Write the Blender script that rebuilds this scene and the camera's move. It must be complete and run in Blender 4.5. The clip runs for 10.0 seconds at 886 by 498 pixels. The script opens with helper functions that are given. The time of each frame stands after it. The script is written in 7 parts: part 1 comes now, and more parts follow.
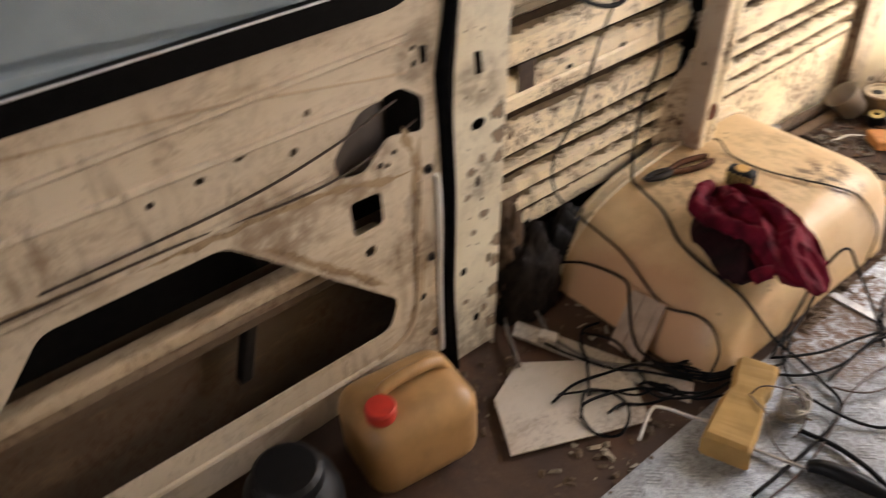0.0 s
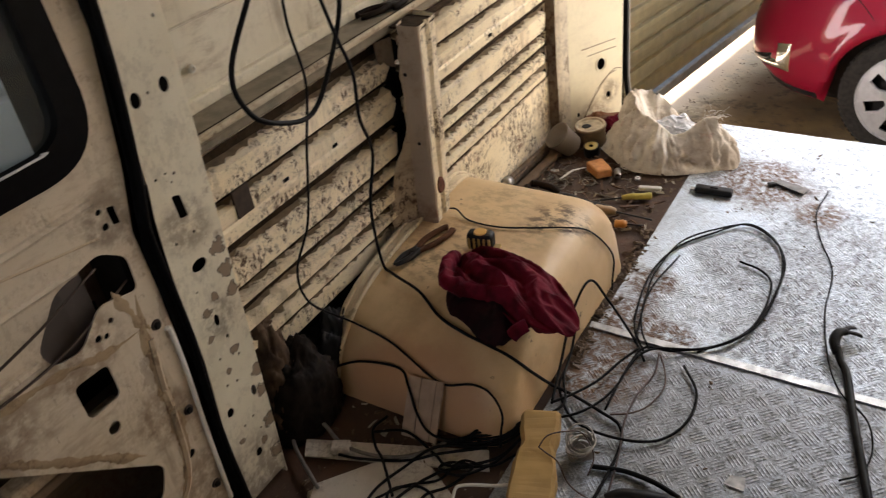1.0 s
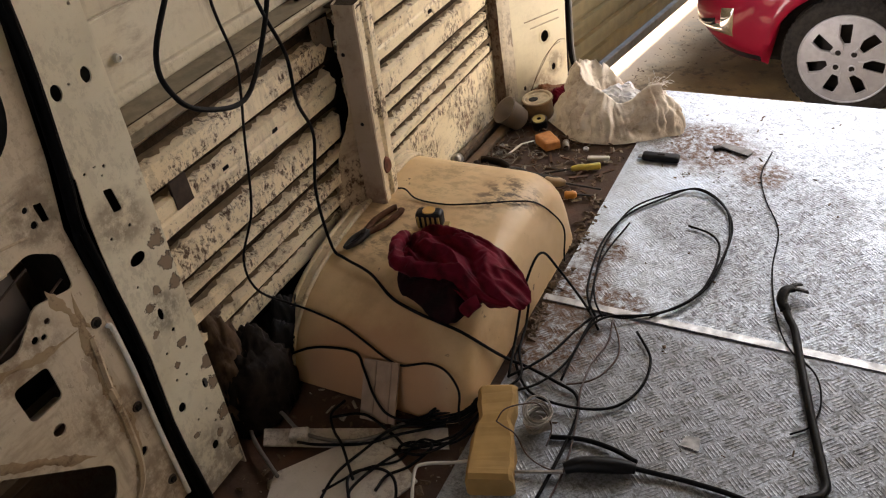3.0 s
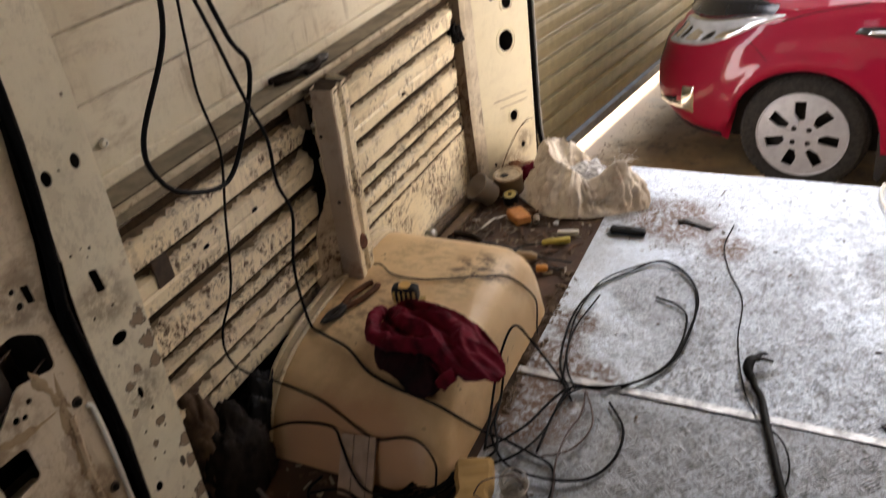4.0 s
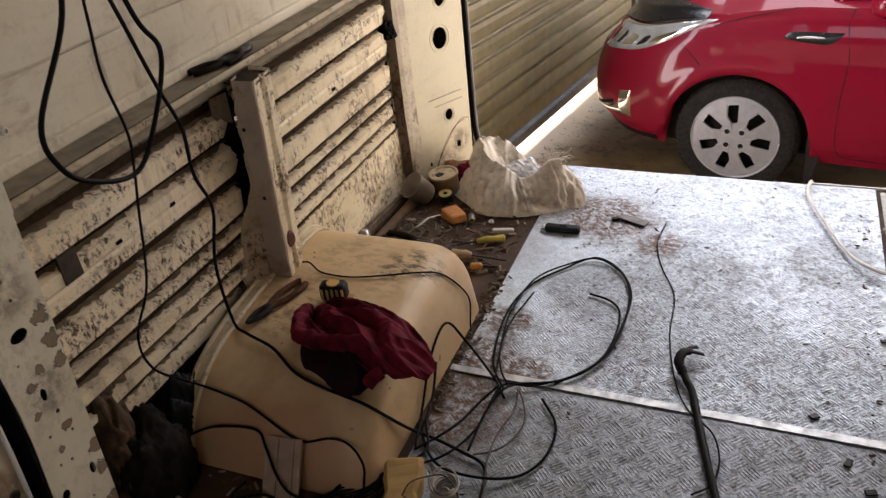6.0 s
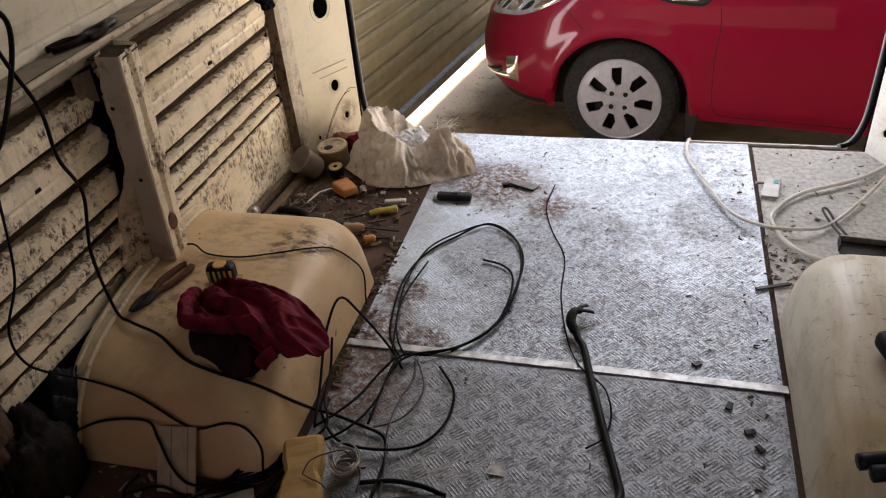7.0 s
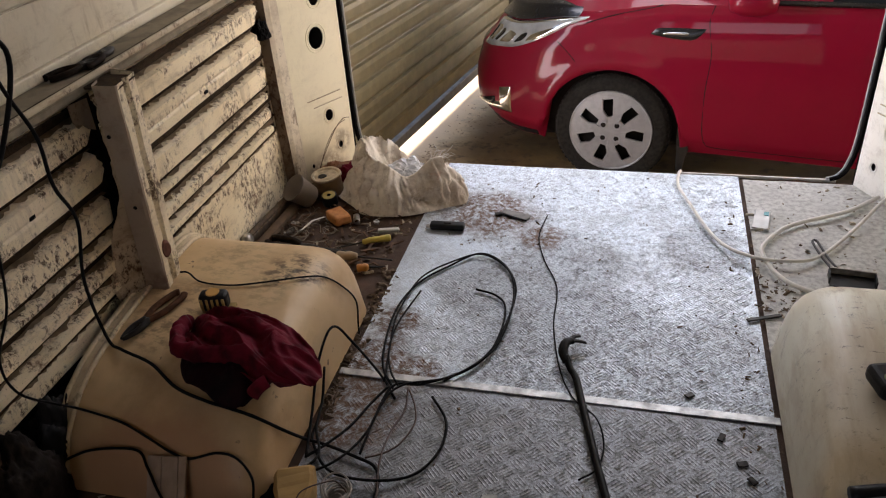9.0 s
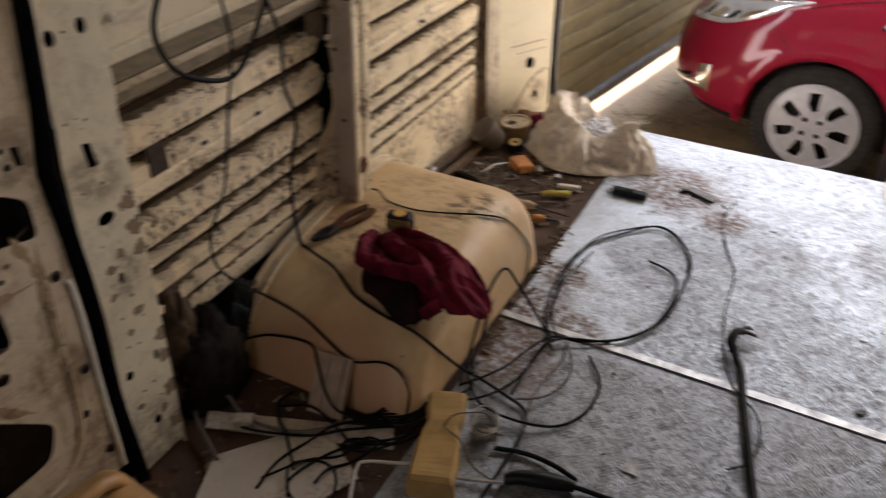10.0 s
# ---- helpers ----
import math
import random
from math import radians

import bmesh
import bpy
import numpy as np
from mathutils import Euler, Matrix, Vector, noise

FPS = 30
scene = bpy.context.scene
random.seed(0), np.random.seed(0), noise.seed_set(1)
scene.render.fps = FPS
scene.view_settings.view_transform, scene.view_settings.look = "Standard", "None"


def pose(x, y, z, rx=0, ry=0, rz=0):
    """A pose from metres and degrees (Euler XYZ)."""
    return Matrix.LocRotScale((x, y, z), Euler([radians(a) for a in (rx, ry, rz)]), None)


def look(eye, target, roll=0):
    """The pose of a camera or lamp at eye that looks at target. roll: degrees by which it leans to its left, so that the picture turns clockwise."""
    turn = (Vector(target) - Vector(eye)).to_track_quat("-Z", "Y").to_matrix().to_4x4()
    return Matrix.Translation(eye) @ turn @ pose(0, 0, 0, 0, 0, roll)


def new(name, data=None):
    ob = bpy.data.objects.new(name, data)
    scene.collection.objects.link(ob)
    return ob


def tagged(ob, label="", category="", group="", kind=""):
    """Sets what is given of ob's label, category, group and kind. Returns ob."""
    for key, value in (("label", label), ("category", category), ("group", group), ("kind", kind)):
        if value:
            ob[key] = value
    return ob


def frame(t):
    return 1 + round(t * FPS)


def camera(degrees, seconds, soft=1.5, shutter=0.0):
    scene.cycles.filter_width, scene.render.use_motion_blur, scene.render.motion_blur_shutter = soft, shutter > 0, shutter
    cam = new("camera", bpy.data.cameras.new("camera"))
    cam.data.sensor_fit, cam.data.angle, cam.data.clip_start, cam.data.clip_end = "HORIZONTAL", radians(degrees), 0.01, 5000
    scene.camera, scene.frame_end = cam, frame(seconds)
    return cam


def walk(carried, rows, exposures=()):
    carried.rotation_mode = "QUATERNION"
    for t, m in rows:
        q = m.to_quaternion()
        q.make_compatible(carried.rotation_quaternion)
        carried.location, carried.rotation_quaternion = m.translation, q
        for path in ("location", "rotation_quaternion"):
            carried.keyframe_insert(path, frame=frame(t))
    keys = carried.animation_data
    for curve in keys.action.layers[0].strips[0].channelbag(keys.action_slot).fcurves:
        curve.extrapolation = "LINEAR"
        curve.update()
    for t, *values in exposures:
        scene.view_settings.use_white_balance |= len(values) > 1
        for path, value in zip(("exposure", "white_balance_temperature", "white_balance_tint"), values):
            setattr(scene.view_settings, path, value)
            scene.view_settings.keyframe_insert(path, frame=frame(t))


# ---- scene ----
cam = camera(58.0, 10.0, soft=1.15, shutter=0.5)
PATH = [
    (0, (0.017, -0.481, 1.212), (-1.22, 0.475, -0.035), -3.1),
    (0.5, (0.046, -0.397, 1.244), (-1.056, 0.781, 0.062), -6.7),
    (1, (0.071, -0.364, 1.248), (-0.874, 0.983, 0.111), -7.9),
    (1.5, (0.083, -0.356, 1.24), (-0.832, 1.006, 0.098), -9.0),
    (2, (0.095, -0.35, 1.231), (-0.781, 1.008, 0.052), -9.4),
    (3.5, (0.095, -0.344, 1.243), (-0.751, 1.026, 0.057), -9.6),
    (4, (0.109, -0.373, 1.27), (-0.715, 1.115, 0.219), -8.2),
    (4.5, (0.13, -0.373, 1.277), (-0.685, 1.184, 0.321), -6.9),
    (5, (0.128, -0.352, 1.254), (-0.645, 1.198, 0.254), -7.1),
    (6.3, (0.142, -0.338, 1.21), (-0.511, 1.211, 0.127), -5.9),
    (6.5, (0.148, -0.331, 1.205), (-0.445, 1.215, 0.083), -5.7),
    (7, (0.158, -0.326, 1.211), (-0.314, 1.258, 0.085), -5.2),
    (7.5, (0.152, -0.329, 1.213), (-0.319, 1.26, 0.093), -5.3),
    (8, (0.147, -0.326, 1.215), (-0.321, 1.269, 0.102), -5.0),
    (8.5, (0.148, -0.332, 1.223), (-0.319, 1.28, 0.134), -4.9),
    (9, (0.155, -0.33, 1.218), (-0.301, 1.297, 0.149), -4.3),
    (9.5, (0.132, -0.365, 1.202), (-0.403, 1.201, 0.079), -2.0),
    (10, (0.09, -0.387, 1.211), (-0.685, 1.059, 0.067), -0.3),
]
walk(cam, [(t, look(eye, target, roll)) for t, eye, target, roll in PATH],
     exposures=((0, 3.75, 7000, 22), (0.5, 3.25, 6500, 16), (1.0, 2.85, 6700, 18), (2.0, 2.75, 6800, 20), (3.5, 2.75, 6900, 20), (4.5, 2.5, 6750, 22), (5.2, 2.45, 6700, 22), (6.5, 2.39, 6600, 21), (7.0, 2.29, 6580, 21), (9.0, 2.15, 6550, 21), (9.5, 2.26, 6650, 21), (10.0, 2.45, 6800, 22)))

# ---- world, sun, large lights ----
world = bpy.data.worlds.new("world")
scene.world = world
world.use_nodes = True
wn = world.node_tree
sky = wn.nodes.new("ShaderNodeTexSky")
sky.sky_type, sky.sun_disc = "NISHITA", False
sky.sun_elevation, sky.sun_rotation = radians(83), radians(-88)
wn.links.new(sky.outputs[0], wn.nodes["Background"].inputs[0])
wn.nodes["Background"].inputs[1].default_value = 0.06

sun = new("sun", bpy.data.lights.new("sun", "SUN"))
sun.data.energy, sun.data.angle, sun.data.color = 5.0, radians(0.8), (1.0, 0.97, 0.92)
sun.matrix_world = look((-1.97, 4.5, 18.0), (0, 4.6, 0))


def opening_light(name, eye, target, sx, sy, watts, color):
    lamp = new(name, bpy.data.lights.new(name, "AREA"))
    lamp.data.shape, lamp.data.size, lamp.data.size_y = "RECTANGLE", sx, sy
    lamp.data.energy, lamp.data.color = watts, color
    lamp.matrix_world = look(eye, target)
    return lamp


opening_light("skylight_lamp", (0.35, 5.3, 2.55), (0.35, 5.3, 0), 3.4, 3.4, 44, (0.86, 0.94, 1.0))
# Added at the unseen far end to lift the left wall and pillar.
opening_light("far_fill_lamp", (4.0, 9.0, 0.75), (-0.4, 1.2, 0.5), 3.8, 2.8, 68, (1.0, 0.92, 0.80))
opening_light("side_gate_lamp", (7.0, 3.4, 0.75), (-0.5, 2.6, 0.3), 4.8, 2.8, 142, (1.0, 0.91, 0.77))
# Added fill from the front; it hangs free inside the garage.
opening_light("front_fill_lamp", (-0.9, -3.5, 1.75), (0.5, 0.9, 0.1), 2.0, 1.4, 5.5, (0.96, 0.96, 0.94))
# Added in a hidden gap left of the van, to brighten the right pillar.
opening_light("left_gap_fill_lamp", (-1.42, 2.12, 0.55), (0.9, 1.2, 0.35), 0.85, 2.6, 22, (0.96, 0.98, 1.0))


# ---- helpers of this scene ----
def part(name, bm, material, parent=None, label="", smooth=False, at=None):
    me = bpy.data.meshes.new(name)
    bmesh.ops.recalc_face_normals(bm, faces=bm.faces)
    bm.to_mesh(me)
    bm.free()
    if smooth:
        for p in me.polygons:
            p.use_smooth = True
    me.materials.append(material)
    ob = new(name, me)
    if parent is not None:
        ob.parent = parent
    if at is not None:
        ob.matrix_basis = at
    if label:
        tagged(ob, label)
    return ob


def thing(name, label, category, group="", kind="", at=None):
    ob = new(name)
    ob.empty_display_size = 0.05
    if at is not None:
        ob.matrix_basis = at
    return tagged(ob, label, category, group, kind)


def one(name, bm, material, label, category, group="", kind="", smooth=False, at=None):
    return tagged(part(name, bm, material, None, "", smooth, at), label, category, group, kind)


def box(bm, x0, x1, y0, y1, z0, z1, bevel=0.0, segments=2, m=None):
    made = bmesh.ops.create_cube(bm, size=1.0)["verts"]
    for v in made:
        v.co = Vector((x0 + (v.co.x + 0.5) * (x1 - x0), y0 + (v.co.y + 0.5) * (y1 - y0), z0 + (v.co.z + 0.5) * (z1 - z0)))
    if bevel:
        edges = {e for v in made for e in v.link_edges}
        out = bmesh.ops.bevel(bm, geom=list(edges), offset=bevel, segments=segments, profile=0.5, affect="EDGES")
        made = list({v for f in out["faces"] for v in f.verts} | {v for v in made if v.is_valid})
    if m is not None:
        for v in made:
            v.co = m @ v.co
    return bm


def boxed(*a, **k):
    return box(bmesh.new(), *a, **k)


def smooth_line(points, steps=8, closed=False):
    """Catmull-Rom through the points."""
    p = [Vector(q) for q in points]
    n = len(p)
    out = []
    for i in range(n if closed else n - 1):
        a, b = (p[(i - 1) % n] if closed or i else p[0] * 2 - p[1]), p[i]
        c = p[(i + 1) % n]
        d = p[(i + 2) % n] if closed or i + 2 < n else p[-1] * 2 - p[-2]
        for k in range(steps):
            t = k / steps
            out.append(0.5 * (2 * b + (c - a) * t + (2 * a - 5 * b + 4 * c - d) * t * t + (3 * b - a - 3 * c + d) * t ** 3))
    if not closed:
        out.append(p[-1])
    return out


def tube(bm, points, r, sides=8, steps=8, raw=False, flat=1.0, taper=None):
    line = [Vector(q) for q in points] if raw else smooth_line(points, steps)
    rings, up = [], Vector((0, 0, 1))
    for i, c in enumerate(line):
        d = (line[min(i + 1, len(line) - 1)] - line[max(i - 1, 0)])
        d = d.normalized() if d.length > 1e-9 else Vector((1, 0, 0))
        u = up - d * up.dot(d)
        if u.length < 0.05:
            u = (Vector((1, 0, 0)) if abs(d.x) < 0.9 else Vector((0, 1, 0)))
            u -= d * u.dot(d)
        u.normalize()
        if flat == 1.0:
            up = u
        w = d.cross(u)
        rr = r * (taper(i / (len(line) - 1)) if taper else 1)
        rings.append([bm.verts.new(c + w * rr * math.cos(2 * math.pi * k / sides) + u * rr * flat * math.sin(2 * math.pi * k / sides)) for k in range(sides)])
    for a, b in zip(rings, rings[1:]):
        for k in range(sides):
            bm.faces.new((a[k], a[(k + 1) % sides], b[(k + 1) % sides], b[k]))
    bm.faces.new(rings[0][::-1])
    bm.faces.new(rings[-1])
    return bm


def lathe(bm, profile, sides=28, m=None):
    """A solid of turning about z from (radius, height) pairs; a radius of 0 closes it."""
    rings = []
    for r, z in profile:
        if r < 1e-6:
            rings.append([bm.verts.new((0, 0, z))])
        else:
            rings.append([bm.verts.new((r * math.cos(2 * math.pi * k / sides), r * math.sin(2 * math.pi * k / sides), z)) for k in range(sides)])
    for a, b in zip(rings, rings[1:]):
        for k in range(sides):
            j = (k + 1) % sides
            if len(a) == 1 and len(b) > 1:
                bm.faces.new((a[0], b[k], b[j]))
            elif len(b) == 1 and len(a) > 1:
                bm.faces.new((a[k], a[j], b[0]))
            elif len(a) > 1:
                bm.faces.new((a[k], a[j], b[j], b[k]))
    if m is not None:
        for ring in rings:
            for v in ring:
                v.co = m @ v.co
    return bm


def ring2(cx, cy, r, ry=None, n=20, turn=0.0):
    ry = r if ry is None else ry
    return [(cx + r * math.cos(2 * math.pi * k / n + turn), cy + ry * math.sin(2 * math.pi * k / n + turn)) for k in range(n)]


def rounded(points, r, n=5):
    """A polygon's corners rounded by quadratic arcs."""
    out, m = [], len(points)
    for i in range(m):
        a, b, c = (Vector((*points[j % m], 0)) for j in (i - 1, i, i + 1))
        ra, rc = min(r, (a - b).length * 0.45), min(r, (c - b).length * 0.45)
        p, q = b + (a - b).normalized() * ra, b + (c - b).normalized() * rc
        for k in range(n + 1):
            t = k / n
            v = p * (1 - t) ** 2 + b * 2 * t * (1 - t) + q * t * t
            out.append((v.x, v.y))
    return out


def sheet(outer, holes, place, thick):
    """A sheet with holes: 2D loops, placed by place(u, v), thickened by the vector thick."""
    bm = bmesh.new()
    edges = []
    for loop in [outer] + list(holes):
        vs = [bm.verts.new((u, v, 0)) for u, v in loop]
        edges += [bm.edges.new((vs[i], vs[(i + 1) % len(vs)])) for i in range(len(vs))]
    bmesh.ops.triangle_fill(bm, edges=edges, use_beauty=True, use_dissolve=False, normal=(0, 0, 1))
    for v in bm.verts:
        v.co = Vector(place(v.co.x, v.co.y))
    out = bmesh.ops.extrude_face_region(bm, geom=list(bm.faces))
    for v in out["geom"]:
        if isinstance(v, bmesh.types.BMVert):
            v.co += Vector(thick)
    return bm


def grid_mesh(us, vs, f):
    bm = bmesh.new()
    rows = [[bm.verts.new(f(u, v)) for v in vs] for u in us]
    for a, b in zip(rows, rows[1:]):
        for k in range(len(vs) - 1):
            bm.faces.new((a[k], a[k + 1], b[k + 1], b[k]))
    return bm


def span(a, b, n):
    return [a + (b - a) * i / n for i in range(n + 1)]


def sstep(a, b, x):
    t = max(0.0, min(1.0, (x - a) / (b - a)))
    return t * t * (3 - 2 * t)


def lerp_table(table, x, soft=True):
    for (a, va), (b, vb) in zip(table, table[1:]):
        if x <= b:
            t = max(0.0, min(1.0, (x - a) / (b - a)))
            t = t * t * (3 - 2 * t) if soft else t
            return va + (vb - va) * t
    return table[-1][1]


# ---- materials ----
class Mat:
    """A small builder of node materials."""

    def __init__(self, name, base=(0.5, 0.5, 0.5), rough=0.5, metal=0.0):
        self.m = bpy.data.materials.new(name)
        self.m.use_nodes = True
        self.t = self.m.node_tree
        self.b = self.t.nodes["Principled BSDF"]
        self.co = self.t.nodes.new("ShaderNodeTexCoord").outputs["Object"]
        self.col = (*base, 1.0)
        self.b.inputs["Roughness"].default_value = rough
        self.b.inputs["Metallic"].default_value = metal
        self.b.inputs["Base Color"].default_value = self.col
        self.h = None

    def put(self, slot, value):
        if isinstance(value, (bpy.types.NodeSocket,)):
            self.t.links.new(value, slot)
        else:
            slot.default_value = value

    def noise(self, scale, detail=4.0, rough=0.55, stretch=None, offset=0.0, distort=0.0):
        n = self.t.nodes.new("ShaderNodeTexNoise")
        n.inputs["Scale"].default_value, n.inputs["Detail"].default_value = scale, detail
        n.inputs["Roughness"].default_value, n.inputs["Distortion"].default_value = rough, distort
        mp = self.t.nodes.new("ShaderNodeMapping")
        mp.inputs["Scale"].default_value = stretch or (1, 1, 1)
        mp.inputs["Location"].default_value = (offset, offset * 0.7, offset * 1.3)
        self.t.links.new(self.co, mp.inputs[0])
        self.t.links.new(mp.outputs[0], n.inputs["Vector"])
        return n.outputs["Fac"]

    def ramp(self, fac, lo, hi, a=0.0, b=1.0):
        n = self.t.nodes.new("ShaderNodeMapRange")
        n.interpolation_type = "SMOOTHSTEP"
        self.t.links.new(fac, n.inputs[0])
        for i, v in zip((1, 2, 3, 4), (lo, hi, a, b)):
            n.inputs[i].default_value = v
        return n.outputs[0]

    def mul(self, a, b, op="MULTIPLY"):
        n = self.t.nodes.new("ShaderNodeMath")
        n.operation = op.replace("_RAW", "")
        self.put(n.inputs[0], a)
        self.put(n.inputs[1], b)
        return n.outputs[0]

    def over(self, fac, color):
        """Lays a colour over what there is, by the mask fac."""
        n = self.t.nodes.new("ShaderNodeMix")
        n.data_type = "RGBA"
        self.put(n.inputs[0], fac)
        self.put(n.inputs[6], self.col)
        self.put(n.inputs[7], (*color, 1.0) if isinstance(color, tuple) else color)
        self.col = n.outputs[2]
        self.t.links.new(self.col, self.b.inputs["Base Color"])
        return self

    def spot(self, center, radius, wobble=0.5, scale=14.0):
        """A ragged patch round a place."""
        n = self.t.nodes.new("ShaderNodeVectorMath")
        n.operation = "DISTANCE"
        self.t.links.new(self.co, n.inputs[0])
        n.inputs[1].default_value = center
        d = self.mul(self.mul(n.outputs["Value"], 1.0 / radius), self.mul(self.noise(scale, 6.0, 0.7, offset=center[0] * 9), wobble * 2.0), "ADD_RAW")
        return self.ramp(d, 0.75 + wobble * 0.55, 1.05 + wobble, 1.0, 0.0)

    def rough(self, fac, a, b):
        n = self.ramp(fac, 0.0, 1.0, a, b)
        self.t.links.new(n, self.b.inputs["Roughness"])
        return self

    def bump(self, fac, strength=0.3, dist=0.002):
        n = self.t.nodes.new("ShaderNodeBump")
        n.inputs["Strength"].default_value, n.inputs["Distance"].default_value = strength, dist
        self.t.links.new(fac, n.inputs["Height"])
        if self.h is not None:
            self.t.links.new(self.h, n.inputs["Normal"])
        self.h = n.outputs[0]
        self.t.links.new(self.h, self.b.inputs["Normal"])
        return self

    def set(self, **k):
        for key, v in k.items():
            self.b.inputs[key.replace("_", " ")].default_value = v
        return self


def plain(name, base, rough=0.5, metal=0.0, var=0.25, scale=30.0, bump=0.15, dist=0.001, **k):
    """A surface with slight uneven colour and relief."""
    m = Mat(name, base, rough, metal)
    dark = tuple(c * (1 - var) for c in base)
    m.over(m.ramp(m.noise(scale, 5.0), 0.35, 0.7), dark)
    m.over(m.ramp(m.noise(scale * 0.18, 3.0, offset=3.0), 0.5, 0.75, 0, 0.6), tuple(c * (1 - var * 0.7) for c in base))
    m.bump(m.noise(scale * 4, 4.0), bump, dist)
    m.rough(m.noise(scale * 0.7, 3.0, offset=7.0), max(0.02, rough - 0.12), min(1.0, rough + 0.12))
    m.set(**k)
    return m.m


def dirty_paint(name, base, grime=0.6, rust=0.5, rough=0.45, film_amount=None, chips=0.0, runs=0.0, stains=(), flakes=()):
    """Old van paint: clustered mould, run marks, rust and flaked places."""
    m = Mat(name, base, rough)
    m.over(m.ramp(m.noise(3.0, 5.0), 0.4, 0.75, 0, 0.7), tuple(c * f for c, f in zip(base, (0.84, 0.79, 0.70))))
    film = m.ramp(m.noise(13.0, 7.0, 0.72, (1, 0.45, 1.5), 5.0), 0.50, 0.72, 0, grime * 0.75 if film_amount is None else film_amount)
    m.over(film, (0.205, 0.128, 0.066))
    if runs:
        run = m.mul(m.ramp(m.noise(24.0, 6.0, 0.65, (1, 1.0, 0.16), 21.0), 0.50, 0.66), m.ramp(m.noise(3.6, 4.0, 0.6, offset=23.0), 0.42, 0.62))
        m.over(m.mul(run, runs), (0.19, 0.13, 0.078))
    zone = m.ramp(m.noise(8.0, 6.0, 0.72, (1, 0.7, 1.3), 2.0), 0.46, 0.56)
    speck = m.ramp(m.noise(75.0, 9.0, 0.80, (1, 1.1, 0.65)), 0.48, 0.56)
    m.over(m.mul(m.mul(zone, speck), grime), (0.072, 0.031, 0.013))
    fine = m.ramp(m.noise(210.0, 5.0, 0.8, offset=31.0), 0.60, 0.66)
    m.over(m.mul(fine, grime * 0.7), (0.09, 0.05, 0.025))
    if chips:
        cz = m.ramp(m.noise(11.0, 7.0, 0.68, (1, 1.4, 0.7), 13.0), 0.61, 0.62)
        m.over(m.mul(cz, chips), (0.13, 0.08, 0.045))
        m.over(m.mul(m.ramp(m.noise(30.0, 6.0, 0.7, (1, 1.6, 0.7), 17.0), 0.645, 0.66), chips), (0.05, 0.032, 0.02))
        m.bump(m.mul(cz, -1.0), 0.5, 0.001)
    for center, radius, tone in stains:
        m.over(m.mul(m.mul(m.spot(center, radius, 0.45, 12.0), m.ramp(m.noise(30.0, 7.0, 0.75, offset=center[1] * 5), 0.36, 0.58)), 0.62), tone)
    for center, radius in flakes:
        near = m.spot(center, radius, 1.3, 62.0)
        m.over(m.ramp(near, 0.30, 0.42), (0.045, 0.03, 0.02))
        m.over(m.ramp(near, 0.52, 0.60), (0.24, 0.175, 0.115))
    rz = m.ramp(m.noise(7.0, 6.0, 0.7, offset=9.0), 0.60, 0.69)
    rs = m.ramp(m.noise(60.0, 5.0, 0.7, offset=4.0), 0.42, 0.58)
    m.over(m.mul(m.mul(rz, rs), rust), (0.12, 0.04, 0.017))
    m.bump(m.noise(140.0, 4.0), 0.12, 0.001)
    m.bump(m.mul(m.mul(rz, rs), -1.0), 0.4, 0.002)
    m.rough(m.noise(20.0, 4.0, offset=1.0), rough - 0.1, rough + 0.3)
    return m.m


M_WALL = dirty_paint("ribbed_wall_paint", (0.83, 0.725, 0.51), 0.9, 0.9, 0.45, 0.6, 0.0, 0.45)
M_WALLF = dirty_paint("filthy_ribbed_wall_paint", (0.89, 0.77, 0.56), 1.0, 0.9, 0.5, 0.45, 0.25, 0.4)
# Cream post's end face darkened: its side away from the light is painted in.
M_POST = dirty_paint("shaded_post_paint", (0.42, 0.33, 0.24), 0.15, 0.5, 0.55, 0.35, 0.1, 0.15, (((-0.88, 0.93, 0.18), 0.09, (0.16, 0.07, 0.035)),))
M_UPPER = dirty_paint("upper_wall_paint", (0.65, 0.60, 0.475), 0.10, 0.05, 0.5, 0.5, 0.0, 0.55)
M_PILLAR = dirty_paint("pillar_paint", (0.71, 0.655, 0.51), 0.18, 0.5, 0.45, 0.08, 0.12, 0.10, (((-0.865, 0.29, 0.62), 0.06, (0.15, 0.10, 0.06)), ((-0.87, 0.27, 0.06), 0.10, (0.12, 0.07, 0.04)), ((-0.865, 0.29, 0.43), 0.05, (0.10, 0.07, 0.045))),
                       (((-0.864, 0.331, 0.552), 0.022), ((-0.864, 0.336, 0.505), 0.022), ((-0.864, 0.336, 0.462), 0.018), ((-0.866, 0.331, 0.275), 0.020), ((-0.866, 0.330, 0.228), 0.022), ((-0.867, 0.329, 0.150), 0.024), ((-0.868, 0.318, 0.070), 0.024), ((-0.865, 0.272, 0.452), 0.012), ((-0.865, 0.296, 0.470), 0.011), ((-0.865, 0.262, 0.402), 0.010), ((-0.865, 0.300, 0.352), 0.012), ((-0.866, 0.275, 0.318), 0.010), ((-0.867, 0.300, 0.120), 0.012), ((-0.867, 0.252, 0.160), 0.010)))
M_DPILLAR = dirty_paint("rear_pillar_paint", (0.80, 0.735, 0.54), 0.06, 0.2, 0.38, 0.12, 0.0, 0.08, (((-0.87, 1.94, 0.0), 0.10, (0.16, 0.07, 0.03)), ((-0.82, 2.0, 0.1), 0.05, (0.14, 0.08, 0.04))))
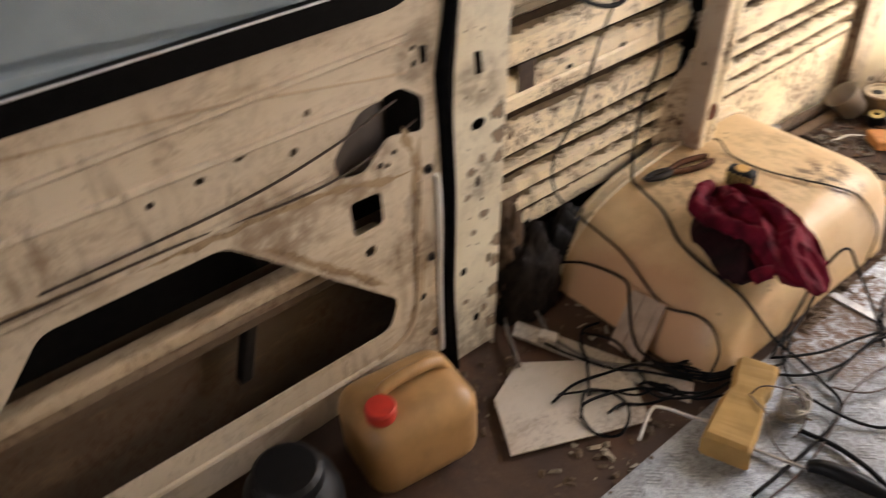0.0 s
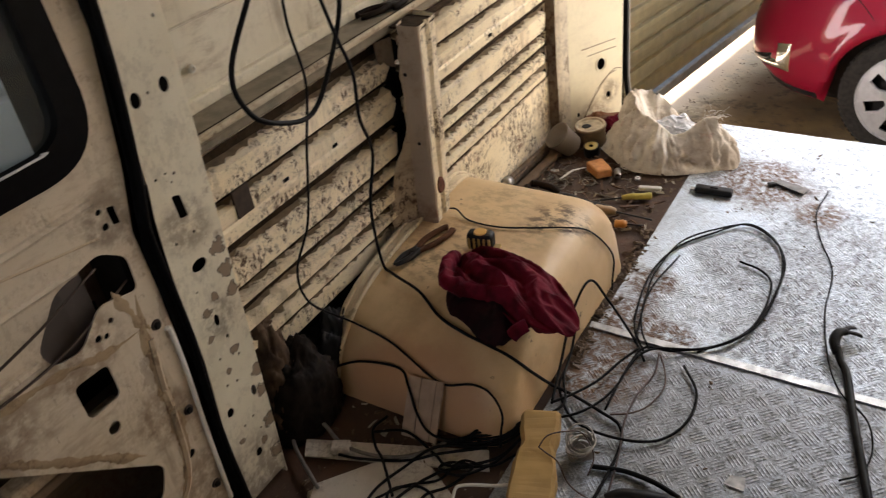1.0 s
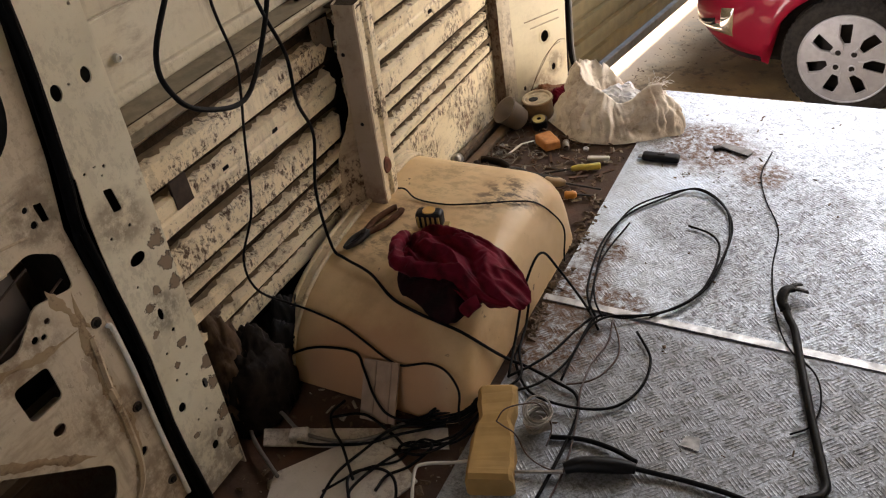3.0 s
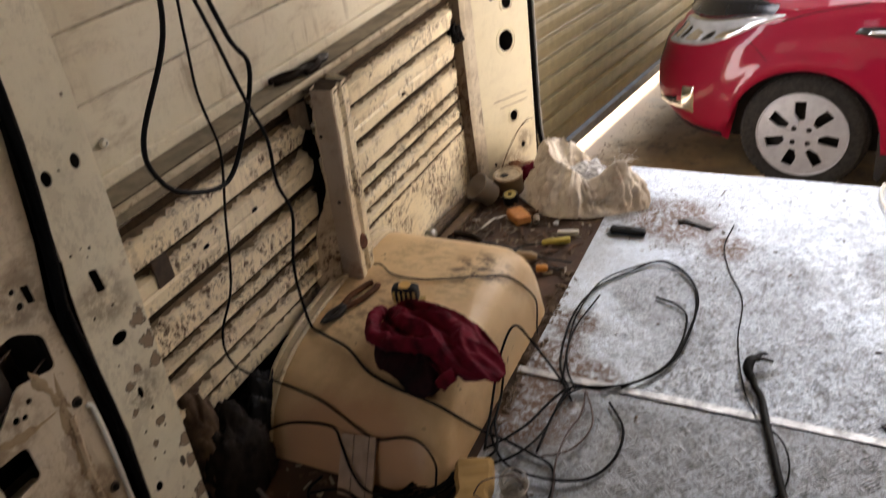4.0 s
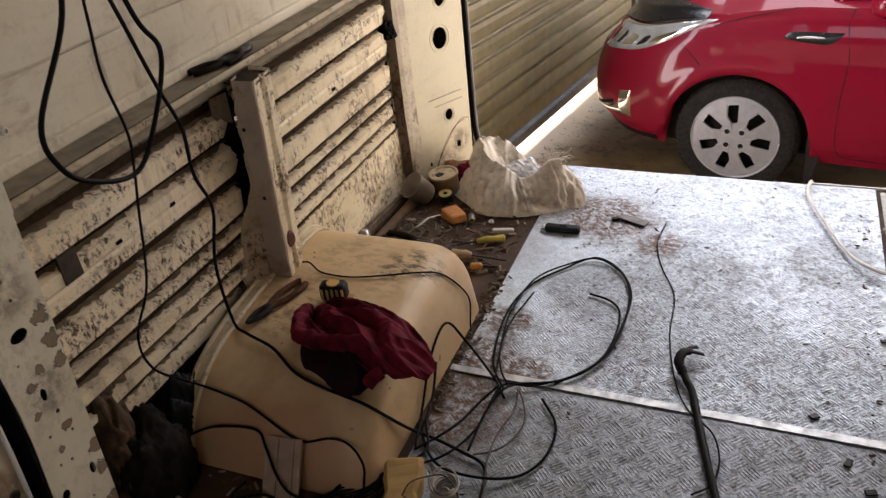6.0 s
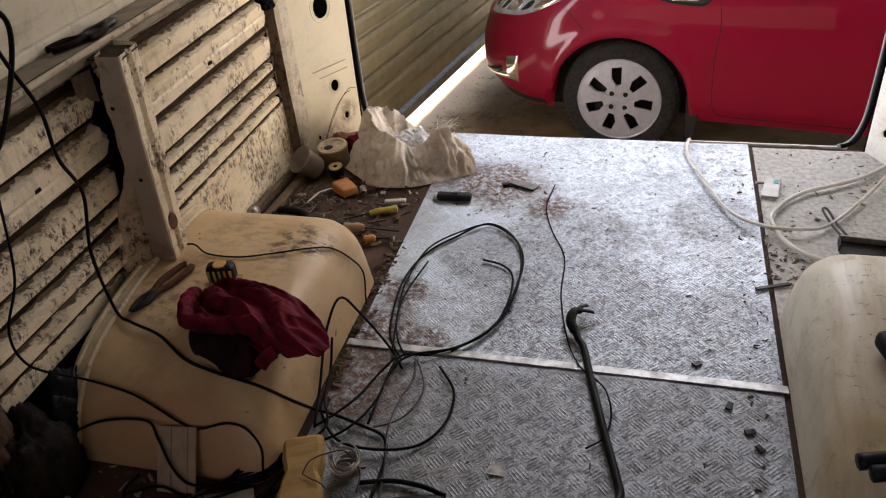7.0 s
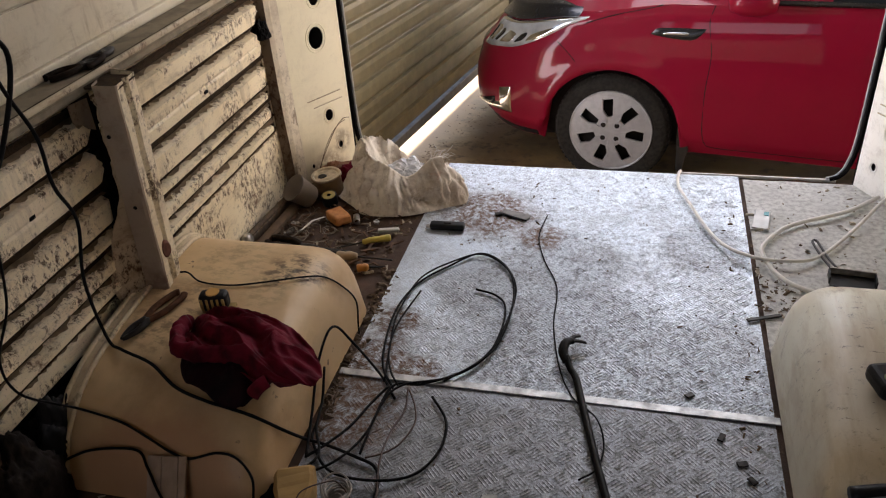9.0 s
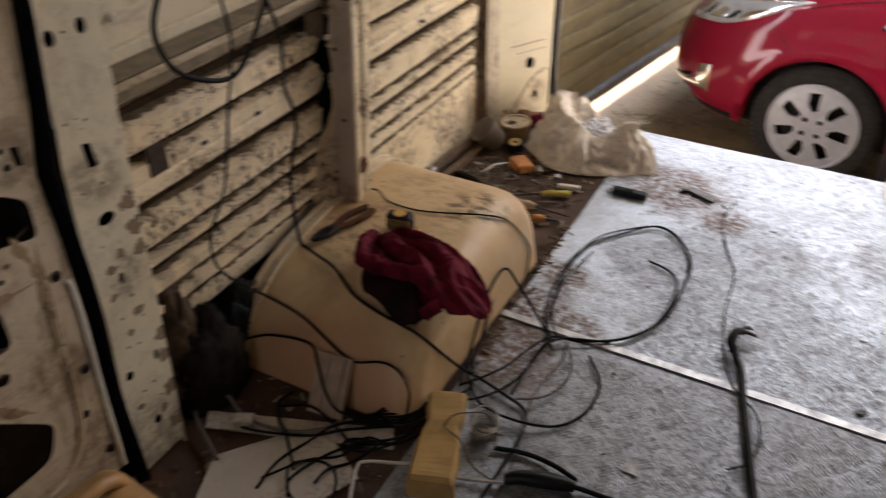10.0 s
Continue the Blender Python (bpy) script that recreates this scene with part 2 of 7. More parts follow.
M_DOOR = dirty_paint("door_paint", (0.58, 0.495, 0.375), 0.2, 0.45, 0.45, 0.55, 0.35, 0.6, (((-0.868, 0.06, 0.55), 0.085, (0.15, 0.085, 0.042)), ((-0.868, 0.13, 0.34), 0.07, (0.15, 0.09, 0.045)), ((-0.868, 0.16, 0.16), 0.08, (0.13, 0.08, 0.04)), ((-0.868, -0.10, 0.53), 0.09, (0.17, 0.10, 0.055)), ((-0.868, 0.17, 0.70), 0.05, (0.09, 0.055, 0.03))))
# Left pillar's paint turned whiter: the cooler light is in the colour.
M_RPILLAR = dirty_paint("cool_lit_pillar_paint", (0.82, 0.81, 0.76), 0.15, 0.2, 0.4, 0.2, 0.1, 0.15)
M_RAIL = dirty_paint("rail_paint", (0.50, 0.43, 0.30), 0.7, 0.5, 0.45, 0.9)
M_DUST = plain("dusty_brown_ledge", (0.28, 0.235, 0.165), 0.9, 0, 0.4, 25, 0.4, 0.002)
M_TORN = dirty_paint("torn_rusty_sheet", (0.50, 0.40, 0.28), 1.0, 1.0, 0.6, 0.8, 0.6, 0.6)
M_LEDGE = plain("brown_rib_dust", (0.27, 0.195, 0.115), 0.9, 0, 0.5, 45, 0.4, 0.002)
# Grime colour that also holds the shade of grooves and hollows.
M_GRIMESHADE = plain("grime_and_recess_shade", (0.045, 0.028, 0.015), 0.9, 0, 0.5, 60, 0.6, 0.003, Specular_IOR_Level=0.15)
# Near-black base holds the shade of hollows; dark steel parts share it.
M_CAVITY = plain("dark_metal_and_cavity_shade", (0.016, 0.013, 0.011), 0.85, Specular_IOR_Level=0.15)
# Darker than the tan skin itself: the door's inner shade is in this base.
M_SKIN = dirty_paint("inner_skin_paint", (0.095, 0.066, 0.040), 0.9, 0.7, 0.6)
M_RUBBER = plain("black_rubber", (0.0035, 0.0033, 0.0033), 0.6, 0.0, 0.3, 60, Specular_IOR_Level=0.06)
M_CABLE = plain("black_cable_jacket", (0.004, 0.004, 0.0044), 0.6, 0.0, 0.3, 90, Specular_IOR_Level=0.12)
# Roof and bulkhead are out of view; kept dark to cut bounced light.
M_ROOF = plain("roof_lining", (0.16, 0.14, 0.12), 0.85)
M_BULK = plain("grey_bulkhead_lining", (0.17, 0.15, 0.13), 0.8)


def floor_material():
    m = Mat("rusty_dirty_floor", (0.070, 0.038, 0.022), 0.85)
    m.over(m.ramp(m.noise(9.0, 6.0, 0.65), 0.4, 0.65), (0.055, 0.031, 0.02))
    m.over(m.ramp(m.noise(40.0, 5.0, 0.7, offset=4.0), 0.55, 0.7, 0, 0.7), (0.10, 0.062, 0.038))
    m.over(m.ramp(m.noise(4.0, 4.0, 0.6, offset=8.0), 0.52, 0.68, 0, 0.6), (0.13, 0.055, 0.027))
    m.bump(m.noise(60.0, 6.0, 0.7), 0.5, 0.004)
    m.bump(m.noise(260.0, 4.0, 0.7), 0.3, 0.002)
    return m.m


M_FLOOR = floor_material()


def tread_material(name, base, dirt):
    """Aluminium with a grey film, fine and coarse dirt, trodden-in zones and rust-brown sand."""
    m = Mat(name, base, 0.5, 0.5)
    m.over(m.ramp(m.noise(5.0, 6.0, 0.7, offset=3.0), 0.42, 0.68, 0, 0.45), (0.30, 0.30, 0.30))
    trod = None
    for c, r in (((0.05, 1.16, 0.0), 0.30), ((0.34, 1.10, 0.0), 0.24), ((0.22, 0.80, 0.0), 0.34), ((-0.15, 0.72, 0.0), 0.30), ((0.36, 1.62, 0.0), 0.14), ((-0.22, 1.36, 0.0), 0.16), ((-0.02, 1.48, 0.0), 0.20)):
        p = m.spot(c, r, 0.35, 3.0)
        trod = p if trod is None else m.mul(trod, p, "MAXIMUM")
    # Dirt thinned at the left edge to paint in the glare there.
    clean = m.ramp(m.mul(m.spot((-0.38, 1.50, 0.0), 0.17, 0.3, 6.0), m.spot((-0.40, 1.28, 0.0), 0.11, 0.3, 6.0), "MAXIMUM"), 0.0, 1.0, 1.0, 0.42)
    fine = m.mul(m.ramp(m.noise(120.0, 8.0, 0.8), 0.46, 0.62), clean)
    m.over(m.mul(m.mul(fine, 0.70 * dirt), m.ramp(trod, 0.0, 1.0, 0.75, 1.2)), (0.052, 0.051, 0.050))
    m.over(m.mul(m.ramp(m.noise(330.0, 5.0, 0.8, offset=19.0), 0.50, 0.60), 0.55 * dirt), (0.05, 0.05, 0.049))
    blot = m.mul(m.ramp(m.noise(75.0, 7.0, 0.75, offset=5.0), 0.49, 0.60), clean)
    m.over(m.mul(m.mul(blot, 0.60 * dirt), m.ramp(trod, 0.0, 1.0, 0.8, 1.2)), (0.046, 0.044, 0.042))
    m.over(m.mul(m.mul(m.ramp(m.noise(15.0, 8.0, 0.78, offset=11.0), 0.47, 0.62), 0.20 * dirt), m.ramp(trod, 0.0, 1.0, 0.6, 1.1)), (0.098, 0.096, 0.094))
    m.over(m.mul(trod, 0.38 * dirt), (0.12, 0.115, 0.11))
    grain = m.ramp(m.noise(60.0, 6.0, 0.75, offset=6.0), 0.38, 0.58)
    for c, r in (((-0.42, 1.02, 0.0), 0.12), ((-0.27, 1.74, 0.0), 0.17), ((-0.44, 0.85, 0.0), 0.17), ((-0.10, 1.62, 0.0), 0.08), ((-0.40, 1.18, 0.0), 0.08), ((-0.30, 1.00, 0.0), 0.07)):
        m.over(m.mul(m.spot(c, r), grain), (0.115, 0.062, 0.034))
    m.bump(m.noise(260.0, 5.0, 0.7), 0.5, 0.001)
    m.bump(m.noise(46.0, 5.0, 0.7, offset=2.0), 0.45, 0.002)
    wet = m.ramp(m.noise(30.0, 6.0, 0.7, offset=14.0), 0.35, 0.7, 0.38, 0.60)
    m.t.links.new(wet, m.b.inputs["Roughness"])
    metal = m.ramp(m.mul(fine, blot, "MAXIMUM"), 0.0, 1.0, 0.68, 0.05)
    m.t.links.new(metal, m.b.inputs["Metallic"])
    return m.m


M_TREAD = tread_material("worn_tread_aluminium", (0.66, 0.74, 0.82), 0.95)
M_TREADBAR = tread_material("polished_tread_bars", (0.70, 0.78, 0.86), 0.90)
# Near sheet: same dirt, darker base; the falling light is painted into it.
M_TREADN = tread_material("shaded_tread_aluminium", (0.46, 0.505, 0.555), 0.95)
M_TREADBARN = tread_material("shaded_worn_tread_bars", (0.49, 0.535, 0.585), 0.95)
M_STRIP = plain("scuffed_aluminium_strip", (0.56, 0.56, 0.55), 0.45, 0.75, 0.5, 40)


def plastic_cover():
    m = Mat("yellowed_plastic", (0.675, 0.485, 0.265), 0.42)
    m.over(m.ramp(m.noise(3.0, 4.0), 0.45, 0.75, 0, 0.7), (0.53, 0.345, 0.178))
    m.over(m.ramp(m.noise(7.0, 6.0, 0.62, (1, 0.8, 1), 2.0), 0.50, 0.74, 0, 0.5), (0.33, 0.21, 0.11))
    for c, r, a in (((-0.81, 0.88, 0.21), 0.13, 0.6), ((-0.60, 1.075, 0.205), 0.085, 0.95), ((-0.76, 1.10, 0.21), 0.11, 0.28), ((-0.64, 0.99, 0.20), 0.07, 0.3)):
        m.over(m.mul(m.mul(m.spot(c, r, 0.5, 9.0), m.ramp(m.noise(26.0, 7.0, 0.72, (1, 1.8, 1), 3.0 + c[1]), 0.44, 0.60)), a), (0.06, 0.036, 0.02))
    # Front foot browner: the dim side away from the light is painted in.
    m.over(m.mul(m.spot((-0.70, 0.535, 0.02), 0.22, 0.25, 6.0), 0.72), (0.42, 0.22, 0.115))
    specks = m.mul(m.ramp(m.noise(38.0, 4.0, 0.6, offset=6.0), 0.66, 0.70), m.ramp(m.noise(5.0, 3.0, 0.5, offset=16.0), 0.45, 0.6))
    m.over(m.mul(specks, 0.85), (0.045, 0.03, 0.02))
    m.over(m.ramp(m.noise(5.0, 5.0, 0.6, offset=12.0), 0.48, 0.7, 0, 0.5), (0.50, 0.31, 0.15))
    m.bump(m.noise(160.0, 4.0), 0.06, 0.001)
    m.bump(m.noise(9.0, 3.0, offset=5.0), 0.12, 0.01)
    m.rough(m.noise(18.0, 5.0, offset=8.0), 0.28, 0.65)
    return m.m


M_COVER = plastic_cover()


def pale_cover():
    m = Mat("milky_plastic", (0.87, 0.85, 0.71), 0.34)
    m.over(m.ramp(m.noise(4.0, 5.0), 0.46, 0.72, 0, 0.5), (0.74, 0.67, 0.50))
    m.over(m.mul(m.spot((0.74, 0.86, 0.2), 0.30, 0.3, 5.0), 0.6), (0.48, 0.37, 0.24))
    m.over(m.mul(m.spot((0.56, 0.60, 0.15), 0.18, 0.4, 5.0), 0.6), (0.52, 0.37, 0.18))
    m.over(m.ramp(m.noise(20.0, 8.0, 0.78, (1, 1, 0.35), 2.0), 0.54, 0.68, 0, 0.5), (0.20, 0.15, 0.095))
    m.over(m.mul(m.ramp(m.noise(9.0, 7.0, 0.7, (3.0, 0.45, 1), 12.0), 0.47, 0.64), 0.36), (0.42, 0.31, 0.17))
    scratch = m.mul(m.ramp(m.noise(60.0, 6.0, 0.75, (0.6, 1.2, 1), 9.0), 0.60, 0.66), m.spot((0.70, 0.95, 0.2), 0.30, 0.5, 7.0))
    m.over(m.mul(scratch, 0.85), (0.07, 0.05, 0.032))
    m.bump(m.noise(150.0, 4.0), 0.06, 0.001)
    m.rough(m.noise(18.0, 5.0, offset=8.0), 0.22, 0.55)
    return m.m


M_COVER2 = pale_cover()

# ---- van: floor, walls, roof ----
VAN_Y0 = -1.7
floor_bm = grid_mesh(span(-1.0, 1.0, 80), span(VAN_Y0, 2.066, 150), lambda x, y: (x, y, -0.006 + 0.004 * noise.noise((x * 9, y * 9, 0)) + 0.002 * noise.noise((x * 40, y * 40, 3))))
one("floor", floor_bm, M_FLOOR, "rust-brown dirty van floor littered with grit", "floor", kind="structure", smooth=True)
one("floor_pan", boxed(-1.0, 1.0, VAN_Y0, 2.066, -0.10, -0.014), M_CAVITY, "dark steel pan under the van floor", "floor", kind="structure")


# side walls: ribbed panel below the belt rail
GROOVES = ((0.670, 0.016), (0.640, 0.026), (0.560, 0.016), (0.462, 0.028), (0.376, 0.017), (0.332, 0.024), (0.276, 0.017), (0.228, 0.022))


def rib_depth(z):
    """Share of the wall's relief: grooves with a sharp upper lip and a sloping lower flank."""
    d = 0.050
    for c, w in GROOVES:
        d *= sstep(w * 0.5, w * 0.5 + 0.005, z - c) if z > c else sstep(w * 0.15, w * 0.5 + 0.009, c - z)
    if z < 0.215:
        d *= 0.55
    return d


def rib_levels():
    zs = {0.0, 0.05, 0.1, 0.15, 0.172, 0.2, 0.21, 0.22, 0.505, 0.511, 0.517, 0.60, 0.66, 0.69}
    for c, w in GROOVES:
        for o in (0.0, 0.3, 0.7, 1.0):
            zs.add(round(c + w * 0.5 + 0.005 * o, 4))
            zs.add(round(c - w * 0.15 - (w * 0.35 + 0.009) * o, 4))
        zs.add(c)
    return sorted(zs)


def ribbed_panel(y0, y1, side, ragged, foot=0.0):
    ys = sorted(set(span(y0, y1, 46)) | set(span(y1 - 0.06, y1, 10)) | set(span(y0, y0 + 0.03, 4)))

    def f(y, z):
        d = rib_depth(z)
        if d > 0 and z > 0.215:
            near = min(abs(z - c) for c, w in GROOVES)
            end = y1 - 0.044 + 0.02 * noise.noise((z * 7, ragged, 0)) - 0.022 * sstep(0.034, 0.010, near)
            d *= 1 - sstep(end - 0.018, end + 0.006, y)
        crease = 0.004 * math.exp(-((z - 0.511) / 0.004) ** 2)
        wob = 0.003 * noise.noise((y * 3, z * 4, ragged)) + 0.0012 * noise.noise((y * 14, z * 11, ragged))
        return (side * (0.985 - d + crease + wob), y, z)

    return grid_mesh(ys, [z for z in rib_levels() if z >= foot], f)


wall_left = thing("wall_left", "cream ribbed steel side wall stained with mould and rust", "wall", kind="structure")
part("ribbed_panel", ribbed_panel(0.34, 1.028, -1, 1.3, 0.172), M_WALLF, wall_left)
part("ribbed_panel", ribbed_panel(1.032, 1.83, -1, 7.7), M_WALL, wall_left)
# Dark strips in the grooves: caked grime with the grooves' shade painted in.
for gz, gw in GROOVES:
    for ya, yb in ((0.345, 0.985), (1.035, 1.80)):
        part("grime_shade_strip", grid_mesh(span(ya, yb, 60), span(-1, 1, 4), lambda y, q: (-0.957 + 0.006 * q * q + 0.003 * noise.noise((y * 30, q, gz * 50)), y, gz + gw * 0.16 + q * (gw * 0.36 + 0.0025 * noise.noise((y * 22, 3, gz * 40))))), M_GRIMESHADE, wall_left, smooth=True)
for gz, gw in GROOVES[1:]:
    for ya, yb in ((0.345, 0.965), (1.035, 1.785)):
        def ledge(y, q):
            z = gz - gw * 0.15 - (gw * 0.35 + 0.009) * (0.12 + q * (0.46 + 0.16 * noise.noise((y * 19, gz * 30, 1)) + 0.22 * noise.noise((y * 60, gz * 30, 6))))
            return (-(0.985 - rib_depth(z)) + 0.0055, y, z + 0.0015)
        part("dust_ledge", grid_mesh(span(ya, yb, 70), (0, 0.35, 0.7, 1), ledge), M_LEDGE, wall_left, smooth=True)

# Dark strip before the rear pillar: the recess's shade as colour.
part("recess_shade_strip", grid_mesh(span(0.218, 0.66, 60), span(-1, 1, 4), lambda z, q: (-0.974 + 0.004 * q, 1.806 + q * (0.011 + 0.006 * noise.noise((z * 24, 4, 1))), z)), M_GRIMESHADE, wall_left, smooth=True)


def upper_panel(side):
    ys, zs = span(0.30, 1.84, 40), sorted(set(span(0.69, 1.84, 30)) | {0.842, 0.846, 0.85, 0.962, 0.966, 0.97, 1.082, 1.086, 1.09})

    def f(y, z):
        seam = sum(0.003 * math.exp(-((z - c) / 0.004) ** 2) for c in (0.846, 0.966, 1.086))
        return (side * (1.004 - 0.10 * sstep(0.9, 1.9, z) + seam + 0.004 * noise.noise((y * 2.2, z * 2.4, 4))), y, z)

    return grid_mesh(ys, zs, f)


part("upper_panel", upper_panel(-1), M_UPPER, wall_left, "pale painted upper side panel")
M_SEAMDIRT = plain("dusty_seam_dirt", (0.42, 0.36, 0.265), 0.9, 0, 0.5, 50, 0.4, 0.002)
for sz in (0.846, 0.966, 1.086):
    part("seam_dirt", grid_mesh(span(0.36, 1.78, 120), (-1, 1), lambda y, q: (-(1.004 - 0.10 * sstep(0.9, 1.9, sz) + 0.003 + 0.004 * noise.noise((y * 2.2, sz * 2.4, 4))) + 0.004, y, sz + q * (0.0003 + 0.0034 * max(0.0, noise.noise((y * 4, sz * 9, 0)) + 0.25 * noise.noise((y * 17, sz * 9, q)))))), M_SEAMDIRT, wall_left)
rail_bm = boxed(-1.01, -0.915, 0.345, 1.84, 0.688, 0.703, 0.004)
part("belt_rail", rail_bm, M_DUST, wall_left, "dusty folded steel belt rail")
part("rail_lip", boxed(-0.918, -0.910, 0.345, 1.84, 0.695, 0.708, 0.003), M_RAIL, wall_left)
# Dark line drawn on the flat ledge; no groove is cut.
part("rail_groove", grid_mesh(span(0.36, 1.83, 90), (-1, 1), lambda y, q: (-0.924 + q * (0.0035 + 0.003 * noise.noise((y * 9, q, 2))), y, 0.7042)), M_GRIMESHADE, wall_left)
part("rail_skirt", boxed(-0.945, -0.917, 0.345, 1.84, 0.672, 0.692, 0.006), M_DUST, wall_left)
part("rail_lip", boxed(-1.012, -0.990, 0.345, 1.84, 0.703, 0.728, 0.004), M_PILLAR, wall_left)
part("outer_skin", boxed(-1.05, -1.035, VAN_Y0, 2.06, -0.10, 0.70), M_CAVITY, wall_left)

# Dirty sheet colour; it also paints the shade in the rear pillar's fold.
M_DIRTSHADE = dirty_paint("dirt_and_fold_shade", (0.17, 0.125, 0.085), 1.0, 0.8, 0.7, 0.8, 0.5, 0.5)

# box post half way along the wall
post = thing("wall_post", "cream steel box post with rust at its foot", "post", kind="structure")


def lean(bm, k, z0):
    for v in bm.verts:
        v.co.y += k * (v.co.z - z0)
    return bm


def post_row(z):
    """Plan of the post at a height: the smooth end face, then the folded flange back to the wall."""
    q = (z - 0.16) / 0.52
    xl, xr, w = -0.915 + 0.022 * q, -0.862 + 0.018 * q, 0.066 + 0.008 * q
    return [(xl - 0.012, 0.990), (xl - 0.003, 0.958), (xl, 0.955), (xr - 0.007, 0.957), (xr - 0.001, 0.959), (xr, 0.964),
            (xr - 0.002, 0.964 + 0.32 * w), (xr - 0.010, 0.964 + 0.45 * w), (xr - 0.004, 0.964 + 0.62 * w), (xr - 0.008, 0.964 + w), (-0.942, 0.985 + w)]


def post_piece(a, b):
    zs = span(0.14, 0.694, 28)
    bm = grid_mesh(zs, range(a, b + 1), lambda z, k: (post_row(z)[k][0] + 0.0018 * noise.noise((z * 26, k * 0.7, 2)), post_row(z)[k][1] + 0.0022 * noise.noise((z * 22, k * 1.3, 5)), z))
    return bm


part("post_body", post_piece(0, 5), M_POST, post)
# Dark lid that paints in the shade of the open post head.
part("post_cap", sheet(post_row(0.68)[1:10] + [(-0.94, 1.03), (-0.94, 0.958)], [], lambda u, v: (u, v + 0.002, 0.688 + 0.003 * noise.noise((u * 60, v * 60, 0))), (0, 0, -0.004)), M_GRIMESHADE, post, "dark lid for the grime and shade in the open post head")
part("post_fold", post_piece(5, 10), M_WALL, post, "cream folded flange with pressed ridges")
torn = [(0.951 - 0.064 * sstep(0.48, 0.22, z) + 0.005 * noise.noise((z * 23, 2.0, 0)) + 0.006 * noise.noise((z * 61, 5.0, 0)), z) for z in span(0.17, 0.672, 44)]


def torn_at(u, v):
    return (-0.938 + (post_row(v)[2][0] + 0.938) * sstep(0.915, 0.955, u) + 0.006 * noise.noise((u * 30, v * 22, 1)) * sstep(0.956, 0.93, u), u, v)


part("post_flange", sheet(torn + [(0.9555, z) for z in span(0.672, 0.17, 24)], [], torn_at, (-0.002, 0, 0)), M_TORN, post, "torn rusty edge of sheet beside the post")
part("torn_tab", sheet([(0.912, 0.668), (0.956, 0.668), (0.956, 0.600), (0.944, 0.606), (0.936, 0.618), (0.922, 0.616), (0.914, 0.630)], [], lambda u, v: (-0.928 + 0.5 * max(0.0, u - 0.93) + 0.004 * noise.noise((u * 60, v * 60, 2)), u, v), (-0.002, 0, 0)), M_DIRTSHADE, post, "dark dirty tab of torn sheet")
# Near-black block: the shade in the gap beside the post.
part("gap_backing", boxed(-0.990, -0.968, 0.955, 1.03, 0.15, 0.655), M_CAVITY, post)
M_REDRUST = plain("red_primer_rust", (0.20, 0.075, 0.045), 0.8, 0, 0.4, 60)
part("rust_plug", lathe(bmesh.new(), [(0, 0.005), (0.011, 0.0045), (0.0145, 0), (0.0145, -0.012)], 20, pose(-0.857, 0.985, 0.300, 90, 0, 74) @ Matrix.Diagonal((1, 1.5, 1, 1))), M_REDRUST, post, "oval plug of red rust")
for hz, hy in ((0.42, 0.9555), (0.585, 0.9545)):
    part("bolt_hole", lathe(bmesh.new(), [(0, 0.001), (0.004, 0.001), (0.0055, -0.002)], 12, pose(-0.880 if hz < 0.5 else -0.890, hy, hz, 90, 0, 0)), M_CAVITY, post)

# pillar between door and wall
def pillar_edge(z):
    return 0.327 + 0.040 * z / 0.9, lerp_table(((0.0, 0.226), (0.2, 0.223), (0.4, 0.238), (0.53, 0.235), (0.64, 0.239), (0.74, 0.254), (0.93, 0.270), (1.2, 0.276), (1.9, 0.278)), z, False)


lower = [(pillar_edge(z)[1], z) for z in span(0.015, 0.728, 10)] + [(pillar_edge(z)[0], z) for z in span(0.728, 0.015, 10)]
upper = [(pillar_edge(z)[1] - 0.004, z) for z in span(0.716, 1.84, 10)] + [(min(pillar_edge(z)[0], 0.40), z) for z in span(1.84, 0.716, 10)]
b_holes = [rounded([(0.281, 0.675), (0.297, 0.670), (0.300, 0.630), (0.284, 0.633)], 0.004),
           ring2(0.289, 0.542, 0.016, 0.011, 16), ring2(0.249, 0.239, 0.008, 0.010, 12), ring2(0.279, 0.104, 0.008, 0.010, 12),
           ring2(0.311, 0.240, 0.006, 0.012, 12), ring2(0.286, 0.428, 0.006, 0.013, 7, 0.4), ring2(0.262, 0.600, 0.003, n=8), ring2(0.30, 0.60, 0.003, n=8),
           ring2(0.268, 0.500, 0.0025, n=8), ring2(0.296, 0.385, 0.004, n=8), ring2(0.266, 0.355, 0.003, n=8), ring2(0.306, 0.335, 0.003, n=8),
           ring2(0.262, 0.295, 0.003, n=8), ring2(0.284, 0.288, 0.003, n=8), ring2(0.268, 0.186, 0.003, n=8), ring2(0.292, 0.19, 0.003, n=8), ring2(0.30, 0.15, 0.003, n=8),
           ring2(0.266, 0.712, 0.003, n=8), ring2(0.285, 0.714, 0.003, n=8), ring2(0.30, 0.706, 0.003, n=8), ring2(0.291, 0.695, 0.002, n=8)]
b_up_holes = [ring2(0.331, 0.836, 0.009, 0.012, 16), ring2(0.269 + 0.008, 0.834, 0.009, 0.012, 16), ring2(0.30, 0.836, 0.0025, n=8), ring2(0.35, 0.93, 0.003, n=8)]
door_pillar = thing("door_pillar", "cream pillar of pierced sheet steel with flaking paint", "pillar", kind="structure")
part("pillar_sheet", sheet(lower, b_holes, lambda u, v: (-0.860 - 0.01 * (1 - v), u, v), (-0.002, 0, 0)), M_PILLAR, door_pillar)
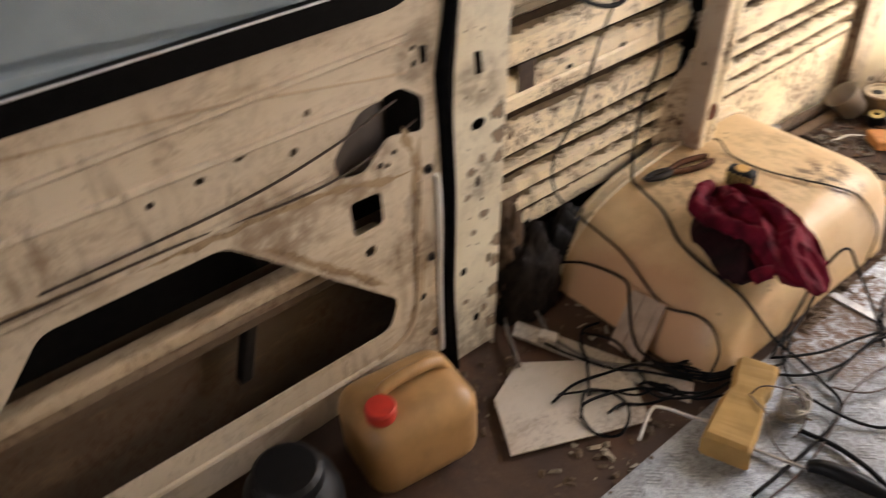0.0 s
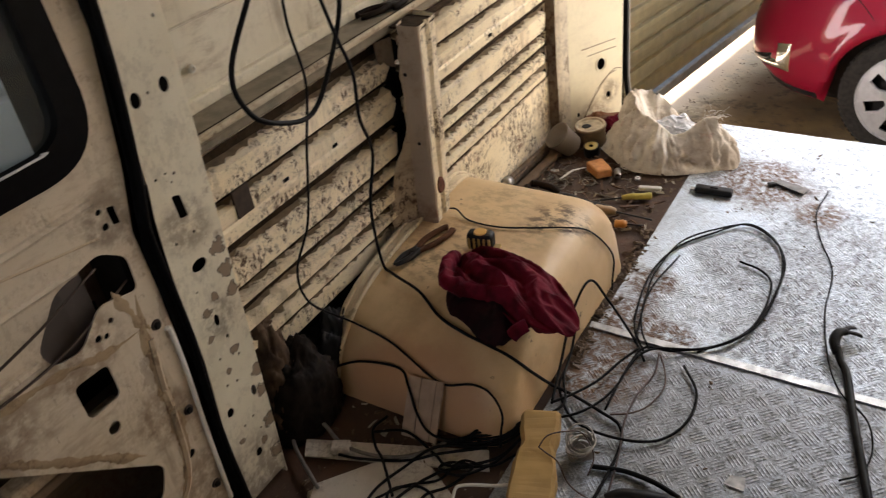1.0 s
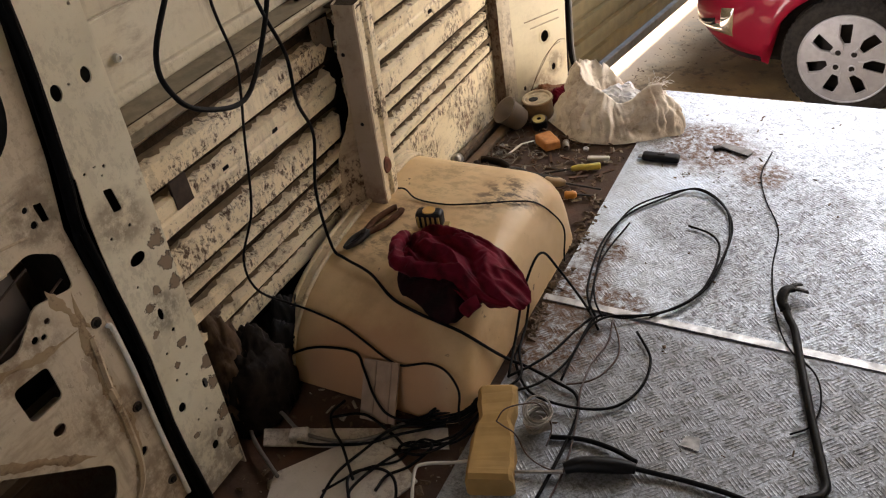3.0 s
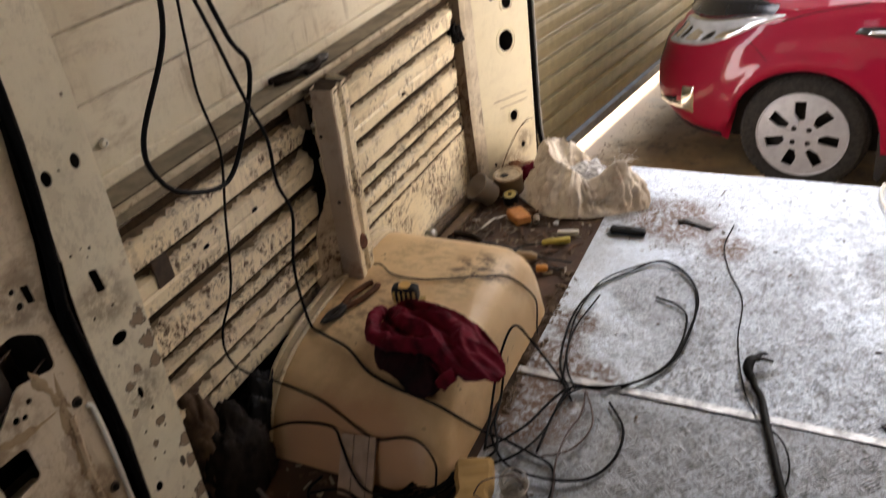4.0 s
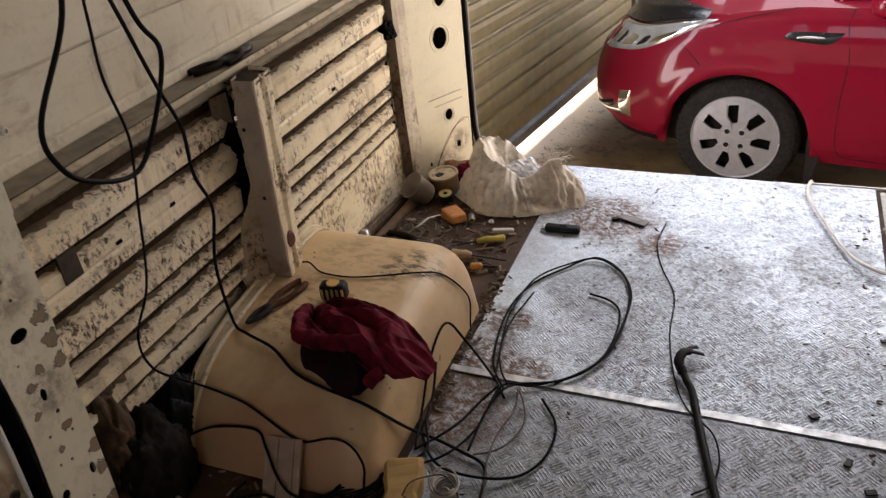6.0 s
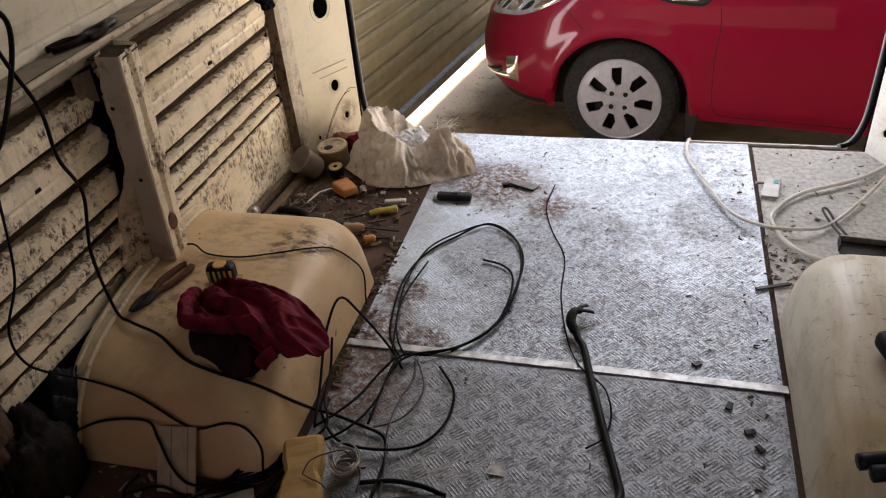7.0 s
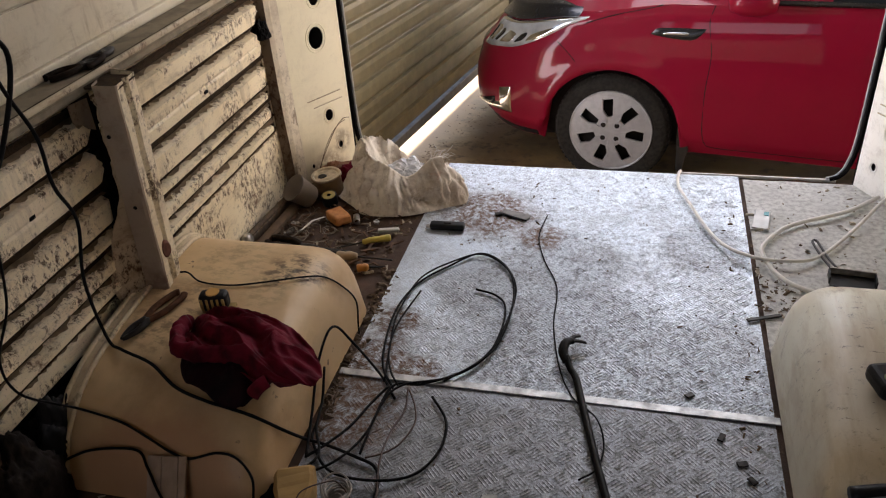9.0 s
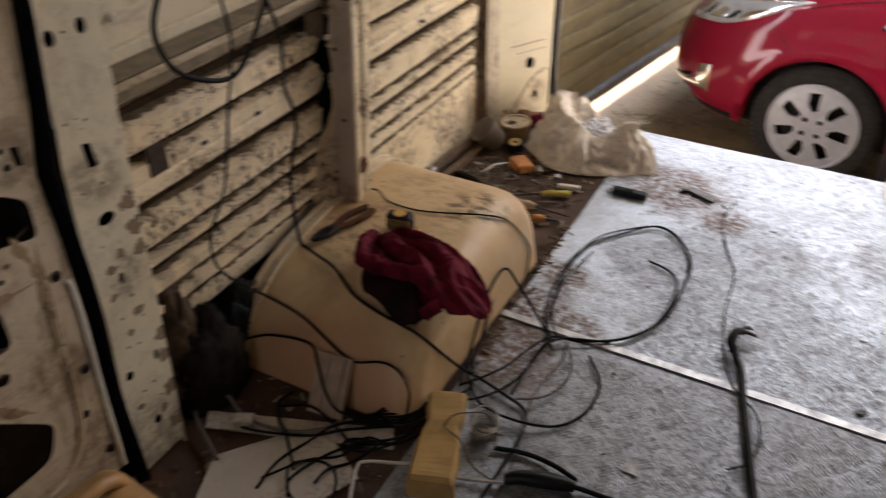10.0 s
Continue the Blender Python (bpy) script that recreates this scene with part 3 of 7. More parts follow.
part("pillar_sheet", sheet(upper, b_up_holes, lambda u, v: (-0.8625 - 0.10 * sstep(0.9, 1.9, v), u, v), (0.003, 0, 0)), M_PILLAR, door_pillar)
part("pillar_side", lean(boxed(-0.99, -0.868, 0.3225, 0.3255, 0.0, 1.60), 0.0444, 0.0), M_PILLAR, door_pillar)
# Black backings, so the pillar's holes show painted shade.
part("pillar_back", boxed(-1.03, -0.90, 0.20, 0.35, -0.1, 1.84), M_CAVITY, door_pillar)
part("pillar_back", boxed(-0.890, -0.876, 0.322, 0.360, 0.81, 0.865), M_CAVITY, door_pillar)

# rear pillars on both sides of the opening
M_RETURN = dirty_paint("peeling_pillar_paint", (0.72, 0.64, 0.49), 0.30, 0.5, 0.5, 0.25, 0.55, 0.35)
M_PINK = plain("red_primer_patch", (0.45, 0.09, 0.09), 0.6, 0, 0.3, 40)
def rear_pillar(side, name, M_FACE=None):
    M_FACE = M_FACE or M_DPILLAR
    th = thing(name, "cream rear door pillar of pierced sheet steel", "pillar", kind="structure")
    a, b = Vector((-0.905, 1.850)), Vector((-0.800, 2.045))

    def face(u, v):
        q = a + (b - a) * u
        return (q.x * -side, q.y, v)

    L = (b - a).length
    holes = [ring2(0.56, 0.465, 0.031 / L, 0.036, 24), ring2(0.62, 0.585, 0.021 / L, 0.024, 20), ring2(0.60, 0.205, 0.018 / L, 0.021, 20), ring2(0.74, 0.088, 0.011 / L, 0.0135, 14), ring2(0.16, 0.055, 0.006 / L, 0.009, 10),
             rounded([(0.27, 0.685), (0.82, 0.705), (0.84, 0.622), (0.31, 0.600)], 0.03)]
    part("pillar_face", sheet([(0, 0.0), (1, 0.0), (1, 1.8), (0, 1.8)], holes, face, (0.0, 0.003, 0)), M_FACE, th)
    for c in holes[:4]:
        pts = [Vector(face(u, v)) + Vector((0.001 * side, -0.001, 0)) for u, v in c]
        part("hole_rim", tube(bmesh.new(), pts + pts[:1], 0.0018, 5, raw=True), M_FACE, th)
        cu, cv = sum(u for u, v in c) / len(c), sum(v for u, v in c) / len(c)
        pts = [Vector(face(cu + (u - cu) * 1.26, cv + (v - cv) * 1.26)) + Vector((0.0006 * side, -0.0008, 0)) for u, v in c]
        part("hole_rim", tube(bmesh.new(), pts + pts[:1], 0.0022, 5, raw=True), M_FACE, th)
    bm = grid_mesh([(-0.962, 1.80), (-0.93, 1.806), (-0.918, 1.822), (-0.905, 1.85)], span(0, 1.8, 20), lambda p, z: (-side * (p[0] + 0.004 * sstep(0.3, 0.1, z)), p[1], z))
    part("pillar_return", bm, M_RETURN, th, "peeling cream side of the pillar")
    # Strip laid over the fold, dark as the shadow there.
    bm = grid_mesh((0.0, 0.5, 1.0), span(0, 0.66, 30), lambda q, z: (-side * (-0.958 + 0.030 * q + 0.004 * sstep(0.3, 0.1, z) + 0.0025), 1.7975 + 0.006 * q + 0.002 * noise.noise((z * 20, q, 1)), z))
    part("fold_shade", bm, M_DIRTSHADE, th, "dark strip painted for the shade in the fold of the pillar")
    if side < 0:
        part("primer_patch", sheet(rounded([(0.20, 0.725), (0.62, 0.735), (0.58, 0.785), (0.24, 0.775)], 0.02), [], lambda u, v: tuple(Vector(face(u, v)) + Vector((0.0015, -0.001, 0))), (0, 0.001, 0)), M_PINK, th, "worn patch of red primer")
    # Black backing: the shade inside the hollow pillar is its colour.
    bm = grid_mesh([(a.x - 0.055, a.y - 0.02), (a.x - 0.055, a.y + 0.03), (b.x - 0.055, b.y + 0.012), (b.x + 0.002, b.y + 0.012)], [-0.05, 1.84], lambda p, z: (-side * p[0], p[1], z))
    part("pillar_back", bm, M_CAVITY, th)
    part("pressed_line", box(bmesh.new(), -0.0012, 0.0012, -0.07, 0.07, -0.0015, 0.0015, m=pose(-side * -0.846, 1.955, 0.275, 0, 0, side * 28.3)), M_RAIL, th)
    part("pressed_line", box(bmesh.new(), -0.0012, 0.0012, -0.06, 0.06, -0.0015, 0.0015, m=pose(-side * -0.840, 1.966, 0.248, 0, 0, side * 28.3)), M_RAIL, th)
    return th


rear_pillar(-1, "rear_pillar_left")
rear_pillar(1, "rear_pillar_right", M_RPILLAR)

M_GREYLIP = plain("grey_seal_lip", (0.34, 0.34, 0.34), 0.5, 0, 0.25, 40)
M_WHITEP = plain("white_trim_paint", (0.72, 0.71, 0.67), 0.45, 0, 0.2, 40)
for sx in (-1, 1):
    seal_pts = [(sx * 0.797, 2.060, 1.70), (sx * 0.796, 2.060, 1.0), (sx * 0.796, 2.060, 0.5), (sx * 0.794, 2.060, 0.16), (sx * 0.782, 2.061, 0.06), (sx * 0.762, 2.063, 0.020), (sx * 0.735, 2.066, 0.006)]
    rear_seal = thing("rear_door_seal", "black rubber seal with a grey lip on the rear door pillar", "door seal", "rear door seals")
    part("seal_body", tube(bmesh.new(), seal_pts, 0.0072, 8, 6), M_RUBBER, rear_seal, smooth=True)
    part("grey_lip", tube(bmesh.new(), [(x - sx * 0.010, y + 0.004, z) for x, y, z in seal_pts], 0.0042, 8, 6), M_GREYLIP, rear_seal, "pale grey flange lip", smooth=True)
one("rear_edge_trim", boxed(0.29, 0.755, 2.0655, 2.073, -0.006, 0.004, 0.002), M_WHITEP, "thin bright metal edge on the rear sill", "edge trim")
one("rear_sill", boxed(-0.82, 0.82, 2.03, 2.068, -0.30, -0.012, 0.004), M_DPILLAR, "cream painted rear door sill", "sill", kind="structure")

# right wall, roof and front
wall_right = thing("wall_right", "cream ribbed steel side wall", "wall", kind="structure")
part("ribbed_panel", ribbed_panel(-1.7, 1.83, 1, 3.1), M_WALL, wall_right)
part("upper_panel", grid_mesh(span(-1.7, 1.84, 20), span(0.69, 1.84, 10), lambda y, z: (1.004 - 0.10 * sstep(0.9, 1.9, z), y, z)), M_UPPER, wall_right)
part("outer_skin", boxed(1.035, 1.05, VAN_Y0, 2.06, -0.10, 1.86), M_CAVITY, wall_right)
part("belt_rail", boxed(0.915, 1.01, -1.7, 1.84, 0.672, 0.70, 0.004), M_RAIL, wall_right)
one("ceiling", boxed(-1.05, 1.05, VAN_Y0, 2.10, 1.84, 1.88), M_ROOF, "van roof out of view, dark to cut bounced light", "ceiling", kind="structure")
one("wall_front", sheet([(-1.05, -0.1), (1.05, -0.1), (1.05, 1.86), (-1.05, 1.86)], [rounded([(-0.9, 0.92), (0.9, 0.92), (0.85, 1.7), (-0.85, 1.7)], 0.1)],
    lambda u, v: (u, VAN_Y0, v), (0, -0.03, 0)), M_BULK, "unseen dark bulkhead at the front of the load space, open for the fill light", "wall", kind="structure")
one("rear_header", boxed(-0.95, 0.95, 1.98, 2.08, 1.66, 1.84, 0.01), M_DPILLAR, "cream header over the rear doors", "header", kind="structure")

# ---- sliding door with its window ----
M_CROSS = dirty_paint("stained_crossbar_paint", (0.48, 0.38, 0.26), 0.4, 0.6, 0.5, 1.0, 0.4, 0.5)
M_BROWNFOLD = dirty_paint("brown_crossbar_fold", (0.20, 0.145, 0.095), 0.6, 0.7, 0.6, 0.8, 0.4, 0.5)
# Tone of the faintly lit hollow behind the cut-out, painted as a colour.
M_MAUVE = plain("mauve_grey_lit_hollow", (0.070, 0.054, 0.045), 0.7, 0, 0.35, 14, 0.2)
M_DARKROD = plain("dark_rusty_rod", (0.06, 0.04, 0.028), 0.6, 0.3, 0.4, 60)
door = thing("sliding_door", "cream sliding door with its trim removed and inner cut-outs bare", "door")
DX = -0.868


def door_at(u, v):
    return (DX - 0.09 * sstep(0.85, 1.9, v), u, v)


door_outer = [(-1.15, 0.07), (0.192, 0.075), (0.197, 0.25), (0.206, 0.43), (0.207, 0.55), (0.203, 0.66), (0.226, 0.76), (0.254, 0.94), (0.260, 1.20), (0.26, 1.62), (-1.15, 1.62)]
window_hole = rounded([(-1.02, 0.806), (0.200, 0.788), (0.212, 1.46), (-1.02, 1.46)], 0.095, 10)
access = rounded([(-0.180, 0.530), (0.100, 0.262), (0.074, 0.203), (-0.64, 0.203), (-0.62, 0.33), (-0.438, 0.530)], 0.02, 4)
upper_cut = rounded([(0.060, 0.648), (0.140, 0.662), (0.180, 0.632), (0.177, 0.572), (0.110, 0.590), (0.062, 0.545), (0.018, 0.552), (0.006, 0.585)], 0.014, 4)
square_cut = rounded([(0.026, 0.503), (0.086, 0.500), (0.085, 0.438), (0.027, 0.437)], 0.012, 4)
small_cuts = [ring2(0.054, 0.396, 0.011, n=14), ring2(0.09, 0.545, 0.006, n=10), ring2(0.103, 0.540, 0.005, n=10), ring2(0.118, 0.558, 0.005, n=10),
              rounded([(0.178, 0.716), (0.192, 0.712), (0.192, 0.683), (0.180, 0.686)], 0.003), ring2(0.166, 0.715, 0.005, n=10), ring2(0.168, 0.690, 0.006, n=10),
              ring2(-0.02, 0.680, 0.006, n=10), ring2(-0.13, 0.655, 0.009, 0.006, 10), ring2(-0.19, 0.645, 0.008, 0.006, 10), ring2(-0.26, 0.64, 0.006, n=10), ring2(-0.05, 0.63, 0.007, n=10),
              ring2(0.155, 0.42, 0.008, n=10), ring2(0.150, 0.235, 0.009, n=10), ring2(0.16, 0.53, 0.006, n=10)]
part("inner_panel", sheet(door_outer, [window_hole, access, upper_cut, square_cut] + small_cuts, door_at, (-0.003, 0, 0)), M_DOOR, door)
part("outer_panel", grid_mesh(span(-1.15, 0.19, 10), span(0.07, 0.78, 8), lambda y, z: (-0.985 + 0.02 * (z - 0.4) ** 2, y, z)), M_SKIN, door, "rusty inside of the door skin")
# Black sheet behind the upper half of the opening.
part("black_backing_sheet", grid_mesh(span(-0.66, 0.14, 6), span(0.415, 0.56, 3), lambda y, z: (-0.932, y, z)), M_RUBBER, door, "black sheet behind the upper part of the cut-out")
part("crossbar", boxed(-0.925, -0.887, -1.0, 0.10, 0.380, 0.408, 0.009, 3), M_CROSS, door)
part("crossbar_fold", boxed(-0.918, -0.895, -1.0, 0.10, 0.356, 0.376, 0.006, 3), M_BROWNFOLD, door)
# Added sheet: stands for the lit left part of the hollow.
part("cut_backing", grid_mesh(span(0.002, 0.122, 8), span(0.53, 0.668, 6), lambda y, z: (-0.893 - 0.25 * max(0.0, y - 0.08) + 0.003 * noise.noise((y * 20, z * 20, 4)), y, z)), M_MAUVE, door, "dull mauve-grey sheet behind the cut-out")
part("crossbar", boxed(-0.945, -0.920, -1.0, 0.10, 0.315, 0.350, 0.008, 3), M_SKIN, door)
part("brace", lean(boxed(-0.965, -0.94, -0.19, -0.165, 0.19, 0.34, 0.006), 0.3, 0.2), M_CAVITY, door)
win = part("window", sheet(window_hole, [rounded([(-0.98, 0.842), (0.158, 0.831), (0.170, 1.42), (-0.98, 1.42)], 0.055, 8)], door_at, (0.014, 0, 0)), M_RUBBER, door, "black rubber window frame")


def glass(name, color, rough=0.02):
    m = Mat(name, color, rough)
    m.set(Transmission_Weight=1.0, IOR=1.45)
    return m.m


M_TINT = glass("tinted_glass", (0.62, 0.72, 0.78))
pane = part("pane", sheet(rounded([(-1.0, 0.80), (0.17, 0.80), (0.18, 1.44), (-1.0, 1.44)], 0.06), [], lambda u, v: (door_at(u, v)[0] - 0.004, u, v), (0.004, 0, 0)), M_TINT, win, "blue-tinted window pane")
pane.visible_shadow = False
# Chrome given a whitish base, so its reflection is painted on.
part("chrome_strip", tube(bmesh.new(), [tuple(Vector(door_at(u, v)) + Vector((0.014, 0, 0))) for u, v in [(-1.0, 0.8405), (-0.4, 0.835), (0.08, 0.8305), (0.118, 0.834)]], 0.0018, 6, 4), plain("white_glint_trim", (0.85, 0.86, 0.88), 0.2, 0.35, 0.1), win, "trim strip whitened to hold its glint")
part("linkage_rod", tube(bmesh.new(), [(-0.858, -0.42, 0.592), (-0.856, -0.16, 0.598), (-0.858, 0.0, 0.618), (-0.872, 0.13, 0.642)], 0.0021, 6), M_DARKROD, door, "thin bent linkage rod")
part("linkage_rod", tube(bmesh.new(), [(-0.864, -0.60, 0.574), (-0.863, -0.25, 0.571), (-0.863, -0.065, 0.559), (-0.865, 0.03, 0.562), (-0.872, 0.10, 0.573), (-0.880, 0.172, 0.590)], 0.002, 6), M_DARKROD, door)
part("pressed_line", tube(bmesh.new(), [(DX + 0.0005, y, z) for y, z in ((-0.42, 0.770), (-0.172, 0.742), (-0.031, 0.716), (0.078, 0.695), (0.15, 0.682))], 0.0022, 6), M_CROSS, door)


def dirt_ribbon(line, width, seed):
    """A ragged streak of caked dirt that follows a pressing."""
    pts = smooth_line([(DX, y, z) for y, z in line], 14)
    bm = bmesh.new()
    rows = []
    for i, p in enumerate(pts):
        d = (pts[min(i + 1, len(pts) - 1)] - pts[max(i - 1, 0)]).normalized()
        side = Vector((0, -d.z, d.y))
        t = i / (len(pts) - 1)
        fade = min(1, 6 * t, 6 * (1 - t))
        row = []
        for q in (-1, -0.4, 0.4, 1):
            w = width * 0.5 * q * fade * (0.75 + 0.9 * noise.noise((p.y * 34, p.z * 34, seed + q)) + 0.5 * noise.noise((p.y * 110, p.z * 110, seed - q)))
            row.append(bm.verts.new(p + side * w + Vector((0.0012 if abs(q) < 0.9 else 0.0006, 0, 0))))
        rows.append(row)
    for a, b in zip(rows, rows[1:]):
        for k in range(3):
            bm.faces.new((a[k], a[k + 1], b[k + 1], b[k]))
    return bm


M_STREAK = dirty_paint("brown_streaked_paint", (0.34, 0.25, 0.15), 0.6, 0.8, 0.7, 0.9, 0.3, 0.5)
for line, w, seed in ((((-0.55, 0.585), (-0.25, 0.556), (-0.10, 0.549), (0.0, 0.540), (0.06, 0.526), (0.10, 0.514), (0.15, 0.512)), 0.015, 1.0),
                      (((0.168, 0.57), (0.152, 0.46), (0.150, 0.37), (0.148, 0.29), (0.130, 0.21), (0.10, 0.165)), 0.026, 4.0),
                      (((-0.13, 0.502), (-0.05, 0.428), (0.02, 0.362), (0.08, 0.305)), 0.018, 7.0),
                      (((0.135, 0.60), (0.150, 0.55), (0.170, 0.50)), 0.020, 12.0)):
    part("dirt_streak", dirt_ribbon(line, w, seed), M_STREAK, door, "ragged streak of brown dirt", smooth=True)
for z0, z1, ya, yb in ((0.560, 0.572, -0.5, 0.0), (0.675, 0.66, -0.7, 0.10), (0.150, 0.145, -0.9, 0.08), (0.72, 0.735, -0.9, 0.16)):
    part("pressed_rib", tube(bmesh.new(), [(DX - 0.003, ya, z0), (DX - 0.002, (ya + yb) / 2, (z0 + z1) / 2), (DX - 0.003, yb, z1)], 0.010, 8, flat=0.7), M_DOOR, door)
part("pressed_rib", tube(bmesh.new(), [(DX - 0.005, 0.163, 0.485), (DX - 0.004, 0.152, 0.40), (DX - 0.004, 0.149, 0.327), (DX - 0.004, 0.134, 0.215), (DX - 0.005, 0.10, 0.165), (DX - 0.005, 0.04, 0.15)], 0.010, 8, flat=0.75), M_CROSS, door, "pressed channel with brown dirt")
for by, bz in ((0.181, 0.500), (0.176, 0.318), (0.171, 0.135)):
    part("rust_ring", lathe(bmesh.new(), [(0.004, 0.0012), (0.0085, 0.0012), (0.0095, -0.001)], 18, pose(DX + 0.001, by, bz, 0, 90, 0)), M_DARKROD, door, "ring of brown rust")
    part("bolt", lathe(bmesh.new(), [(0.0, 0.006), (0.0045, 0.006), (0.006, 0.004), (0.006, -0.001)], 8, pose(DX + 0.001, by, bz, 0, 90, 0)), M_CAVITY, door, "small dark bolt")
part("edge_fold", tube(bmesh.new(), [(DX + 0.003, y - 0.005, z) for y, z in ((0.191, 0.08), (0.196, 0.25), (0.203, 0.38), (0.204, 0.47), (0.198, 0.485))], 0.0042, 8), M_RPILLAR, door, "clean white folded edge", smooth=True)
seal_line = [(-0.864, y, z) for y, z in ((0.212, 0.01), (0.2105, 0.09), (0.209, 0.22), (0.221, 0.42), (0.221, 0.54), (0.220, 0.65), (0.239, 0.75), (0.262, 0.935), (0.268, 1.2), (0.270, 1.7))]
seal = thing("door_seal", "worn black rubber seal between sliding door and pillar", "door seal")
part("seal_base", tube(bmesh.new(), seal_line, 0.0135, 12, 6, flat=0.28), M_RUBBER, seal, smooth=True)
part("seal_lip", tube(bmesh.new(), [(x + 0.005, y + 0.003, z) for x, y, z in seal_line], 0.0055, 8, 6), M_RUBBER, seal, smooth=True)
# Block blackened to give the door gap its shade.
one("door_gap_back", boxed(-0.99, -0.90, 0.185, 0.26, 0.0, 1.7), M_CAVITY, "near-black block for the shade in the gap behind the door seal", "door gap", kind="structure")
one("door_header", boxed(-1.0, -0.90, -1.7, 0.36, 1.60, 1.84), M_UPPER, "pale header over the sliding door", "header", kind="structure")
one("door_step", boxed(-1.03, -0.93, -1.7, 0.25, -0.12, 0.07, 0.006), M_DOOR, "worn cream step under the sliding door", "step", kind="structure")
one("wall_front_left", boxed(-1.03, -0.93, -1.7, -1.16, 0.07, 1.62), M_UPPER, "pale front end of the side wall", "wall", kind="structure")

# ---- tread plate sheets ----
def plate_z(x, y, seed):
    """The slight waves of a sheet that lies on an uneven floor."""
    return 0.0016 * noise.noise((x * 3, y * 3, seed))


def tread_sheet(x0, x1, y0, y1, seed):
    """Groups of five raised bars in a weave that stands at 45 degrees to the sheet's edges."""
    rnd = random.Random(seed)
    vs, fs = [], []

    def bar(cx, cy, ang, l, w, h, bow):
        c, s = math.cos(ang), math.sin(ang)
        n = len(vs)
        for dx, dy, dz in ((-l, 0, 0), (-l * 0.75, -w, 0), (l * 0.75, -w, 0), (l, 0, 0), (l * 0.75, w, 0), (-l * 0.75, w, 0), (-l * 0.68, 0, h), (l * 0.68, 0, h)):
            dy += bow * (1 - (dx / l) ** 2)
            x, y = cx + dx * c - dy * s, cy + dx * s + dy * c
            vs.append((min(x1, max(x0, x)), min(y1, max(y0, y)), plate_z(x, y, seed) + dz))
        fs.extend([(n, n + 1, n + 6), (n + 1, n + 2, n + 7, n + 6), (n + 2, n + 3, n + 7), (n + 3, n + 4, n + 7), (n + 4, n + 5, n + 6, n + 7), (n + 5, n, n + 6)])

    c, k45 = 0.0385, math.sqrt(0.5)
    for i in range(-60, 90):
        for j in range(-60, 90):
            cx, cy = x0 + (i - j) * c * k45, y0 + (i + j) * c * k45
            if not (x0 + 0.006 < cx < x1 - 0.006 and y0 + 0.006 < cy < y1 - 0.006):
                continue
            ang = radians(45 if (i + j) % 2 else -45) + rnd.uniform(-0.03, 0.03)
            worn = rnd.uniform(0.6, 1.1)
            for k in range(-2, 3):
                o = k * 0.0071
                bar(cx - math.sin(ang) * o, cy + math.cos(ang) * o, ang + rnd.uniform(-0.03, 0.03), rnd.uniform(0.0165, 0.0182) * (1 - 0.04 * abs(k)), 0.0021, 0.0009 * worn * rnd.uniform(0.75, 1.1), -0.0016)
    me = bpy.data.meshes.new("tread_bars")
    me.from_pydata(vs, [], fs)
    return me


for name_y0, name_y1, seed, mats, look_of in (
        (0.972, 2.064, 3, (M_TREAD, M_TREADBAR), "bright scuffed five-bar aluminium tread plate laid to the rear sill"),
        (-1.25, 0.972, 5, (M_TREADN, M_TREADBARN), "grimy five-bar aluminium tread plate, darkened for the dimmer end of the floor")):
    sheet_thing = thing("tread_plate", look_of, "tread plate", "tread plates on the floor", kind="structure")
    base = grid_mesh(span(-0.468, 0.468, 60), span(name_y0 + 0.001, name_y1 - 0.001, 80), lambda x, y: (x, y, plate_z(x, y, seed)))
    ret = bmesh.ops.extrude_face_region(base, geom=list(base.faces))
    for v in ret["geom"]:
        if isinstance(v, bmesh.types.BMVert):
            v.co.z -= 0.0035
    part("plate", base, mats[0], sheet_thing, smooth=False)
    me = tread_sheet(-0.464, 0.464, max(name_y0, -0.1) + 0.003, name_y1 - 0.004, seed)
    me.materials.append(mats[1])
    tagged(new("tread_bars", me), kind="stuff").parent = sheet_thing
one("joint_strip", box(bmesh.new(), -0.48, 0.478, -0.0105, 0.0105, 0.0015, 0.0045, 0.001), M_STRIP, "scuffed flat aluminium strip over the plate joint", "metal strip", at=pose(0, 0.972, 0, 0, 0, -0.35))

# ---- wheel arch covers ----
# share of the height, and how far the front, the inner side and the back have drawn in at that height
ARCH = ((0.0, 0.0, 0.0, 0.0), (0.10, 0.006, 0.003, 0.003), (0.20, 0.013, 0.005, 0.006), (0.35, 0.027, 0.008, 0.011), (0.50, 0.047, 0.012, 0.017), (0.64, 0.078, 0.018, 0.026),
        (0.76, 0.115, 0.027, 0.038), (0.85, 0.160, 0.038, 0.052), (0.91, 0.210, 0.050, 0.068), (0.955, 0.275, 0.066, 0.088), (0.985, 0.345, 0.084, 0.108), (1.0, 0.425, 0.110, 0.135))
ARCH_Y0, ARCH_Y1, ARCH_H = 0.548, 1.268, 0.206


def arch_height(y):
    return ARCH_H * (1 + 0.08 * (y - 0.85))


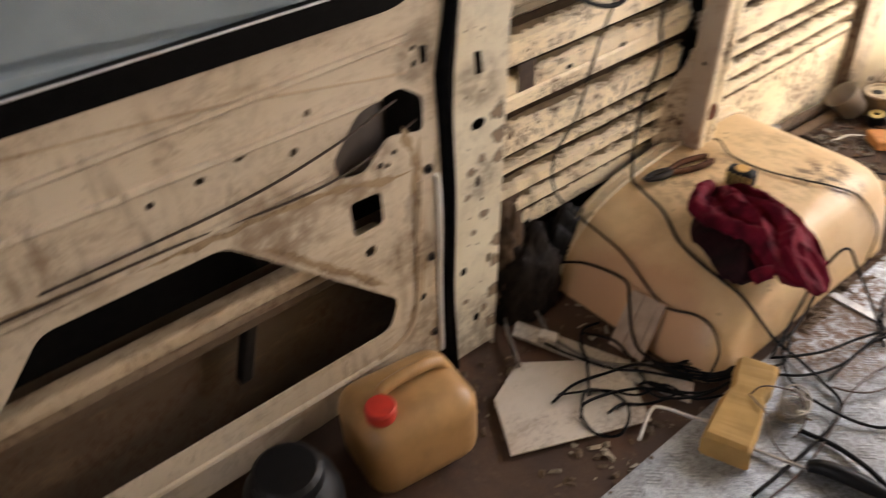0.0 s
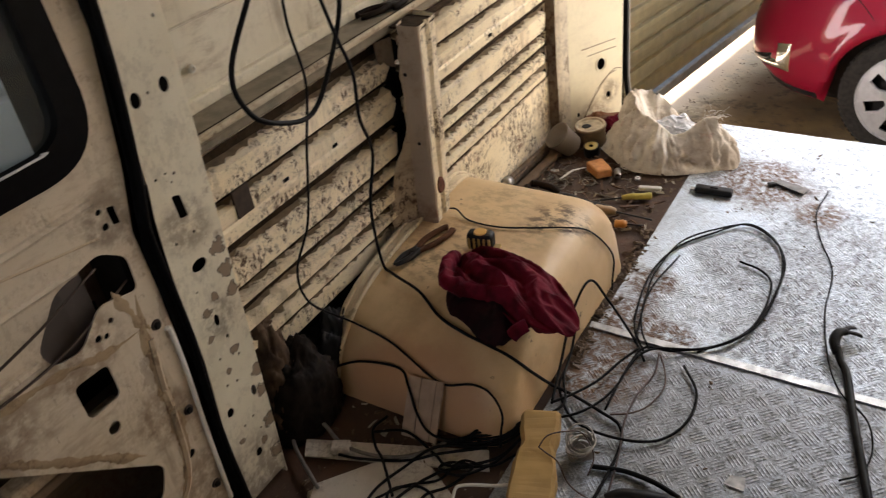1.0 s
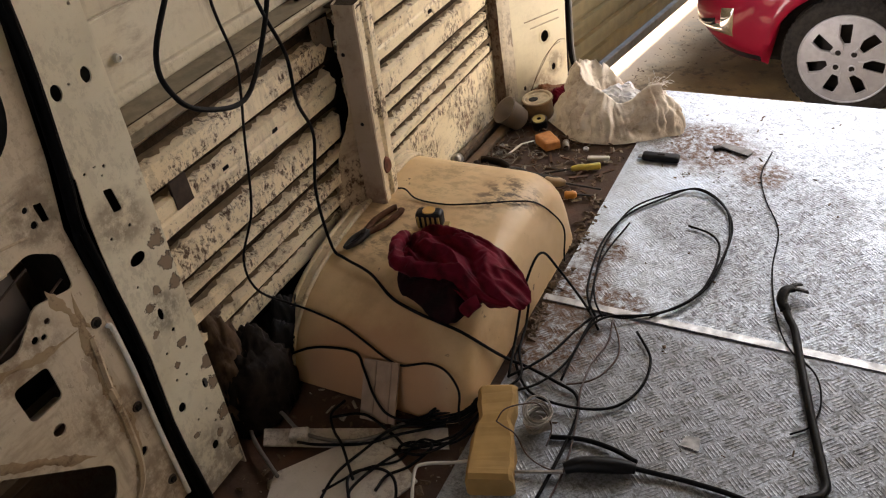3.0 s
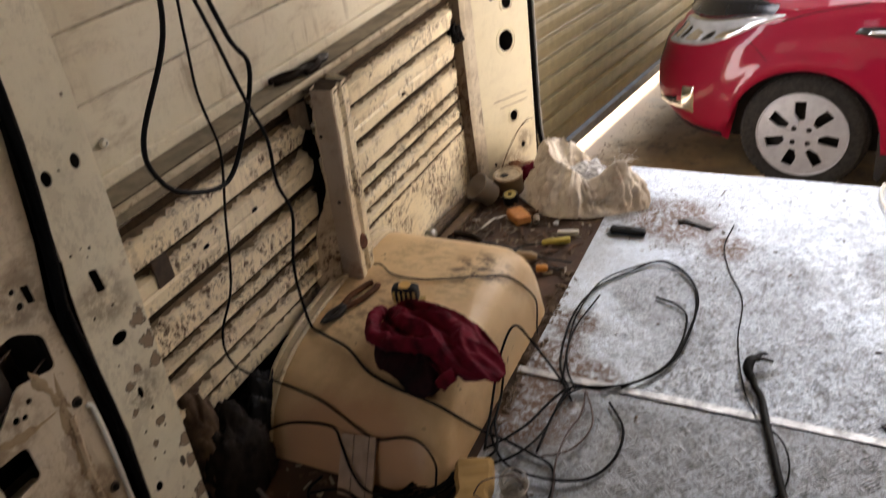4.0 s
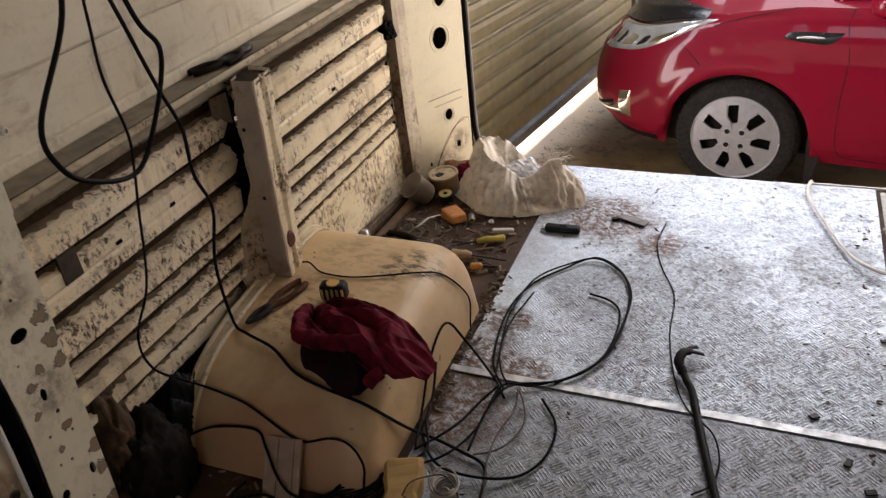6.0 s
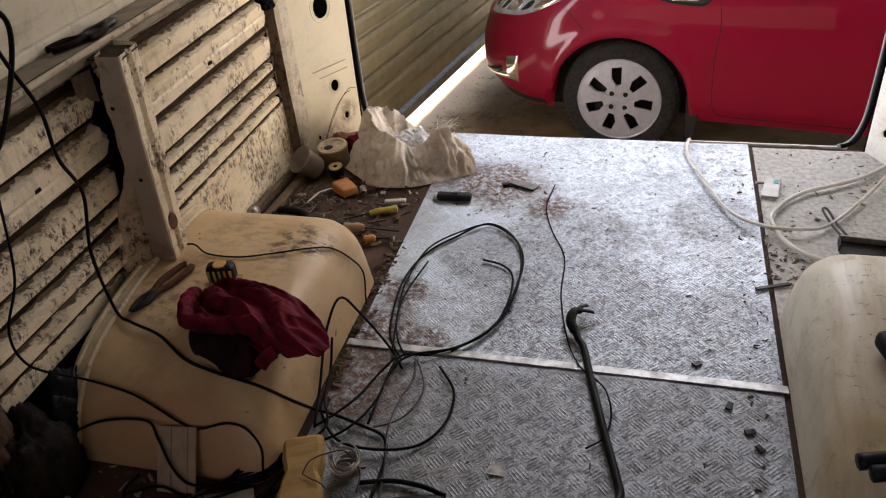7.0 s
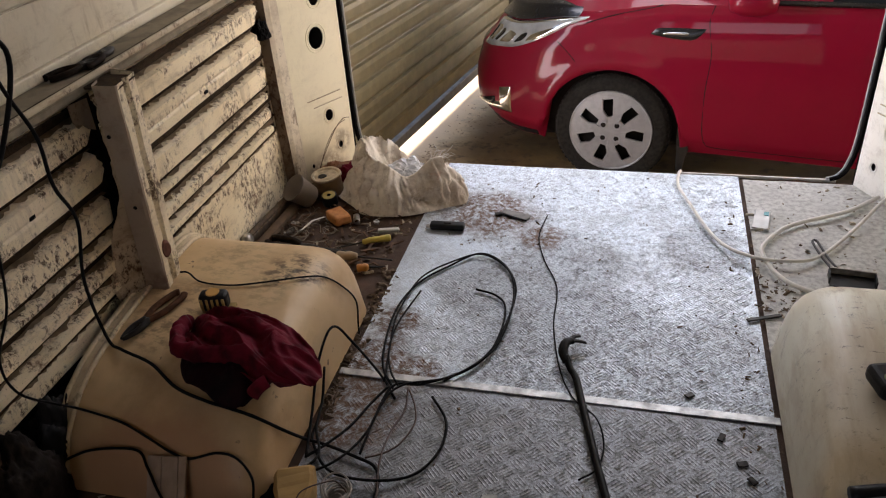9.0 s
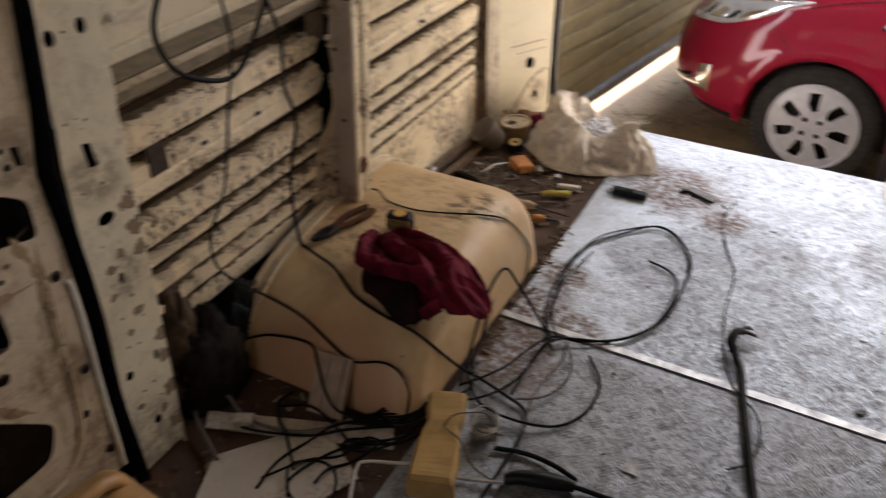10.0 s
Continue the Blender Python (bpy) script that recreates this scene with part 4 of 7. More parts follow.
def arch_cover(side, mat, rim_mat, x_in, label):
    """A rounded plastic tub over the wheel arch, with a double rim against the wall."""
    x_out, y0, y1 = 0.903, ARCH_Y0, ARCH_Y1
    levels = []
    for (a, fa, ia, ba), (b, fb, ib, bb) in zip(ARCH, ARCH[1:]):
        for t in (0.0, 0.34, 0.67):
            levels.append(tuple(p + (q - p) * t for p, q in zip((a, fa, ia, ba), (b, fb, ib, bb))))
    levels.append(ARCH[-1])
    bm = bmesh.new()
    rows = []
    for z, f, i, b in levels:
        ya, yb, xi = y0 + f, y1 - b, x_in + i
        ra, rb = 0.055 + 0.10 * f, 0.085 - 0.2 * i
        line = [(x_out + (xi + ra - x_out) * t, ya) for t in span(0, 1, 16)]
        line += [(xi + ra * (1 - math.sin(t)), ya + ra * (1 - math.cos(t))) for t in span(0, math.pi / 2, 10)[1:]]
        line += [(xi, ya + ra + (yb - rb - ya - ra) * t) for t in span(0, 1, 22)[1:]]
        line += [(xi + rb * (1 - math.cos(t)), yb - rb * (1 - math.sin(t))) for t in span(0, math.pi / 2, 10)[1:]]
        line += [(xi + rb + (x_out - xi - rb) * t, yb) for t in span(0, 1, 16)[1:]]
        rows.append([bm.verts.new((side * x, y, z * arch_height(y) + 0.0025 * noise.noise((x * 7, y * 7, side * 3)) * z)) for x, y in line])
    for p, q in zip(rows, rows[1:]):
        for k in range(len(p) - 1):
            bm.faces.new((p[k], p[k + 1], q[k + 1], q[k]))
    top, n = rows[-1], len(rows[-1])
    for k in range(n // 2):
        a, b, c, d = top[k], top[k + 1], top[n - 2 - k], top[n - 1 - k]
        if b is c:
            bm.faces.new((a, b, d))
        else:
            bm.faces.new((a, b, c, d))
    th = thing("wheel_arch_cover", label, "wheel arch cover", "wheel arch covers")
    part("shell", bm, mat, th, smooth=True)
    edge = [(y0 + f, z * arch_height(y0 + f)) for z, f, i, b in levels[1:]] + [(y1 - b, z * arch_height(y1 - b)) for z, f, i, b in levels[:4:-1]]
    part("flange", grid_mesh(range(len(edge)), (0.0, 0.5, 1.0), lambda k, q: (side * (x_out - 0.004 + 0.030 * q), edge[k][0], edge[k][1] + 0.004 + 0.004 * q)), rim_mat, th, smooth=True)
    for dx, dz, r in ((0.001, 0.005, 0.0055), (0.026, 0.009, 0.0055)):
        part("rim", tube(bmesh.new(), [(side * (x_out + dx), y, z + dz) for y, z in edge], r, 8, 1), rim_mat, th, smooth=True)
    return th


M_PALERIM = dirty_paint("pale_worn_plastic", (0.74, 0.62, 0.42), 0.45, 0.1, 0.45, 0.35, 0.0, 0.3)
arch_cover(-1, M_COVER, M_PALERIM, 0.488, "yellowed plastic wheel arch cover stained with oil")
arch_cover(1, M_COVER2, M_COVER2, 0.480, "milky white plastic wheel arch cover with dirt")

# ---- garage round the van ----
GROUND = -0.86
GARAGE = Matrix.Translation((0.0, 3.56, GROUND)) @ pose(0, 0, 0, -2.5, 0, -8)


def ground_material():
    m = Mat("dusty_concrete", (0.34, 0.285, 0.20), 0.85)
    m.over(m.ramp(m.noise(2.2, 6.0, 0.65), 0.4, 0.7), (0.26, 0.215, 0.15))
    m.over(m.spot((1.25, -0.5, 0.0), 2.75, 0.08, 3.0), (0.21, 0.128, 0.044))
    m.over(m.mul(m.spot((1.25, -0.5, 0.0), 2.65, 0.15, 3.0), m.ramp(m.noise(3.2, 6.0, 0.65, offset=1.0), 0.4, 0.62)), (0.14, 0.086, 0.034))
    m.over(m.ramp(m.noise(9.0, 6.0, 0.7, offset=5.0), 0.54, 0.64, 0, 0.75), (0.08, 0.052, 0.024))
    m.over(m.ramp(m.noise(70.0, 4.0, 0.7, offset=2.0), 0.55, 0.7, 0, 0.4), (0.26, 0.19, 0.10))
    # Paler ground along the shutter line, with a ragged inner edge.
    sep = m.t.nodes.new("ShaderNodeSeparateXYZ")
    m.t.links.new(m.co, sep.inputs[0])
    fringe = m.mul(sep.outputs[0], m.mul(m.noise(5.0, 8.0, 0.72, offset=16.0), 0.85), "ADD_RAW")
    m.over(m.ramp(fringe, -0.70, -0.58, 0.9, 0.0), (0.40, 0.30, 0.185))
    m.bump(m.noise(50.0, 6.0, 0.7), 0.4, 0.006)
    m.rough(m.noise(5.0, 4.0, offset=3.0), 0.6, 0.95)
    return m.m


M_GROUND = ground_material()
one("ground", grid_mesh(span(-60, 60, 24), span(-60, 60, 24), lambda x, y: (x, y, 0)), M_GROUND, "dusty brown concrete ground with oil stains", "ground", kind="structure", at=GARAGE)
M_SLAT = plain("tan_painted_steel", (0.168, 0.140, 0.076), 0.42, 0.0, 0.25, 14, 0.08)
M_GWALL = plain("garage_wall_plaster", (0.42, 0.38, 0.30), 0.85, 0, 0.25, 6, 0.3, 0.004)
M_GCEIL = plain("garage_ceiling_board", (0.30, 0.285, 0.25), 0.85, 0, 0.2, 5)
M_GREYSTEEL = plain("dark_steel_guide", (0.15, 0.135, 0.11), 0.5, 0.6, 0.3, 20)

# roller shutter that hangs a little above the ground
SX = -1.19
shutter = thing("roller_shutter", "tan ribbed roller shutter hanging just above the ground", "roller shutter", at=GARAGE)
slat_pitch = 0.105


def slat_mesh(y0, y1):
    prof = [(0.0, 0.0), (0.002, 0.006), (0.022, 0.011), (0.026, 0.030), (0.026, 0.070), (0.022, 0.092), (0.004, 0.097), (0.0, 0.105)]
    bm = grid_mesh(prof, [y0, y1], lambda p, y: (p[0], y, p[1]))
    bmesh.ops.solidify(bm, geom=list(bm.faces), thickness=0.003)
    return bm


slat = part("slat", slat_mesh(-0.9, 1.98), M_SLAT, shutter, at=pose(SX, 0, 0.21))
for i in range(1, 26):
    s2 = slat.copy()
    scene.collection.objects.link(s2)
    s2.matrix_basis = pose(SX, 0, 0.21 + i * slat_pitch)
part("bottom_rail", boxed(SX - 0.02, SX + 0.03, -0.9, 1.98, 0.140, 0.197, 0.006), M_GREYSTEEL, shutter, "dark bottom rail")
part("guide_channel", boxed(SX - 0.05, SX + 0.06, 1.98, 2.06, 0.0, 3.0, 0.006), M_GREYSTEEL, shutter)
part("guide_channel", boxed(SX - 0.05, SX + 0.06, -0.98, -0.9, 0.0, 3.0, 0.006), M_GREYSTEEL, shutter)

# Out of view; added to stop sun that came in over the shutter.
one("sun_block", boxed(SX - 0.25, SX + 0.28, -0.98, 2.06, 2.88, 3.5, 0.01), M_GCEIL, "unseen block over the roller shutter that keeps the sun out", "shutter box", kind="structure", at=GARAGE)

# walls: shutter's, beside the van, far, right and front; openings added out of view
one("wall_shutter_side", boxed(SX - 0.25, SX - 0.02, 2.06, 6.4, 0.0, 3.5), plain("ochre_wall_panel", (0.055, 0.043, 0.024), 0.7, 0, 0.25, 8), "ochre painted garage wall beside the shutter", "wall", kind="structure", at=GARAGE)
CLAD = plain("grey_profiled_sheet", (0.42, 0.44, 0.45), 0.5, 0.1, 0.2, 6, 0.1)
clad_z = []
for i in range(22):
    z = i * 0.17
    clad_z += [(z, 0.0), (z + 0.135, 0.0), (z + 0.142, -0.022), (z + 0.162, -0.022)]
# Stops short of the shutter: the unseen gap is left for a fill lamp.
one("wall_beside_van", grid_mesh(clad_z, [-7.6, -1.95], lambda p, y: (SX - 0.06 + p[1], y, p[0])), CLAD, "grey horizontally profiled garage door beside the van", "wall", kind="structure", at=GARAGE)
one("wall_far", sheet([(-1.4, 0), (8, 0), (8, 3.5), (-1.4, 3.5)], [[(2.2, 0.05), (6.6, 0.05), (6.6, 3.1), (2.2, 3.1)]], lambda u, v: (u, 6.2, v), (0, 0.2, 0)), M_GWALL, "unseen plastered far garage wall with an opening added for light", "wall", kind="structure", at=GARAGE)
one("wall_right_side", sheet([(-7.6, 0), (6.4, 0), (6.4, 3.5), (-7.6, 3.5)], [[(-1.6, 0.05), (3.6, 0.05), (3.6, 3.1), (-1.6, 3.1)]], lambda u, v: (7.6, u, v), (0.2, 0, 0)), M_GWALL, "plastered garage wall with an open doorway", "wall", kind="structure", at=GARAGE)
one("wall_garage_front", sheet([(-1.4, 0), (8, 0), (8, 3.5), (-1.4, 3.5)], [[(-1.3, 0.05), (2.4, 0.05), (2.4, 3.0), (-1.3, 3.0)]], lambda u, v: (u, -7.6, v), (0, -0.2, 0)), M_GWALL, "unseen plastered garage wall with an opening added at the front", "wall", kind="structure", at=GARAGE)
one("garage_ceiling", sheet([(-1.6, -7.8), (8, -7.8), (8, 6.4), (-1.6, 6.4)], [[(-1.1, 0.2), (2.1, 0.2), (2.1, 3.6), (-1.1, 3.6)]], lambda u, v: (u, v, 3.5), (0, 0, 0.12)), M_GCEIL, "pale garage ceiling with a skylight opening", "ceiling", kind="structure", at=GARAGE)

def roof_sheet():
    """An unseen opaque corrugated sheet over the skylight opening, to stop direct sun."""
    return grid_mesh(span(-1.3, 2.3, 72), [0.0, 1.9, 3.8], lambda x, y: (x, y, 3.66 + 0.018 * math.sin(x * 42)))


one("skylight_sun_cover", roof_sheet(), plain("milky_roof_sheet", (0.72, 0.74, 0.74), 0.5, 0, 0.15, 8, 0.1), "unseen corrugated plastic sheet that keeps direct sun out of the skylight", "skylight", kind="structure", smooth=True, at=GARAGE)

# ---- red car ----
def car_paint():
    m = Mat("red_car_paint", (0.185, 0.003, 0.0165), 0.5)
    m.over(m.ramp(m.noise(5.0, 5.0), 0.45, 0.75, 0, 0.35), (0.14, 0.003, 0.012))
    m.bump(m.noise(6.0, 2.0), 0.012, 0.01)
    m.set(Coat_Weight=0.36, Coat_Roughness=0.03, Specular_IOR_Level=0.08)
    return m.m


M_RED = car_paint()
M_TYRE = plain("dusty_tyre_rubber", (0.019, 0.016, 0.0125), 0.85, 0, 0.6, 60, 0.6, 0.003, Specular_IOR_Level=0.2)
M_HUB = plain("silver_hubcap_plastic", (0.33, 0.325, 0.325), 0.36, 0.4, 0.15, 30, 0.05)
M_BLACKP = plain("black_trim_plastic", (0.012, 0.012, 0.013), 0.22, 0, 0.2, 30, 0.03)
M_CHROME = plain("chrome_trim", (0.75, 0.75, 0.75), 0.14, 1.0, 0.1, 30, 0.02)
M_DARKGLASS = plain("dark_car_glass", (0.02, 0.024, 0.026), 0.04, 0.0, 0.1, 10, 0.0)
# Pale blotchy base: the windscreen's bright reflection is painted in.
M_SCREEN = plain("painted_reflection_glass", (0.36, 0.42, 0.42), 0.05, 0.0, 0.65, 5, 0.0)
M_LENS = plain("clear_lamp_lens", (0.50, 0.52, 0.54), 0.08, 0.5, 0.35, 9, 0.03)


NOSE = ((0.0, -0.82), (0.22, -0.90), (0.45, -0.90), (0.72, -0.86), (0.9, -0.77), (1.0, -0.68))
INSET = ((0.0, 0.06), (0.12, 0.02), (0.4, 0.004), (0.62, 0.0), (0.8, 0.008), (0.92, 0.026), (1.0, 0.06))
TOPZ = ((-0.86, 0.775), (-0.6, 0.85), (-0.2, 0.91), (0.3, 0.965), (1.0, 0.985), (2.4, 1.0), (3.5, 1.02))
HALF, CORNER = 0.85, 0.80


def car_xy(a, k):
    """Plan of the body at height share k: a from 0 (nose centre) to 1 (where the flank begins), beyond that metres along the flank."""
    xf, ins = lerp_table(NOSE, k), lerp_table(INSET, k)
    if a <= 1:
        t = a * math.pi / 2
        e = 2 / 3.0
        return xf + CORNER * (1 - math.cos(t) ** e), HALF - (HALF - ins) * math.sin(t) ** e
    x = xf + CORNER + (a - 1)
    back = sstep(2.7, 3.5, x)
    return x, ins + 0.35 * back * back


def car_arch(x):
    z = 0.0
    for xw in (0.0, 2.57):
        if abs(x - xw) < 0.352:
            z = max(z, 0.31 + 0.335 / 0.352 * math.sqrt(0.352 ** 2 - (x - xw) ** 2))
    return z


def car_surface(a, k, off=0.0):
    x, y = car_xy(a, k)
    zb, zt = 0.225 - 0.01 * sstep(0.5, 2, x) + 0.03 * sstep(-0.5, -0.9, x), lerp_table(TOPZ, x)
    z = max(zb + (zt - zb) * k, car_arch(x))
    flare = 0.014 * math.exp(-((math.hypot(x, z - 0.31) - 0.37) / 0.04) ** 2) + 0.014 * math.exp(-((math.hypot(x - 2.57, z - 0.31) - 0.37) / 0.04) ** 2)
    y -= flare if a > 0.8 else 0
    if off:
        x2, y2 = car_xy(a + 0.01, k)
        x1, y1 = car_xy(max(0, a - 0.01), k)
        n = Vector((y2 - y1, -(x2 - x1), 0))
        n.normalize()
        x, y = x + n.x * off, y + n.y * off
    return (x, y, z)


def a_of(x, k):
    """The plan parameter at which the flank reaches x."""
    lo, hi = 0.0, 6.0
    for _ in range(40):
        mid = (lo + hi) / 2
        if car_xy(mid, k)[0] < x:
            lo = mid
        else:
            hi = mid
    return lo


car = thing("car", "glossy red saloon car parked nose to the shutter", "car", at=GARAGE @ pose(0, 0, 0))
A_END = 1 + 3.5 - 0.2
arch_x = [xw + 0.352 * math.cos(t) for xw in (0.0, 2.57) for t in span(0, math.pi, 40)]
a_list = sorted(set(span(0, 1, 34)) | set(round(a, 4) for a in span(1.0, A_END, 60)) | {a_of(x, 0.3) for x in arch_x})
k_list = [0, 0.04, 0.08, 0.12, 0.18, 0.26, 0.34, 0.42, 0.5, 0.56, 0.62, 0.66, 0.70, 0.74, 0.80, 0.86, 0.9, 0.94, 0.97, 1.0]
for flip in (False, True):
    bm = grid_mesh(a_list, k_list, lambda a, k: car_surface(a, k))
    if flip:
        for v in bm.verts:
            v.co.y = 2 * HALF - v.co.y
    part("body_side", bm, M_RED, car, smooth=True)


def hood_z(x, y):
    t = min(1.0, abs(y - HALF) / 0.8)
    return lerp_table(TOPZ, x) + 0.125 * (1 - t ** 2) * sstep(-0.78, -0.25, x) + 0.010 * math.exp(-((t - 0.62) / 0.09) ** 2)


edge = [car_surface(a, 1.0) for a in a_list]
bm = bmesh.new()
rows = [[bm.verts.new((x, y + (2 * HALF - 2 * y) * s, hood_z(x, y + (2 * HALF - 2 * y) * s) if 0 < s < 1 else z)) for s in span(0, 1, 16)] for x, y, z in edge if x < 0.95]
for p, q in zip(rows, rows[1:]):
    for k in range(16):
        bm.faces.new((p[k], p[k + 1], q[k + 1], q[k]))
part("bonnet", bm, M_RED, car, smooth=True)
bm = bmesh.new()
rows = [[bm.verts.new((x, y + (2 * HALF - 2 * y) * s, z)) for s in (0, 0.5, 1)] for x, y, z in edge if x > 0.9]
for p, q in zip(rows, rows[1:]):
    for k in range(2):
        bm.faces.new((p[k], p[k + 1], q[k + 1], q[k]))
part("rear_deck", bm, M_RED, car, smooth=True)

# cabin: roof, pillars and panes
base_l = [(-0.10, HALF), (0.02, 0.42), (0.36, 0.13), (1.62, 0.075), (2.45, 0.085), (3.0, 0.16), (3.12, HALF)]
top_l = [(0.98, HALF), (1.04, 0.42), (1.12, 0.27), (1.62, 0.235), (2.2, 0.25), (2.45, 0.36), (2.5, HALF)]
for flip in (False, True):
    def mir(p):
        return (p[0], 2 * HALF - p[1], p[2]) if flip else p
    for i in range(6):
        b0, b1, t0, t1 = base_l[i], base_l[i + 1], top_l[i], top_l[i + 1]

        def cab(u, v, o=0.0):
            bx, by = b0[0] + (b1[0] - b0[0]) * u, b0[1] + (b1[1] - b0[1]) * u
            tx, ty = t0[0] + (t1[0] - t0[0]) * u, t0[1] + (t1[1] - t0[1]) * u
            zb, zt = hood_z(min(bx, 0.94), by) - 0.02 if bx < 0.94 else lerp_table(TOPZ, bx) - 0.01, 1.46 - 0.05 * ((ty - HALF) / 0.6) ** 2
            return mir((bx + (tx - bx) * v, by + (ty - by) * v - 0.012 * math.sin(v * math.pi) + (-o if not flip else -o), zb + (zt - zb) * v))
        part("cabin_panel", grid_mesh(span(0, 1, 4), span(0, 1, 6), lambda u, v: cab(u, v)), M_SCREEN if i < 2 else M_DARKGLASS if i in (2, 3, 5) else M_RED, car, smooth=True)
    part("roof_pillar", tube(bmesh.new(), [mir(p) for p in ((0.36, 0.14, 0.965), (0.75, 0.21, 1.22), (1.10, 0.30, 1.42), (1.62, 0.25, 1.44), (2.25, 0.27, 1.43), (2.75, 0.22, 1.2), (3.05, 0.17, 1.02))], 0.035, 8), M_RED, car, smooth=True)
    part("window_trim", tube(bmesh.new(), [mir(p) for p in ((0.55, 0.07, 0.985), (1.0, 0.055, 0.992), (1.62, 0.055, 1.0), (2.4, 0.065, 1.01))], 0.013, 6), M_BLACKP, car)
    part("centre_pillar", tube(bmesh.new(), [mir(p) for p in ((1.62, 0.07, 0.99), (1.63, 0.14, 1.2), (1.66, 0.24, 1.44))], 0.03, 6), M_BLACKP, car)
part("roof", grid_mesh(span(1.12, 2.5, 12), span(0, 1, 12), lambda x, s: (x, 0.25 + 0.12 * (sstep(1.3, 1.12, x) + sstep(2.3, 2.5, x)) + (2 * HALF - 0.5 - 0.24 * (sstep(1.3, 1.12, x) + sstep(2.3, 2.5, x))) * s, 1.41 + 0.06 * math.sin(s * math.pi) ** 0.7)), M_RED, car, smooth=True)
part("underbody", boxed(-0.55, 3.1, 0.24, 1.46, 0.17, 0.5, 0.03), M_CAVITY, car)
part("wheel_well", boxed(-0.40, 0.42, 0.10, 0.3, 0.30, 0.72), M_CAVITY, car)


def patch(name, a0, a1, lo, hi, off, mat, parent, label="", n=14, m=6, thick=0.0):
    """A piece that follows the body: lo(t) and hi(t) are its lower and upper height shares."""
    bm = grid_mesh(span(0, 1, n), span(0, 1, m), lambda t, s: car_surface(a0 + (a1 - a0) * t, lo(t) + (hi(t) - lo(t)) * s, off * (math.sin(math.pi * min(1, max(0, s))) ** 0.4 * math.sin(math.pi * t) ** 0.3 if thick == 0 else 1)))
    return part(name, bm, mat, parent, label, smooth=True)


# headlamp, fog lamp, badge, seams
hl = patch("headlamp", 0.33, 0.90, lambda t: 0.762 - 0.02 * math.sin(3.1 * t) + 0.185 * t ** 4, lambda t: 0.945 + 0.022 * t, 0.010, M_LENS, car, "clear headlamp with chrome reflector", 22, 8)
patch("reflector", 0.365, 0.395, lambda t: 0.785, lambda t: 0.905, 0.013, M_BLACKP, hl)
patch("reflector", 0.40, 0.465, lambda t: 0.78 - 0.01 * t, lambda t: 0.915, 0.014, M_CHROME, hl)
patch("reflector", 0.475, 0.525, lambda t: 0.775, lambda t: 0.905 - 0.02 * t, 0.013, M_BLACKP, hl)
patch("reflector", 0.535, 0.63, lambda t: 0.768 + 0.02 * t, lambda t: 0.90 - 0.02 * t, 0.015, M_CHROME, hl)
patch("reflector", 0.64, 0.70, lambda t: 0.782 + 0.03 * t, lambda t: 0.88 + 0.02 * t, 0.013, M_BLACKP, hl)
patch("reflector", 0.70, 0.83, lambda t: 0.805 + 0.07 * t * t, lambda t: 0.875 + 0.035 * t, 0.0135, M_CHROME, hl)
patch("lamp_edge", 0.36, 0.88, lambda t: 0.925 + 0.022 * t, lambda t: 0.942 + 0.022 * t, 0.013, M_CHROME, hl, "bright upper edge of the lamp")


def guard_at(t, q):
    """The deflector lies on the front of the bonnet, widest at the middle of the nose."""
    a = 0.06 + 0.80 * t
    if q < 0.34:
        x, y, z = car_surface(a, 0.945 + 0.025 * t + (0.055 - 0.025 * t) * q / 0.34, 0.016)
        return (x, y, z + 0.016 * q / 0.34)
    ex, ey, ez = car_surface(a, 1.0, 0.016)
    inward = (0.20 - 0.10 * t) * (q - 0.34) / 0.66 * (1 - t ** 5)
    x, y = ex + (0.15 - ex) * inward, ey + (HALF - ey) * inward
    return (x, y, max(ez, hood_z(x, y)) + 0.016 + 0.006 * math.sin(math.pi * q))


part("stone_guard", grid_mesh(span(0, 1, 28), span(0, 1, 8), guard_at), M_BLACKP, car, "glossy black bonnet stone guard", smooth=True)
patch("grille", 0.0, 0.26, lambda t: 0.52, lambda t: 0.80, 0.008, M_BLACKP, car)
fog = patch("fog_lamp", 0.36, 0.72, lambda t: 0.145 + 0.05 * t, lambda t: 0.19 + 0.09 * t, 0.012, M_CHROME, car, "chrome fog lamp surround")
patch("surround_end", 0.64, 0.72, lambda t: 0.19, lambda t: 0.40 + 0.03 * t, 0.013, M_CHROME, fog)
patch("fog_lens", 0.46, 0.60, lambda t: 0.205, lambda t: 0.23 + 0.07 * t, 0.016, M_BLACKP, fog)
patch("lower_lip", 0.0, 0.92, lambda t: 0.0, lambda t: 0.055, 0.006, M_BLACKP, car)
ba0, ba1 = a_of(0.17, 0.83), a_of(0.405, 0.83)
bad = patch("badge", ba0, ba1, lambda t: 0.79 + 0.04 * (1 - t) ** 2, lambda t: 0.865, 0.006, M_BLACKP, car, "black side badge with a bright centre")
patch("badge_bar", ba0 + 0.05, ba1 - 0.05, lambda t: 0.822, lambda t: 0.842, 0.009, M_CHROME, bad)


def seam(pts, r=0.0022):
    part("panel_gap", tube(bmesh.new(), [car_surface(a_of(x, k), k, 0.0005) for x, k in pts], r, 5, 4), M_CAVITY, car)


